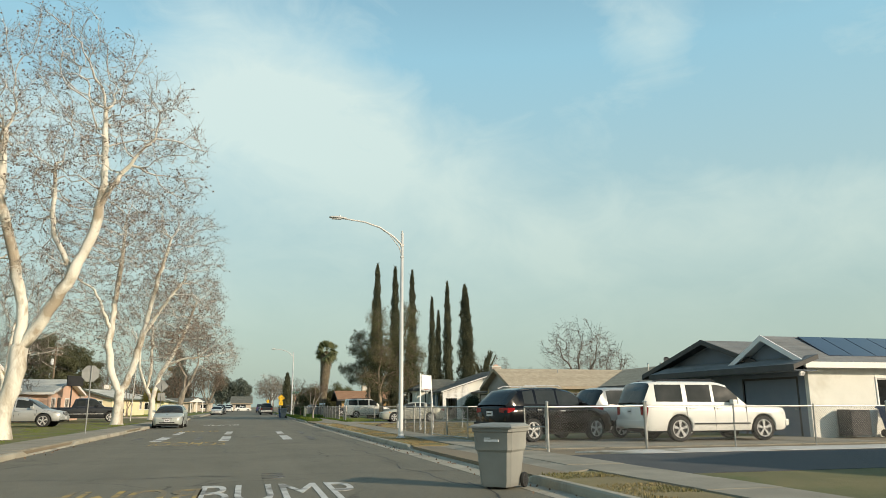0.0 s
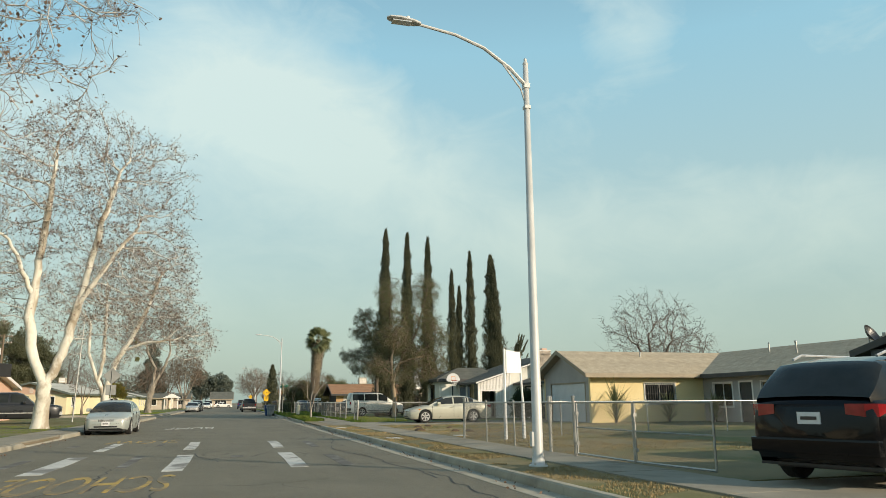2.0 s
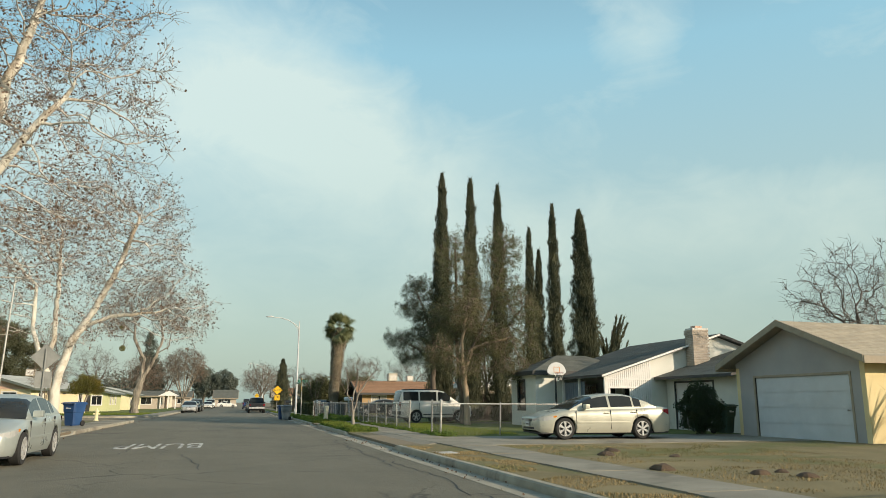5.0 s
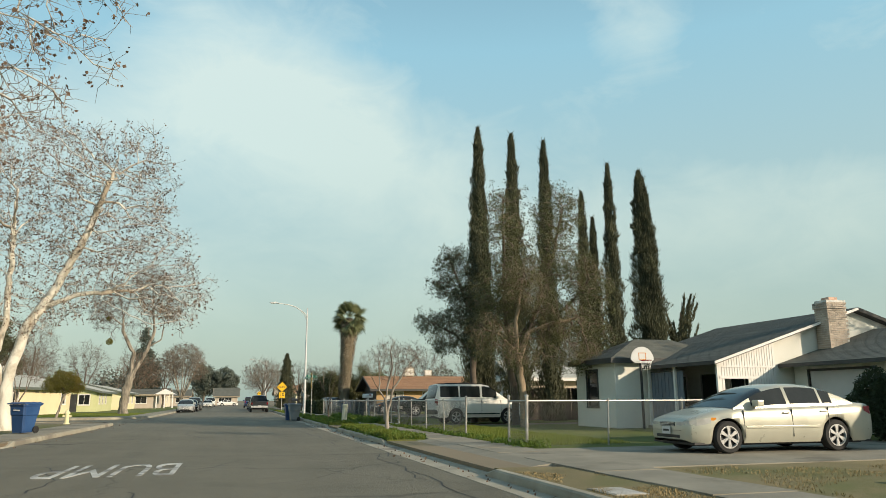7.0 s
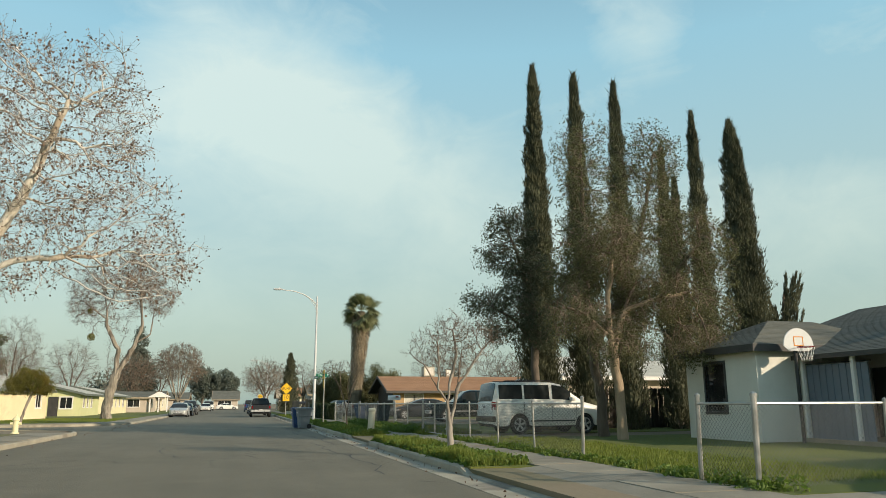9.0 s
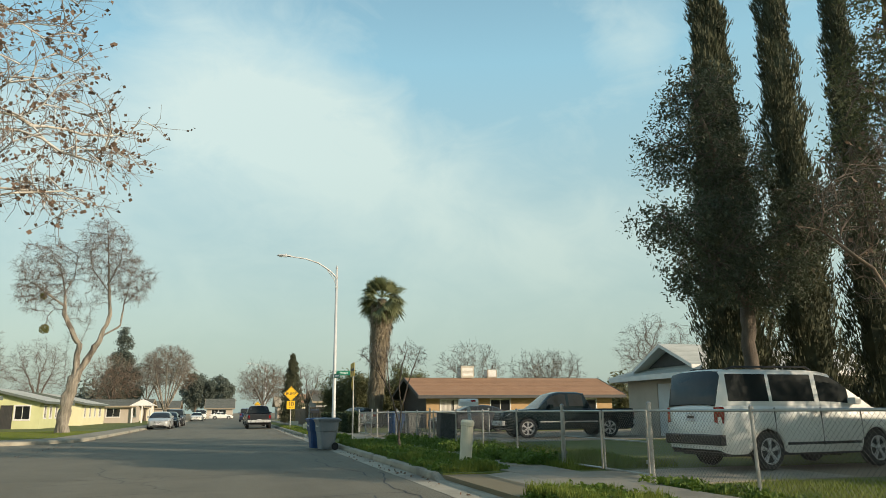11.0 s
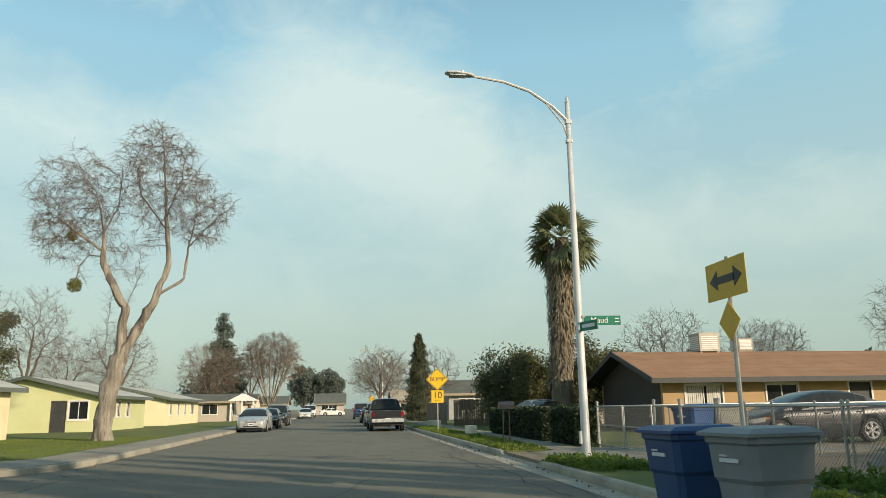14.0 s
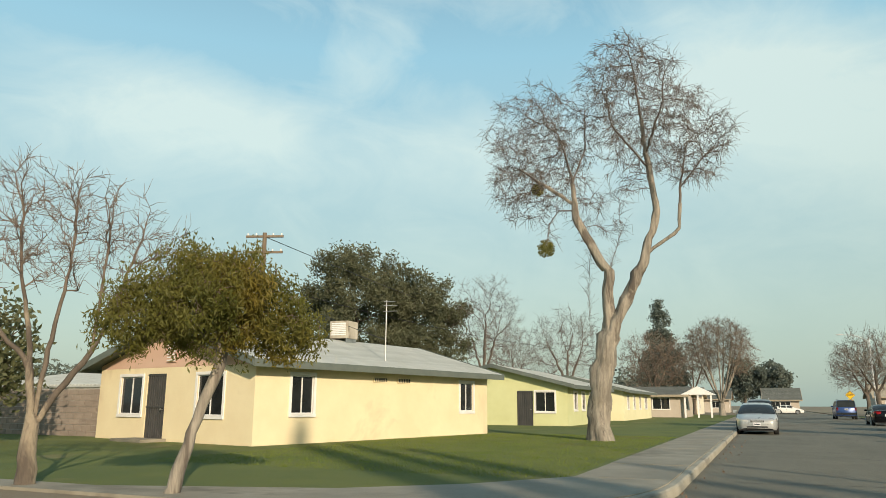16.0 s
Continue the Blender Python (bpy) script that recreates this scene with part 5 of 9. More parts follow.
# ---- road markings ----
def road_text(words, x, y, width, length, turn, material, label):
    ob = text_mesh(words, 1.0, material, None, Matrix(), "road_marking", 0.003)
    xs = [v.co.x for v in ob.data.vertices]
    ys = [v.co.y for v in ob.data.vertices]
    ob.data.transform(pose(x, y, 0.004, 0, 0, turn) @ Matrix.Diagonal((width / (max(xs) - min(xs)), length / (max(ys) - min(ys)), 1, 1)) @ Matrix.Translation((-(max(xs) + min(xs)) / 2, -(max(ys) + min(ys)) / 2, 0)))
    tagged(ob, label, "road marking", kind="structure")


road_text("BUMP", 0.55, 11.85, 2.35, 2.3, 0, PAINT_W, "worn white word painted on asphalt")
road_text("BUMP", -1.65, 55.4, 2.35, 2.6, 180, PAINT_W, "white word painted on asphalt for oncoming traffic")
road_text("BUMP", -1.7, 11.9, 2.2, 1.5, 180, PAINT_Y, "worn yellow marks painted on asphalt")
road_text("SCHOOL", -2.0, 27.9, 2.7, 2.6, 180, PAINT_Y, "faded yellow word painted on asphalt")
road_text("SLOW", -2.46, 41.75, 2.2, 2.1, 180, PAINT_Y, "faded yellow word painted on asphalt beside a crossing")
road_text("3", 0.55, 14.6, 0.42, 1.2, 0, PAINT_WORN, "nearly worn-off white numeral painted on asphalt")
xw = thing("crossing_marks", "worn white crossing bars painted on asphalt", "road marking", kind="structure")
full = ((1.50, 1.83, 36.85, 40.75), (1.46, 1.84, 30.0, 34.6), (-0.96, -0.63, 36.8, 41.0), (-0.98, -0.58, 29.9, 34.6), (-3.28, -2.98, 36.8, 40.85), (-3.45, -3.02, 29.9, 34.6))
worn = ((2.58, 2.84, 36.7, 40.2), (2.5, 2.78, 30.0, 33.5), (-1.95, -1.72, 31.0, 34.5), (-1.86, -1.68, 38.9, 40.5), (-4.3, -4.05, 31.5, 34.0), (0.36, 0.5, 39.5, 40.0), (0.3, 0.6, 33.2, 34.0), (-4.35, -4.1, 38.9, 40.2))
for x0, x1, y0, y1 in full + worn:
    bm = slab(bmesh.new(), [(x0, y0), (x1 - 0.02, y0 + 0.05), (x1 + 0.015, (y0 + y1) / 2), (x1, y1), ((x0 + x1) / 2, y1 - 0.09), (x0 + 0.02, y1 - 0.03), (x0 + 0.03, (y0 + y1) / 2)], -0.02, 0.004)
    part("bar", bm, PAINT_W if (x0, x1, y0, y1) in full else PAINT_WORN, xw)

# ---- fences ----
def chain_fence(points, posts, label, height=1.12, z=LAND, mesh=0.075, lean=0.0, rail=True):
    """A chain-link fence along straight runs, with round posts, a top rail and crossed wires."""
    k = thing("chain_link_fence", label, "fence", pose(0, 0, z))
    for a, b in zip(points, points[1:]):
        a, b = Vector((*a, 0)), Vector((*b, 0))
        way, ln = (b - a).normalized(), (b - a).length
        n = max(1, round(ln / posts))
        for i in range(n + 1):
            p = a + way * ln * i / n
            r = 0.035 if i in (0, n) else 0.024
            h = height + (0.08 if i in (0, n) else 0.0)
            post = part("post", lathe(bmesh.new(), ((r, -0.05), (r, h), (r * 1.25, h), (r * 1.25, h + 0.03), (0.0, h + 0.06)), 8, pose(p.x, p.y, 0, random.uniform(-1.5, 1.5) + lean, random.uniform(-1.5, 1.5), 0)), GALV, k)
        if rail:
            part("rail", tube(bmesh.new(), [a + Vector((0, 0, height - 0.02)), b + Vector((0, 0, height - 0.02 + random.uniform(-0.02, 0.02)))], 0.02, 7), GALV, k)
        verts, faces = [], []
        side = Vector((-way.y, way.x, 0))
        m = int((ln + height) / mesh)
        for sgn in (1, -1):
            for i in range(m):
                u0 = i * mesh - (height if sgn > 0 else 0.0)
                u1 = u0 + sgn * height if sgn > 0 else u0 - height
                z0, z1 = 0.02, height - 0.03
                ua, ub = u0, (u0 + (z1 - z0)) if sgn > 0 else (u0 - (z1 - z0))
                # clip to the run
                def at(u):
                    return z0 + (u - ua) / (ub - ua) * (z1 - z0)
                lo, hi = max(0.0, min(ua, ub)), min(ln, max(ua, ub))
                if hi - lo < 0.02:
                    continue
                p, q = a + way * lo + Vector((0, 0, at(lo))), a + way * hi + Vector((0, 0, at(hi)))
                d = (q - p).normalized()
                w = d.cross(side) * 0.0015
                o = side * 0.0015
                s = len(verts)
                verts += [p - w - o, p + w - o, p + o * 1.5, q - w - o, q + w - o, q + o * 1.5]
                faces += [(s, s + 1, s + 4, s + 3), (s + 1, s + 2, s + 5, s + 4), (s + 2, s, s + 3, s + 5)]
        ob = tagged(new("wire_mesh", raw_mesh("wire_mesh", [tuple(v) for v in verts], faces, WIRE)), kind="stuff")
        ob.parent = k
    return k


def chain_gate(a, b, label, height=1.1):
    k = thing("chain_link_gate", label, "gate", pose(0, 0, LAND))
    a, b = Vector((*a, 0)), Vector((*b, 0))
    up = Vector((0, 0, 1))
    part("gate_frame", tube(tube(tube(tube(tube(bmesh.new(), [a + up * 0.08, a + up * height], 0.02, 7), [b + up * 0.08, b + up * height], 0.02, 7), [a + up * 0.08, b + up * 0.08], 0.02, 7), [a + up * height, b + up * height], 0.02, 7), [a + up * 0.6, b + up * 0.6], 0.014, 6), GALV, k)
    way, ln = (b - a).normalized(), (b - a).length
    verts, faces = [], []
    side = Vector((-way.y, way.x, 0))
    for sgn in (1, -1):
        for i in range(int((ln + height) / 0.075)):
            u0 = i * 0.075 - (height if sgn > 0 else 0)
            ua, ub = u0, u0 + sgn * height
            if sgn < 0:
                ua, ub = i * 0.075, i * 0.075 - height
            lo, hi = max(0.0, min(ua, ub)), min(ln, max(ua, ub))
            if hi - lo < 0.02:
                continue
            f = lambda u: 0.08 + (u - ua) / (ub - ua) * (height - 0.1)
            p, q = a + way * lo + up * f(lo), a + way * hi + up * f(hi)
            d = (q - p).normalized()
            w, o = d.cross(side) * 0.0015, side * 0.0015
            s = len(verts)
            verts += [p - w - o, p + w - o, p + o * 1.5, q - w - o, q + w - o, q + o * 1.5]
            faces += [(s, s + 1, s + 4, s + 3), (s + 1, s + 2, s + 5, s + 4), (s + 2, s, s + 3, s + 5)]
    ob = tagged(new("wire_mesh", raw_mesh("wire_mesh", [tuple(v) for v in verts], faces, WIRE)), kind="stuff")
    ob.parent = k
    part("hinge", boxes((a.x - 0.035, a.x + 0.035, a.y - 0.035, a.y + 0.035, 0.25, 0.31), (a.x - 0.035, a.x + 0.035, a.y - 0.035, a.y + 0.035, 0.85, 0.91)), GALV, k)
    return k


chain_fence([(7.4, 17.7), (10.4, 18.1), (19.2, 18.9)], 3.0, "chain-link fence along a gravel edge beside parked cars")
chain_gate((7.4, 17.8), (7.25, 18.9), "short chain-link panel at a driveway")
chain_fence([(7.15, 30.05), (7.4, 37.15)], 2.4, "chain-link fence beside the pavement")
chain_fence([(7.12, 28.75), (7.15, 30.05)], 1.3, "narrow chain-link panel beside a driveway gate")
chain_fence([(7.4, 37.15), (25.0, 39.0)], 3.6, "chain-link fence across a dry lawn")
chain_gate((7.12, 28.65), (7.1, 26.4), "chain-link driveway gate with a mid bar")
chain_gate((7.1, 26.35), (7.3, 24.4), "open chain-link driveway gate beside a dark car")
chain_fence([(7.35, 57.0), (14.0, 57.2)], 2.6, "chain-link fence beside a concrete driveway")
chain_fence([(7.35, 57.0), (7.38, 58.3)], 1.3, "short chain-link panel by a garden gap")
chain_fence([(7.5, 62.4), (7.6, 72.7)], 2.6, "chain-link fence along a green lawn")
chain_gate((7.6, 72.8), (7.6, 74.3), "closed chain-link gate leaf")
chain_gate((7.6, 76.0), (7.6, 74.4), "closed chain-link gate leaf")
chain_fence([(7.6, 76.1), (7.55, 96.2)], 2.5, "chain-link fence along long green grass")
chain_fence([(7.55, 101.3), (14.0, 101.6)], 2.4, "chain-link fence beside the hedge")
chain_gate((7.5, 97.6), (7.55, 99.4), "chain-link driveway gate behind the lamp")
chain_gate((7.5, 101.2), (7.55, 99.5), "chain-link driveway gate behind the lamp")
chain_fence([(7.55, 96.2), (7.5, 97.5)], 1.3, "short chain-link panel behind the lamp")
chain_fence([(8.5, 90.2), (8.5, 96.5), (13.2, 96.6)], 2.4, "chain-link fence round a yard with carts")


def board_fence(a, b, h, material, label, gap=0.012, width=0.14):
    k = thing("board_fence", label, "fence", pose(0, 0, LAND - 0.02))
    m = wall_frame(a, b)
    ln = (Vector(b) - Vector(a)).length
    n = int(ln / width)
    w = ln / n
    variants = []
    for v in range(6):
        me = mesh_of("board", hull(bmesh.new(), [(0, 0, 0), (w - gap, 0, 0), (w - gap, 0.02, 0), (0, 0.02, 0)], [(0, 0, h + random.uniform(-0.05, 0.03)), (w - gap, 0, h + random.uniform(-0.05, 0.03)), (w - gap, 0.02, h), (0, 0.02, h)]), material)
        variants.append(me)
    for i in range(n):
        ob = new("board", variants[i * 5 % 6])
        ob.parent = k
        ob.matrix_local = m @ pose(i * w, random.uniform(-0.006, 0.006), random.uniform(-0.02, 0.0), 0, random.uniform(-0.6, 0.6), 0)
    for z in (0.3, h - 0.3):
        part("rail", box(bmesh.new(), 0, ln, 0.03, 0.07, z, z + 0.09, m=m), material, k)
    return k


board_fence((15.2, 78.2), (27.0, 78.6), 1.75, WOOD_DARK, "dark weathered board fence behind the trees")
board_fence((7.4, 141.0), (7.4, 130.0), 1.5, WOOD, "weathered grey board fence beside the verge")
board_fence((7.6, 128.0), (12.5, 128.0), 1.6, WOOD, "weathered board fence beside a yard")

k = thing("block_wall", "brown concrete block wall beside the peach bungalow", "wall", pose(0, 0, 0.1))
part("footing", box(bmesh.new(), -44.0, -25.2, 108.92, 109.08, 0.0, 1.66), MORTAR, k)
blocks = [mesh_of("block", box(bmesh.new(), 0, 0.395, 0, 0.2, 0, 0.195, bevel=0.006), BLOCK) for _ in range(3)]
for r in range(8):
    for i in range(36):
        x = -25.65 - i * 0.405 - (0.2 if r % 2 else 0.0)
        ob = new("block", blocks[(i + r) % 3])
        ob.parent = k
        ob.matrix_local = pose(x, 108.9 + random.uniform(-0.003, 0.003), 0.01 + r * 0.205)

# ---- vehicles ----
def wheel(parent, x, y, r, w, out, rim, spokes=6):
    """A tyre with a rim; out is +1 or -1, the side that faces outward."""
    m = pose(x, y, r)
    t = part("wheel", lathe(bmesh.new(), ((r * 0.66, -w / 2), (r * 0.93, -w / 2), (r, -w * 0.36), (r, w * 0.36), (r * 0.93, w / 2), (r * 0.66, w / 2), (r * 0.64, -w / 2 + 0.01)), 28, m, "Y", caps=False), RUBBER, parent, smooth=False)
    f = out * w / 2
    bm = bmesh.new()
    lathe(bm, ((r * 0.70, f * 0.98), (r * 0.70, f * 1.04), (r * 0.64, f * 1.04), (r * 0.62, f * 0.5)), 24, m, "Y", caps=False)
    lathe(bm, ((r * 0.17, f * 0.6), (r * 0.17, f * 1.0), (r * 0.12, f * 1.06), (0.001, f * 1.06)), 12, m, "Y")
    for i in range(spokes):
        a = 360 * i / spokes
        q = m @ pose(0, 0, 0, 0, a, 0)
        y0, y1 = sorted((f * 0.72, f * 0.98))
        hull(bm, [q @ Vector(p) for p in ((-r * 0.06, y0, r * 0.12), (r * 0.06, y0, r * 0.12), (r * 0.06, y1, r * 0.12), (-r * 0.06, y1, r * 0.12))], [q @ Vector(p) for p in ((-r * 0.13, y0, r * 0.66), (r * 0.13, y0, r * 0.66), (r * 0.13, y1, r * 0.66), (-r * 0.13, y1, r * 0.66))])
    part("rim", bm, rim, t, "bright alloy rim")
    part("hub_back", lathe(bmesh.new(), ((r * 0.63, f * 0.3), (r * 0.63, f * 0.45), (0.001, f * 0.45)), 20, m, "Y"), BLACK, t)
    return t


def vehicle(label, category, m, paint, s, group=""):
    """s: L, W, fa, ra (axles from the nose), r, bottom, belt [(x, z)], roof [(x, z)], ws, wt, rt, rb (glass base and top, front and rear), windows [(x0, x1)], rw (roof half-width share)."""
    k = thing(s.get("name", "car"), label, category, m, group)
    L, W = s["L"], s["W"]
    hw0 = W / 2
    bx, bz = zip(*s["belt"])
    rx, rz = zip(*s["roof"])
    px, pw = zip(*s.get("plan", [(0, 0.70), (0.12, 0.84), (0.35, 0.94), (0.8, 1.0), (L - 0.7, 1.0), (L - 0.25, 0.96), (L - 0.06, 0.90), (L, 0.84)]))
    R = s["r"] * 1.17
    bot = s["bottom"]
    xs = sorted(set(np.round(np.concatenate([np.linspace(0, L, 44), np.linspace(s["fa"] - R, s["fa"] + R, 17), np.linspace(s["ra"] - R, s["ra"] + R, 17), [0.04, 0.1, L - 0.04, L - 0.1]]), 4)))
    bm = bmesh.new()
    rings = []
    drop = (0.06, 0.015, 0.0, 0.0, 0.008, 0.03, 0.085)
    frac = (0.0, 0.14, 0.34, 0.55, 0.74, 0.90, 1.0)
    for x in xs:
        hw = hw0 * np.interp(x, px, pw)
        top = np.interp(x, bx, bz)
        end = min(x, L - x)
        low = bot + max(0, 0.16 - end) * 0.5
        arch = low
        for ax in (s["fa"], s["ra"]):
            if abs(x - ax) < R:
                arch = max(arch, s["r"] + math.sqrt(max(0, R * R - (x - ax) ** 2)))
        ring = []
        for d, f in zip(drop, frac):
            z = max(low + (top - low) * f, min(arch + 0.001 * f, top - 0.02))
            ring.append((hw - d, z))
        ring += [(hw * 0.55, top + 0.022), (0.0, top + 0.03)]
        rings.append([bm.verts.new((L / 2 - x, y, z)) for y, z in ring] + [bm.verts.new((L / 2 - x, -y, z)) for y, z in ring[-2::-1]])
    n = len(rings[0])
    for a, b in zip(rings, rings[1:]):
        for j in range(n - 1):
            bm.faces.new((a[j], b[j], b[j + 1], a[j + 1]))
    bm.faces.new(rings[0]), bm.faces.new(rings[-1][::-1])
    bmesh.ops.remove_doubles(bm, verts=bm.verts, dist=0.0005)
    body = part("body", bm, paint, k, smooth=True)
    part("underbody", boxes((-L / 2 + 0.25, L / 2 - 0.25, -hw0 + 0.28, hw0 - 0.28, bot - 0.05, min(bz[0], bz[-1]) - 0.12), (-L / 2 + 0.12, L / 2 - 0.12, -hw0 + 0.12, hw0 - 0.12, bot - 0.02, bot + 0.02)), BLACK, k)
    for ax in (s["fa"], s["ra"]):
        part("wheel_well", box(bmesh.new(), L / 2 - ax - R, L / 2 - ax + R, -hw0 + 0.25, hw0 - 0.25, bot, s["r"] + R - 0.01), BLACK, k)
    # greenhouse
    groups = {}
    gx = sorted(set(np.round(np.concatenate([np.linspace(s["ws"], s["rb"], 30), [s["wt"], s["rt"]], [v for w in s["windows"] for v in w]]), 4)))
    rows = []
    for x in gx:
        base = np.interp(x, bx, bz) + 0.0
        hw = hw0 * np.interp(x, px, pw) - 0.07
        top = max(base + 0.004, np.interp(x, rx, rz))
        rw = hw0 * s.get("rw", 0.80) * np.interp(x, px, pw) ** 0.5
        t = (top - base) / (max(rz) - bz[len(bz) // 2])
        t = min(1.0, max(0.02, t))
        y_at = lambda q: hw + (rw - hw) * min(1, q * t)
        rows.append([(y_at(0.0), base - 0.02), (y_at(0.10), base + (top - base) * 0.10), (y_at(0.86), base + (top - base) * 0.86), (y_at(1.0) - 0.05, base + (top - base) * 0.97), (y_at(1.0) * 0.6, top + 0.012), (0.0, top + 0.02)])
    for i in range(len(gx) - 1):
        x0, x1 = gx[i], gx[i + 1]
        xm = (x0 + x1) / 2
        for j in range(5):
            if j == 1 and any(a <= xm <= b for a, b in s["windows"]):
                g_ = ("side_window", [n_ for n_, (a, b) in enumerate(s["windows"]) if a <= xm <= b][0])
            elif j >= 2 and xm < s["wt"] and (j >= 3 or xm < s["wt"] - 0.05):
                g_ = ("windscreen", 0)
            elif j >= 2 and xm > s["rt"] and (j >= 3 or xm > s["rt"] + 0.05):
                g_ = ("rear_window", 0)
            else:
                g_ = ("roof", 0)
            for sgn in ((1, -1) if g_[0] == "side_window" else (0,)):
                groups.setdefault((*g_, sgn), []).append((x0, x1, rows[i][j], rows[i][j + 1], rows[i + 1][j + 1], rows[i + 1][j]))
    for (name, _, sgn), quads in groups.items():
        bm = bmesh.new()
        for x0, x1, p, q, r_, t_ in quads:
            for sg in ((1, -1) if sgn == 0 else (sgn,)):
                vs = [bm.verts.new((L / 2 - xx, sg * pt[0], pt[1])) for xx, pt in ((x0, p), (x0, q), (x1, r_), (x1, t_))]
                bm.faces.new(vs)
        bmesh.ops.remove_doubles(bm, verts=bm.verts, dist=0.002)
        part(name, bm, paint if name == "roof" else GLASS, k, smooth=(name != "side_window"))
    for ax in (s["fa"], s["ra"]):
        for sg in (1, -1):
            wheel(k, L / 2 - ax, sg * (hw0 - 0.11), s["r"], s.get("tw", 0.22), sg, s.get("rim", CHROME), s.get("spokes", 6))
    # lamps, plates, handles, mirrors
    def skin(x, z):
        """Half-width of the body at a distance from the nose and a height."""
        top = np.interp(x, bx, bz)
        low = bot + max(0, 0.16 - min(x, L - x)) * 0.5
        return hw0 * np.interp(x, px, pw) - np.interp((z - low) / (top - low), frac, drop)

    def wrap_strip(name, rows, sg, material, label):
        """A lens that follows the body round a corner: rows of x, y, lower and upper height."""
        bm = bmesh.new()
        outer = [(bm.verts.new((L / 2 - x, y, z0)), bm.verts.new((L / 2 - x, y, z1))) for x, y, z0, z1 in rows]
        inner = [(bm.verts.new((L / 2 - x * 0.99 - L * 0.005, y - sg * 0.03, z0 + 0.004)), bm.verts.new((L / 2 - x * 0.99 - L * 0.005, y - sg * 0.03, z1 - 0.004))) for x, y, z0, z1 in rows]
        for i in range(len(rows) - 1):
            bm.faces.new((outer[i][0], outer[i + 1][0], outer[i + 1][1], outer[i][1]))
            bm.faces.new((outer[i][1], outer[i + 1][1], inner[i + 1][1], inner[i][1]))
            bm.faces.new((outer[i][0], inner[i][0], inner[i + 1][0], outer[i + 1][0]))
        return part(name, bm, material, k, label)

    zl = s.get("light", np.interp(0.2, bx, bz) - 0.12)
    hf = hw0 * np.interp(0.08, px, pw)
    hr = hw0 * np.interp(L - 0.05, px, pw)
    for sg in (1, -1):
        if s.get("wrap"):
            wrap_strip("headlight", [(-0.008, sg * 0.36, 0.575, 0.628), (-0.006, sg * 0.52, 0.56, 0.638)] + [(x, sg * (skin(x, (z0 + z1) / 2) + 0.014), z0, z1) for x, z0, z1 in s["wrap"]], sg, CLEAR_LENS, "clear headlight")
            x, z0, z1 = s["wrap"][-1]
            wrap_strip("indicator", [(x + 0.002, sg * (skin(x, z1) + 0.014), z0, z1), (x + 0.12, sg * (skin(x + 0.12, z1) + 0.014), z1 - 0.03, z1)], sg, AMBER_LENS, "amber indicator")
        a = [(L / 2 - 0.015, sg * hf * 0.55, zl - 0.075), (L / 2 - 0.13, sg * (hf + 0.055), zl - 0.06), (L / 2 - 0.33, sg * (hw0 * 0.945 + 0.004), zl + 0.05), (L / 2 - 0.10, sg * hf * 0.55, zl + 0.085)]
        if not s.get("wrap"):
            part("headlight", hull(bmesh.new(), a, [Vector(p) + Vector((-0.06, 0, 0.012)) for p in a]), CLEAR_LENS, k, "clear headlight")
        t0, t1 = s.get("tail", (0.75, 1.05))
        wi = s.get("tail_w", 0.28)
        ye = skin(L, (t0 + t1) / 2)
        wrap_strip("tail_light", [(L + 0.006, sg * (ye - wi), t0 + 0.03, t1), (L + 0.006, sg * ye, t0, t1), (L - 0.08, sg * (skin(L - 0.08, t0) + 0.006), t0, t1), (L - s.get("tail_side", 0.30), sg * (skin(L - s.get("tail_side", 0.30), t0) + 0.006), (t0 + t1) / 2, t1 - 0.01)], sg, RED_LENS, "red tail light")
        mz = np.interp(s["ws"] + 0.35, bx, bz)
        q = box(bmesh.new(), L / 2 - s["ws"] - 0.62, L / 2 - s["ws"] - 0.46, sg * hw0 - 0.06 * (sg > 0) + 0.0 * sg, sg * hw0 + 0.14 if sg > 0 else sg * hw0 + 0.06, mz + 0.02, mz + 0.16, bevel=0.03) if sg > 0 else box(bmesh.new(), L / 2 - s["ws"] - 0.62, L / 2 - s["ws"] - 0.46, -hw0 - 0.14, -hw0 + 0.06, mz + 0.02, mz + 0.16, bevel=0.03)
        part("wing_mirror", q, paint, k)
        for hx in s.get("handles", ()):
            hz = np.interp(hx, bx, bz) - 0.13
            y0, y1 = sorted((sg * (hw0 - 0.02), sg * (hw0 + 0.022)))
            part("door_handle", box(bmesh.new(), L / 2 - hx - 0.09, L / 2 - hx + 0.09, y0, y1, hz - 0.014, hz + 0.014, bevel=0.006), s.get("handle_mat", paint), k)
        for gap in s.get("gaps", ()):
            zt = np.interp(gap, bx, bz) - 0.05
            y0, y1 = sorted((sg * (hw0 - 0.03), sg * (hw0 + 0.0025)))
            part("door_seam", box(bmesh.new(), L / 2 - gap - 0.006, L / 2 - gap + 0.006, y0, y1, bot + 0.12, zt), BLACK, k)
        if s.get("moulding"):
            y0, y1 = sorted((sg * (hw0 - 0.02), sg * (hw0 + 0.012)))
            part("side_moulding", box(bmesh.new(), L / 2 - s["ra"] + R + 0.05, L / 2 - s["fa"] - R - 0.05, y0, y1, s["moulding"], s["moulding"] + 0.05, bevel=0.005), s.get("moulding_mat", paint), k)
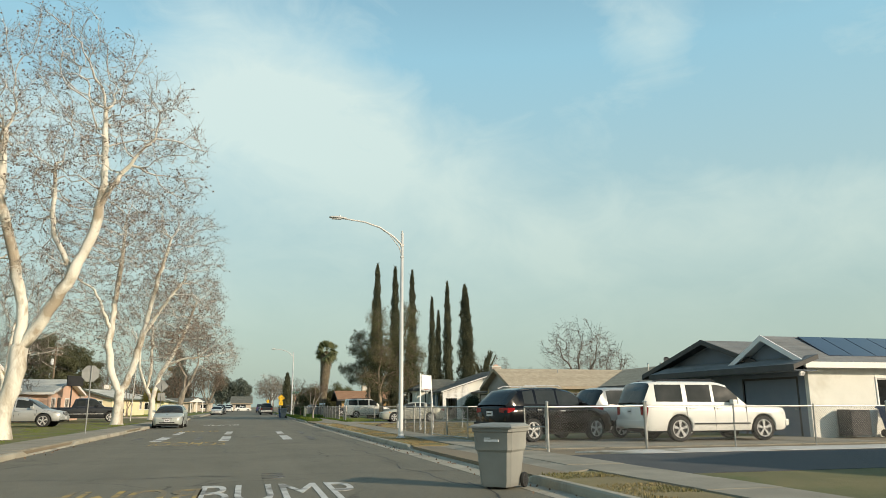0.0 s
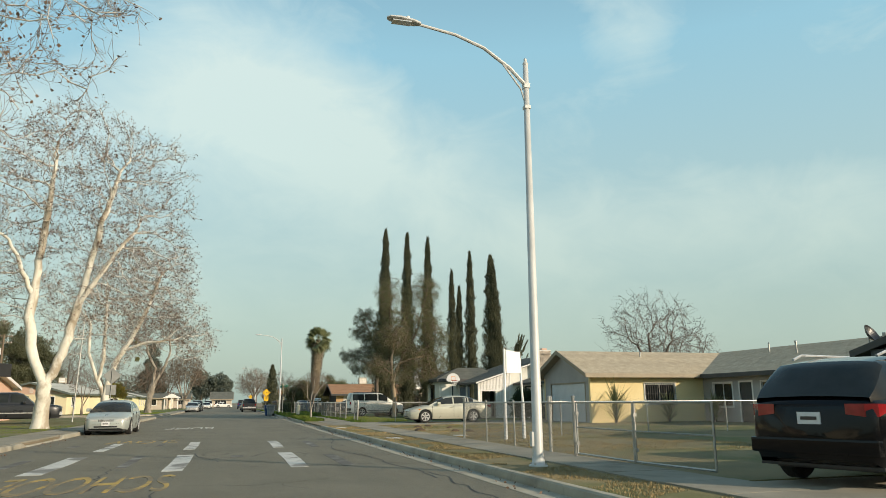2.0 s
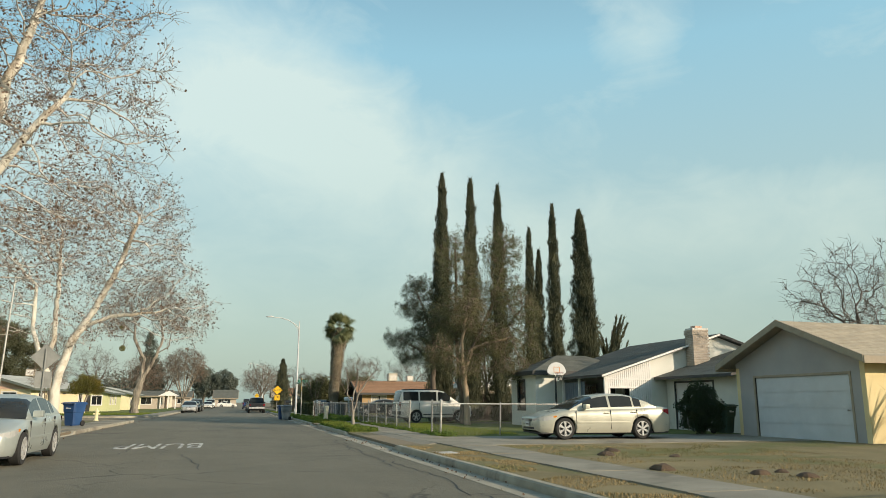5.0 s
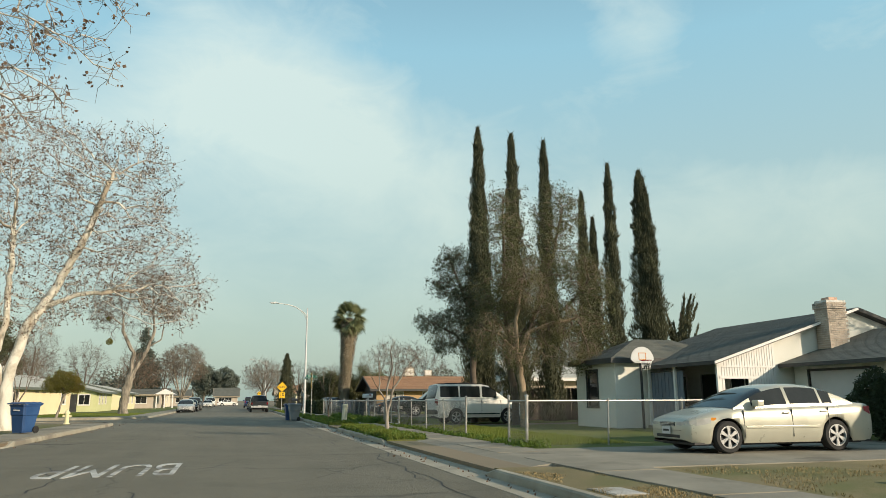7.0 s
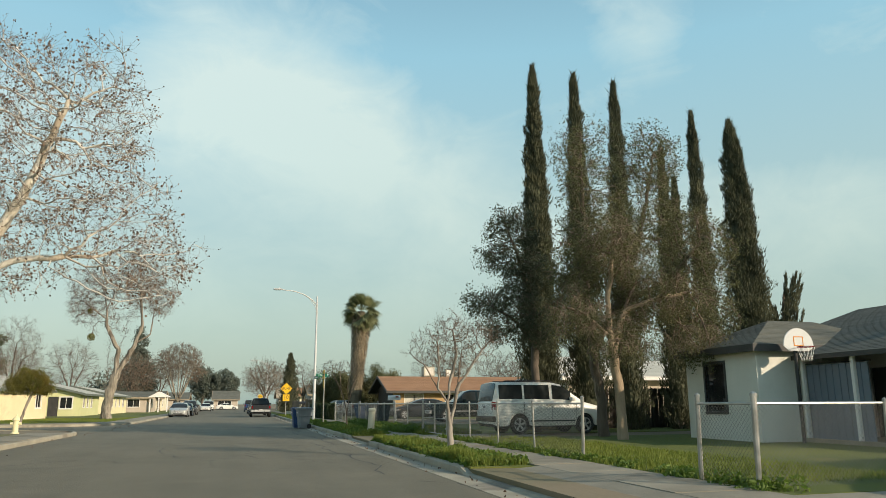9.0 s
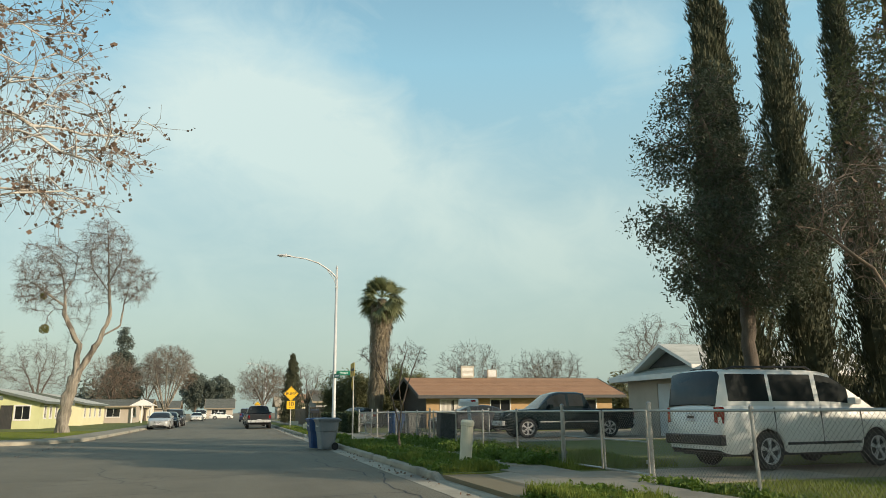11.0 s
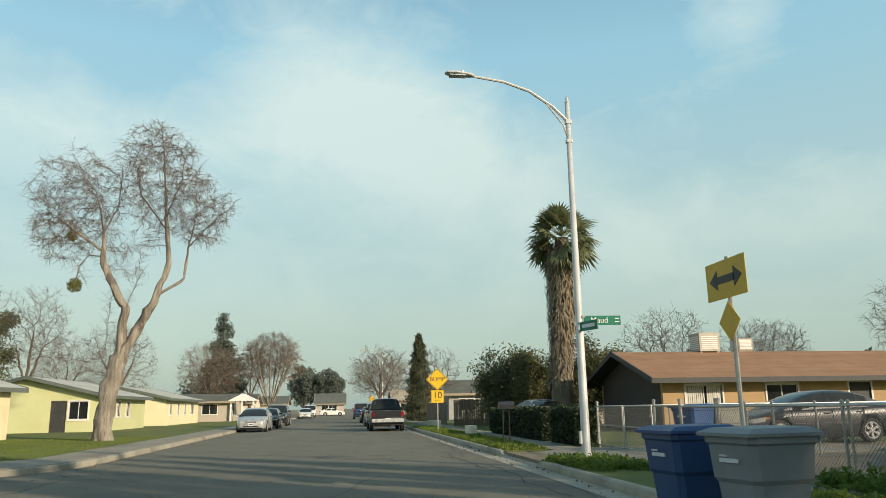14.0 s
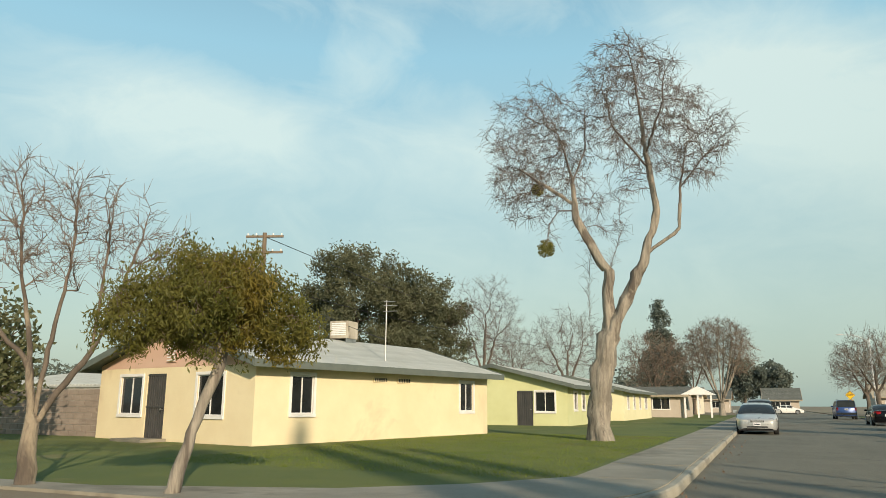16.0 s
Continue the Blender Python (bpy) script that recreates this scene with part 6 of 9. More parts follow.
        if s.get("rack"):
            part("roof_rail", tube(bmesh.new(), [(L / 2 - s["wt"] - 0.2, sg * hw0 * 0.62, max(rz) - 0.01), (L / 2 - s["wt"] - 0.35, sg * hw0 * 0.64, max(rz) + 0.06), (L / 2 - s["rt"] + 0.45, sg * hw0 * 0.64, max(rz) + 0.05), (L / 2 - s["rt"] + 0.2, sg * hw0 * 0.62, max(rz) - 0.02)], 0.02, 6), s["rack"], k)
    zb = s.get("bumper", 0.42)
    bmat = s.get("bumper_mat", paint)
    for sx, hh in () if s.get("wrap") else ((1, hf), (-1, hr)):
        x0, x1 = sorted((sx * (L / 2 - 0.10), sx * (L / 2 + 0.035)))
        part("bumper", box(bmesh.new(), x0, x1, -hh - 0.02, hh + 0.02, zb, zb + 0.20, bevel=0.03), bmat, k)
    g0, g1 = s.get("grille", (0.6, 0.74))
    if s.get("wrap"):
        part("lower_intake", box(bmesh.new(), L / 2 - 0.05, L / 2 + 0.006, -hf * 0.62, hf * 0.62, 0.31, 0.375, bevel=0.01), BLACK, k)
        for sx in (1, -1):
            part("bumper_seam", box(bmesh.new(), *sorted((sx * (L / 2 - 0.02), sx * (L / 2 + 0.003))), -hf * 0.7, hf * 0.7, 0.46, 0.465), BLACK, k)
    gr = part("grille", box(bmesh.new(), L / 2 - 0.06, L / 2 + 0.012, -hf * s.get("grille_w", 0.52), hf * s.get("grille_w", 0.52), g0, g1, bevel=0.012), BLACK, k)
    for i in range(3):
        z = g0 + (g1 - g0) * (i + 0.5) / 3
        part("grille_bar", box(bmesh.new(), L / 2 + 0.005, L / 2 + 0.02, -hf * (s.get("grille_w", 0.52) - 0.03), hf * (s.get("grille_w", 0.52) - 0.03), z - 0.007, z + 0.007), CHROME, gr)
    for sx in (1, -1):
        zp = s.get("plate_f", zb + 0.03) if sx > 0 else s.get("plate_r", 0.8)
        x0, x1 = sorted((sx * (L / 2 + 0.034), sx * (L / 2 + 0.044))) if sx > 0 else (-L / 2 - 0.022, -L / 2 + 0.01)
        p = part("number_plate", box(bmesh.new(), x0, x1, -0.155, 0.155, zp, zp + 0.155), PLATE, k, "white plate")
        xa = x1 + 0.0 if sx > 0 else x0 - 0.003
        part("plate_bar", box(bmesh.new(), xa, xa + 0.003, -0.11, 0.11, zp + 0.055, zp + 0.098), GREY_P, p)
    if s.get("bed"):
        x0, x1 = s["bed"]
        zt = np.interp((x0 + x1) / 2, bx, bz)
        part("cargo_bed", box(bmesh.new(), L / 2 - x1 + 0.08, L / 2 - x0 - 0.02, -hw0 + 0.12, hw0 - 0.12, zt - 0.04, zt + 0.036), BLACK, k)
        gate = part("tailgate", box(bmesh.new(), -L / 2 - 0.014, -L / 2 + 0.04, -hr + 0.13, hr - 0.13, 0.76, zt + 0.02, bevel=0.012), paint, k)
        part("gate_handle", box(bmesh.new(), -L / 2 - 0.024, -L / 2 - 0.01, -0.11, 0.11, zt - 0.10, zt - 0.05), BLACK, gate)
        for sg in (1, -1):
            y0, y1 = sorted((sg * hw0 * 0.60, sg * hw0 * 0.72))
            part("pillar", hull(bmesh.new(), [(L / 2 - s["rb"] - 0.02, y0 + 0.03, zt), (L / 2 - s["rb"] - 0.02, y1 + 0.03 * sg, zt), (L / 2 - s["rb"] + 0.06, y1 + 0.03 * sg, zt), (L / 2 - s["rb"] + 0.06, y0, zt)], [(L / 2 - s["rt"] - 0.05, y0 - 0.05 * sg, max(rz) - 0.05), (L / 2 - s["rt"] - 0.05, y1 - 0.06 * sg, max(rz) - 0.07), (L / 2 - s["rt"] + 0.05, y1 - 0.06 * sg, max(rz) - 0.07), (L / 2 - s["rt"] + 0.05, y0 - 0.05 * sg, max(rz) - 0.05)]), paint, k)
    return k


SALOON = dict(name="saloon_car", plan=[(0, 0.66), (0.03, 0.74), (0.1, 0.82), (0.2, 0.88), (0.4, 0.94), (0.7, 0.98), (0.95, 1.0), (3.8, 1.0), (4.3, 0.96), (4.55, 0.91), (4.68, 0.85), (4.72, 0.76)], wrap=((0.02, 0.555, 0.645), (0.08, 0.555, 0.668), (0.2, 0.565, 0.69), (0.36, 0.59, 0.71), (0.5, 0.62, 0.73)), L=4.72, W=1.80, fa=0.88, ra=3.60, r=0.33, bottom=0.20, belt=[(0, 0.60), (0.04, 0.655), (0.12, 0.69), (0.35, 0.755), (0.75, 0.85), (1.17, 0.92), (2.32, 0.945), (3.4, 0.975), (4.1, 1.0), (4.5, 1.0), (4.66, 0.97), (4.72, 0.90)], roof=[(1.07, 0.92), (1.35, 1.07), (1.62, 1.20), (1.9, 1.31), (2.15, 1.375), (2.45, 1.415), (2.9, 1.42), (3.2, 1.395), (3.5, 1.325), (3.85, 1.19), (4.17, 1.02)],
              ws=1.07, wt=1.97, rt=3.30, rb=4.17, windows=[(1.54, 2.44), (2.52, 3.30), (3.36, 3.62)], rw=0.68, light=0.66, tail=(0.76, 0.94), tail_w=0.26, handles=(2.34, 3.30), gaps=(1.27, 2.48, 3.42), moulding=0.50, grille=(0.545, 0.635), bumper=0.36, plate_f=0.385, plate_r=0.62, spokes=6, grille_w=0.40)
SUV = dict(name="suv", L=4.68, W=1.88, fa=0.96, ra=3.66, r=0.365, bottom=0.27, belt=[(0, 0.75), (0.1, 0.86), (0.35, 0.93), (1.1, 1.06), (2.4, 1.08), (4.0, 1.14), (4.6, 1.12), (4.68, 1.0)], roof=[(1.05, 1.06), (1.85, 1.60), (2.4, 1.70), (3.6, 1.68), (4.15, 1.60), (4.62, 1.14)],
           ws=1.05, wt=1.95, rt=4.12, rb=4.62, windows=[(1.62, 2.52), (2.6, 3.42), (3.52, 3.95)], rw=0.72, light=0.82, tail=(0.90, 1.06), tail_w=0.24, handles=(2.42, 3.4), gaps=(1.35, 2.56, 3.48), grille=(0.72, 0.86), bumper=0.42, plate_r=0.80, spokes=5, rack=CHROME, handle_mat=CHROME)
BIG_SUV = dict(name="suv", plan=[(0, 0.84), (0.05, 0.91), (0.2, 0.96), (0.6, 1.0), (4.6, 1.0), (5.0, 0.97), (5.1, 0.93), (5.15, 0.90)], L=5.15, W=2.0, fa=0.95, ra=3.97, r=0.39, bottom=0.33, belt=[(0, 0.92), (0.06, 1.0), (0.25, 1.05), (1.5, 1.12), (2.6, 1.14), (5.0, 1.16), (5.15, 1.10)], roof=[(1.5, 1.12), (2.12, 1.76), (2.45, 1.86), (4.7, 1.86), (4.9, 1.80), (5.14, 1.16)],
               ws=1.5, wt=2.18, rt=4.86, rb=5.13, windows=[(1.78, 2.65), (2.75, 3.62), (3.78, 4.72)], rw=0.80, light=0.90, tail=(0.80, 1.12), tail_w=0.2, tail_side=0.12, handles=(2.52, 3.5), gaps=(1.55, 2.7, 3.7), grille=(0.72, 0.95), bumper=0.46, plate_r=0.85, spokes=5, rack=BLACK, moulding=0.52, moulding_mat=GREY_P)
MINIVAN = dict(SUV, name="minivan", L=5.0, W=1.98, fa=0.98, ra=4.0, r=0.33, bottom=0.2, belt=[(0, 0.68), (0.1, 0.78), (0.4, 0.86), (1.0, 1.0), (2.4, 1.03), (4.6, 1.08), (4.95, 1.04), (5.0, 0.9)], roof=[(0.95, 1.0), (1.95, 1.62), (2.6, 1.75), (4.3, 1.74), (4.6, 1.66), (4.96, 1.08)], ws=0.95, wt=2.05, rt=4.55, rb=4.96, windows=[(1.6, 2.5), (2.6, 3.6), (3.7, 4.45)], tail=(0.82, 1.12), tail_w=0.26, rack=None)
VAN = dict(name="van", L=4.80, W=1.96, fa=0.92, ra=3.74, r=0.345, bottom=0.30, belt=[(0, 0.80), (0.06, 0.95), (0.25, 1.0), (1.0, 1.16), (2.0, 1.18), (4.72, 1.20), (4.80, 1.14)], roof=[(0.95, 1.16), (1.85, 1.80), (2.2, 1.87), (4.5, 1.87), (4.68, 1.82), (4.79, 1.20)],
           ws=0.95, wt=1.95, rt=4.62, rb=4.79, windows=[(1.5, 2.3), (2.42, 3.5), (3.58, 4.55)], rw=0.82, light=0.86, tail=(0.86, 1.16), tail_w=0.09, tail_side=0.10, handles=(2.2, 2.5), gaps=(1.3, 2.36, 3.54), grille=(0.78, 0.92), bumper=0.46, bumper_mat=GREY_P, plate_r=0.9, spokes=5, moulding=0.45, moulding_mat=GREY_P, rack=BLACK)
PICKUP = dict(name="pickup_truck", L=5.75, W=1.98, fa=1.0, ra=4.55, r=0.39, bottom=0.36, belt=[(0, 0.90), (0.08, 1.02), (0.3, 1.07), (1.5, 1.17), (2.4, 1.19), (3.75, 1.20), (3.82, 1.12), (5.7, 1.12), (5.75, 1.07)], roof=[(1.45, 1.17), (2.15, 1.76), (2.5, 1.84), (3.35, 1.83), (3.55, 1.78), (3.78, 1.22)],
              ws=1.45, wt=2.2, rt=3.52, rb=3.78, windows=[(1.9, 2.72), (2.84, 3.46)], rw=0.70, light=0.95, tail=(0.80, 1.06), tail_w=0.09, tail_side=0.08, handles=(2.6, 3.3), gaps=(1.72, 2.78, 3.62), grille=(0.76, 1.0), bumper=0.5, bumper_mat=CHROME, plate_r=0.58, spokes=6, moulding=0.62, moulding_mat=CHROME, bed=(3.85, 5.7))

GZ = LAND + 0.014
vehicle("glossy black SUV parked on a concrete driveway", "car", pose(9.75, 23.4, GZ, 0, 0, 18), BLACK_P, SUV)
vehicle("white full-size SUV with grey lower sills in a driveway", "car", pose(14.6, 21.8, GZ, 0, 0, -1), WHITE_P, BIG_SUV)
vehicle("silver minivan parked between two larger cars", "car", pose(14.2, 25.2, GZ, 0, 0, 8), SILVER_B, MINIVAN)
vehicle("pale champagne saloon on a concrete driveway", "car", pose(11.93, 54.36, GZ, 0, 0, 179.5), SILVER, SALOON)
vehicle("old white van with dirty grey sills behind a fence", "van", pose(11.7, 74.4, GZ, 0, 0, 3) @ Matrix.Diagonal((0.93, 0.92, 0.98, 1)), WHITE_P, VAN)
vehicle("dark green crew pickup truck behind a fence", "pickup", pose(14.5, 90.9, GZ, 0, 0, 176), GREEN_P, PICKUP)
vehicle("silver saloon parked against the kerb", "car", pose(-4.62, 50.5, 0, 0, 0, -90), SILVER_G, SALOON)
vehicle("silver off-road SUV parked on a lawn", "car", pose(-12.9, 49.7, LAND, 0, 0, -4), SILVER_B, dict(SUV, L=4.7, r=0.39, bottom=0.36))
vehicle("silver saloon parked at the kerb by the bungalows", "car", pose(-4.72, 129.1, 0, 0, 0, -90), SILVER_B, SALOON)
vehicle("black saloon parked at the kerb", "car", pose(-4.65, 136.4, 0, 0, 0, -90), BLACK_P, SALOON)
vehicle("dark grey SUV parked at the kerb", "car", pose(-4.65, 145.0, 0, 0, 0, -90), GREY_P, SUV)
vehicle("dark grey pickup truck parked at the kerb", "pickup", pose(3.15, 126.3, 0, 0, 0, 90), GREY_P, PICKUP)
vehicle("grey SUV parked beyond a pickup", "car", pose(3.2, 137.0, 0, 0, 0, 90), SILVER_B, SUV)
vehicle("dark saloon parked far along the kerb", "car", pose(3.2, 150.0, 0, 0, 0, 90), BLACK_P, SALOON)
vehicle("blue van parked far along the kerb", "van", pose(3.1, 176.0, 0, 0, 0, 90), BLUE_P, VAN)
vehicle("white van parked far along the street", "van", pose(-4.4, 205.0, 0, 0, 0, -90), WHITE_P, VAN)
vehicle("white saloon parked far along the street", "car", pose(-4.4, 190.0, 0, 0, 0, -90), WHITE_P, SALOON)
vehicle("white saloon crossing the far end of the street", "car", pose(-1.0, 222.0, 0, 0, 0, 0), WHITE_P, SALOON)
vehicle("pale car parked behind the hedge", "car", pose(9.9, 116.6, LAND, 0, 0, 100), SILVER_B, SALOON)
vehicle("dark saloon parked in the yard beside carts", "car", pose(13.8, 101.2, LAND + 0.01, 0, 0, 180), GREY_P, SALOON)
vehicle("grey pickup truck in front of the pink bungalow", "pickup", pose(-12.4, 64.5, LAND, 0, 0, 10), GREY_P, PICKUP)

# ---- trees and plants ----
from mathutils import kdtree


def frusta(name, a, b, da, db, ra, rb, sides, material, lump=0.0):
    """Tapered bars from the places a to b, with the ring directions da, db and radii ra, rb."""
    n = len(a)
    ref = np.array([0.31, 0.95, 0.05])

    def ring(c, d, r):
        r = np.asarray(r)
        u = np.cross(d, ref)
        u /= np.linalg.norm(u, axis=1)[:, None] + 1e-9
        v = np.cross(d, u)
        k = np.arange(sides) * 2 * np.pi / sides
        w = np.cos(k)[None, :, None] * u[:, None] + np.sin(k)[None, :, None] * v[:, None]
        q = c[:, None] + r[:, None, None] * w
        if lump:
            if lump > 0.15:
                # deep upright furrows
                q = q + w * (r[:, None] * 0.09 * (np.cos(5 * k[None, :] + 0.9 * c[:, 2:3]) + 0.6 * np.cos(9 * k[None, :] - 1.7 * c[:, 2:3])))[..., None]
            # knots and ridges, the same wherever two bars share a ring
            q = q + w * (r[:, None] * lump * (np.sin(q[..., 0] * 11 + q[..., 2] * 1.7) * np.sin(q[..., 1] * 12 - q[..., 2] * 1.3) + 0.6 * np.sin(q[..., 2] * 4.1 + q[..., 0] * 7)))[..., None]
        return q

    verts = np.concatenate([ring(a, da, ra), ring(b, db, rb)], 1).reshape(-1, 3)
    base = np.arange(n)[:, None] * 2 * sides
    faces = []
    for j in range(sides):
        q = (j + 1) % sides
        faces.append(np.concatenate([base + j, base + q, base + sides + q, base + sides + j], 1))
    me = raw_mesh(name, verts.tolist(), np.concatenate(faces).tolist(), material, sides > 3)
    if sides > 4:
        bm = bmesh.new()
        bm.from_mesh(me)
        bmesh.ops.remove_doubles(bm, verts=bm.verts, dist=0.0006)
        bm.to_mesh(me)
        bm.free()
    return me


def grow(rng, skeleton, blobs, count, step, kill, reach=6.0, rise=0.1, tip=0.008, power=2.3, wander=0.25, rounds=70):
    """A branch network from hand-set limbs that grows into the space of some ellipsoids. Returns places, parents and radii."""
    pos, par = [], []
    for line in skeleton:
        line = [np.array(p, float) for p in line]
        start = -1
        if pos:
            start = int(np.argmin([np.sum((q - line[0]) ** 2) for q in pos]))
        else:
            pos.append(line[0])
            par.append(-1)
            start = 0
        last, prev = start, pos[start]
        for k in range(1, len(line)):
            m = max(1, int(round(np.linalg.norm(line[k] - line[k - 1]) / step)))
            for i in range(1, m + 1):
                p = line[k - 1] + (line[k] - line[k - 1]) * i / m + rng.normal(0, 0.07 * step, 3) * (i < m)
                pos.append(p)
                par.append(last)
                last = len(pos) - 1
    fixed = len(pos)
    vol = np.array([b[3] * b[4] * b[5] for b in blobs])
    pts = []
    for b, n in zip(blobs, np.maximum(8, count * vol / vol.sum()).astype(int)):
        d = rng.normal(0, 1, (n, 3))
        d /= np.linalg.norm(d, axis=1)[:, None]
        r = rng.uniform(0.05, 1.0, n) ** (1 / 2.4)
        pts.append(np.array(b[:3]) + d * r[:, None] * np.array(b[3:6]))
    pts = np.concatenate(pts)
    alive = np.ones(len(pts), bool)
    for it in range(rounds):
        kd = kdtree.KDTree(len(pos))
        for i, p in enumerate(pos):
            kd.insert(p, i)
        kd.balance()
        pull = {}
        for i in np.flatnonzero(alive):
            _, j, dist = kd.find(pts[i])
            if dist < kill:
                alive[i] = False
            elif dist < reach:
                w = (pts[i] - pos[j]) / dist
                pull.setdefault(j, []).append(w)
        if not pull:
            break
        for j, ws in pull.items():
            d = np.mean(ws, 0) + rng.normal(0, wander, 3) + np.array((0, 0, rise))
            d /= np.linalg.norm(d) + 1e-9
            pos.append(pos[j] + d * step)
            par.append(j)
    pos, par = np.array(pos), np.array(par)
    rad = np.zeros(len(pos))
    kids = np.bincount(par[par >= 0], minlength=len(pos))
    acc = np.where(kids == 0, tip ** power, 0.0)
    for i in range(len(pos) - 1, 0, -1):
        rad[i] = acc[i] ** (1 / power)
        acc[par[i]] += acc[i]
    rad[0] = acc[0] ** (1 / power)
    return pos, par, rad, kids


def sub(par, rad):
    main = {}
    for i in range(1, len(par)):
        j = par[i]
        if j not in main or rad[i] > rad[main[j]]:
            main[j] = i
    return main


def build_tree(name, label, seed, base, skeleton, blobs, bark, twig, count=700, step=0.45, kill=0.6, trunk_r=None, tip=0.011, thick=0.05, twigs=3, twig_len=0.55, twig_r=0.006, droop=0.0, seeds=0, seed_mat=None, seed_size=0.05,
               leaves=0, leaf_mat=None, leaf_size=0.1, leaf_spread=0.3, rise=0.1, wander=0.25, flare=1.5, group="", rounds=70, reach=6.0, lump=0.06, leaf_narrow=0.5, leaf_hang=0.0, slim=None):
    rng = np.random.default_rng(seed)
    pos, par, rad, kids = grow(rng, skeleton, blobs, count, step, kill, tip=tip, rise=rise, wander=wander, rounds=rounds, reach=reach)
    if trunk_r:
        rad = np.maximum(tip, rad)
        rad = tip * (rad / tip) ** (math.log(trunk_r / tip) / math.log(rad[0] / tip))
    z = pos[:, 2] - pos[0, 2]
    if slim:
        rad = np.where(rad > 0.02, np.maximum(0.02, rad * (1 - slim[2] * np.clip((z - slim[0]) / (slim[1] - slim[0]), 0, 1))), rad)
    rad = rad * np.where((rad > 0.4 * rad[0]) & (z < 1.0), 1 + (flare - 1) * np.clip(1 - z / 1.0, 0, 1) ** 2, 1)
    d = np.zeros_like(pos)
    d[1:] = pos[1:] - pos[par[1:]]
    d[0] = (0, 0, 1)
    d /= np.linalg.norm(d, axis=1)[:, None] + 1e-9
    main = sub(par, rad)
    k = thing(name, label, "tree", pose(*base), group=group)
    e = np.arange(1, len(pos))
    j = par[e]
    is_main = np.array([main[q] == i for i, q in zip(e, j)])
    ra = np.where(is_main, rad[j], np.minimum(rad[j], rad[e] * 1.3))
    da = np.where(is_main[:, None], d[j], d[e])
    for label_, sel, sides in (("trunk", rad[e] > thick, 22 if lump > 0.15 else 12), ("branch_mass", rad[e] <= thick, 4)):
        if sel.any():
            ob = new(label_, frusta(label_, pos[j[sel]], pos[e[sel]], da[sel], d[e[sel]], ra[sel], rad[e[sel]], sides, bark if label_ == "trunk" else (SYC_BRANCH if bark is BARK_PALE else twig), lump if label_ == "trunk" else 0.0))
            ob.parent = k
            if label_ == "branch_mass":
                tagged(ob, kind="stuff")
    thin = np.flatnonzero((rad < thick * 0.6))
    if twigs and len(thin):
        src = np.repeat(thin, twigs)
        w = d[src] * 0.7 + rng.normal(0, 0.6, (len(src), 3)) + np.array((0, 0, 0.15 - droop))
        w /= np.linalg.norm(w, axis=1)[:, None]
        ln = rng.uniform(0.4, 1.0, len(src)) * twig_len
        a = pos[src] + (pos[np.maximum(par[src], 0)] - pos[src]) * rng.uniform(0, 0.9, len(src))[:, None]
        b = a + w * ln[:, None] * 0.5
        w2 = w + rng.normal(0, 0.5, w.shape) + np.array((0, 0, 0.1 - droop * 1.8))
        w2 /= np.linalg.norm(w2, axis=1)[:, None]
        c = b + w2 * ln[:, None] * 0.6
        A, B, D = np.concatenate([a, b]), np.concatenate([b, c]), np.concatenate([w, w2])
        r0, r1 = np.full(len(a), twig_r), np.full(len(a), twig_r * 0.75)
        ob = tagged(new("twig_mass", frusta("twig_mass", A, B, D, D, np.concatenate([r0, r1]), np.concatenate([r1, r1 * 0.6]), 3, twig)), kind="stuff")
        ob.parent = k
        ends = c
    else:
        ends = pos[thin] if len(thin) else pos[-5:]
    if seeds:
        p = ends[rng.integers(0, len(ends), seeds)] + rng.normal(0, 0.04, (seeds, 3))
        tagged(leaf_part("seed_mass", p, seed_size, seed_mat, k, rng, 1.0), kind="stuff")
    if leaves:
        p = ends[rng.integers(0, len(ends), leaves)] + rng.normal(0, leaf_spread, (leaves, 3))
        leaf_part("foliage", p, leaf_size, leaf_mat, k, rng, leaf_narrow, leaf_hang)
    return k


def leaf_part(name, p, size, material, parent, rng, narrow=0.5, hang=0.0, label=""):
    """Many small bent leaves at the places p."""
    n = len(p)
    a = rng.normal(0, 1, (n, 3))
    a[:, 2] -= hang * 3
    a /= np.linalg.norm(a, axis=1)[:, None]
    u = np.cross(a, rng.normal(0, 1, (n, 3)))
    u /= np.linalg.norm(u, axis=1)[:, None] + 1e-9
    nrm = np.cross(a, u)
    s = size * rng.uniform(0.6, 1.3, n)[:, None]
    verts = np.stack([p - a * s, p + u * s * narrow + nrm * s * 0.15, p + a * s, p - u * s * narrow + nrm * s * 0.15], 1).reshape(-1, 3)
    i = np.arange(n)[:, None] * 4
    faces = np.concatenate([np.concatenate([i, i + 1, i + 2], 1), np.concatenate([i, i + 2, i + 3], 1)])
    ob = new(name, raw_mesh(name, verts.tolist(), faces.tolist(), material))
    ob.parent = parent
    return tagged(ob, label, kind="stuff")


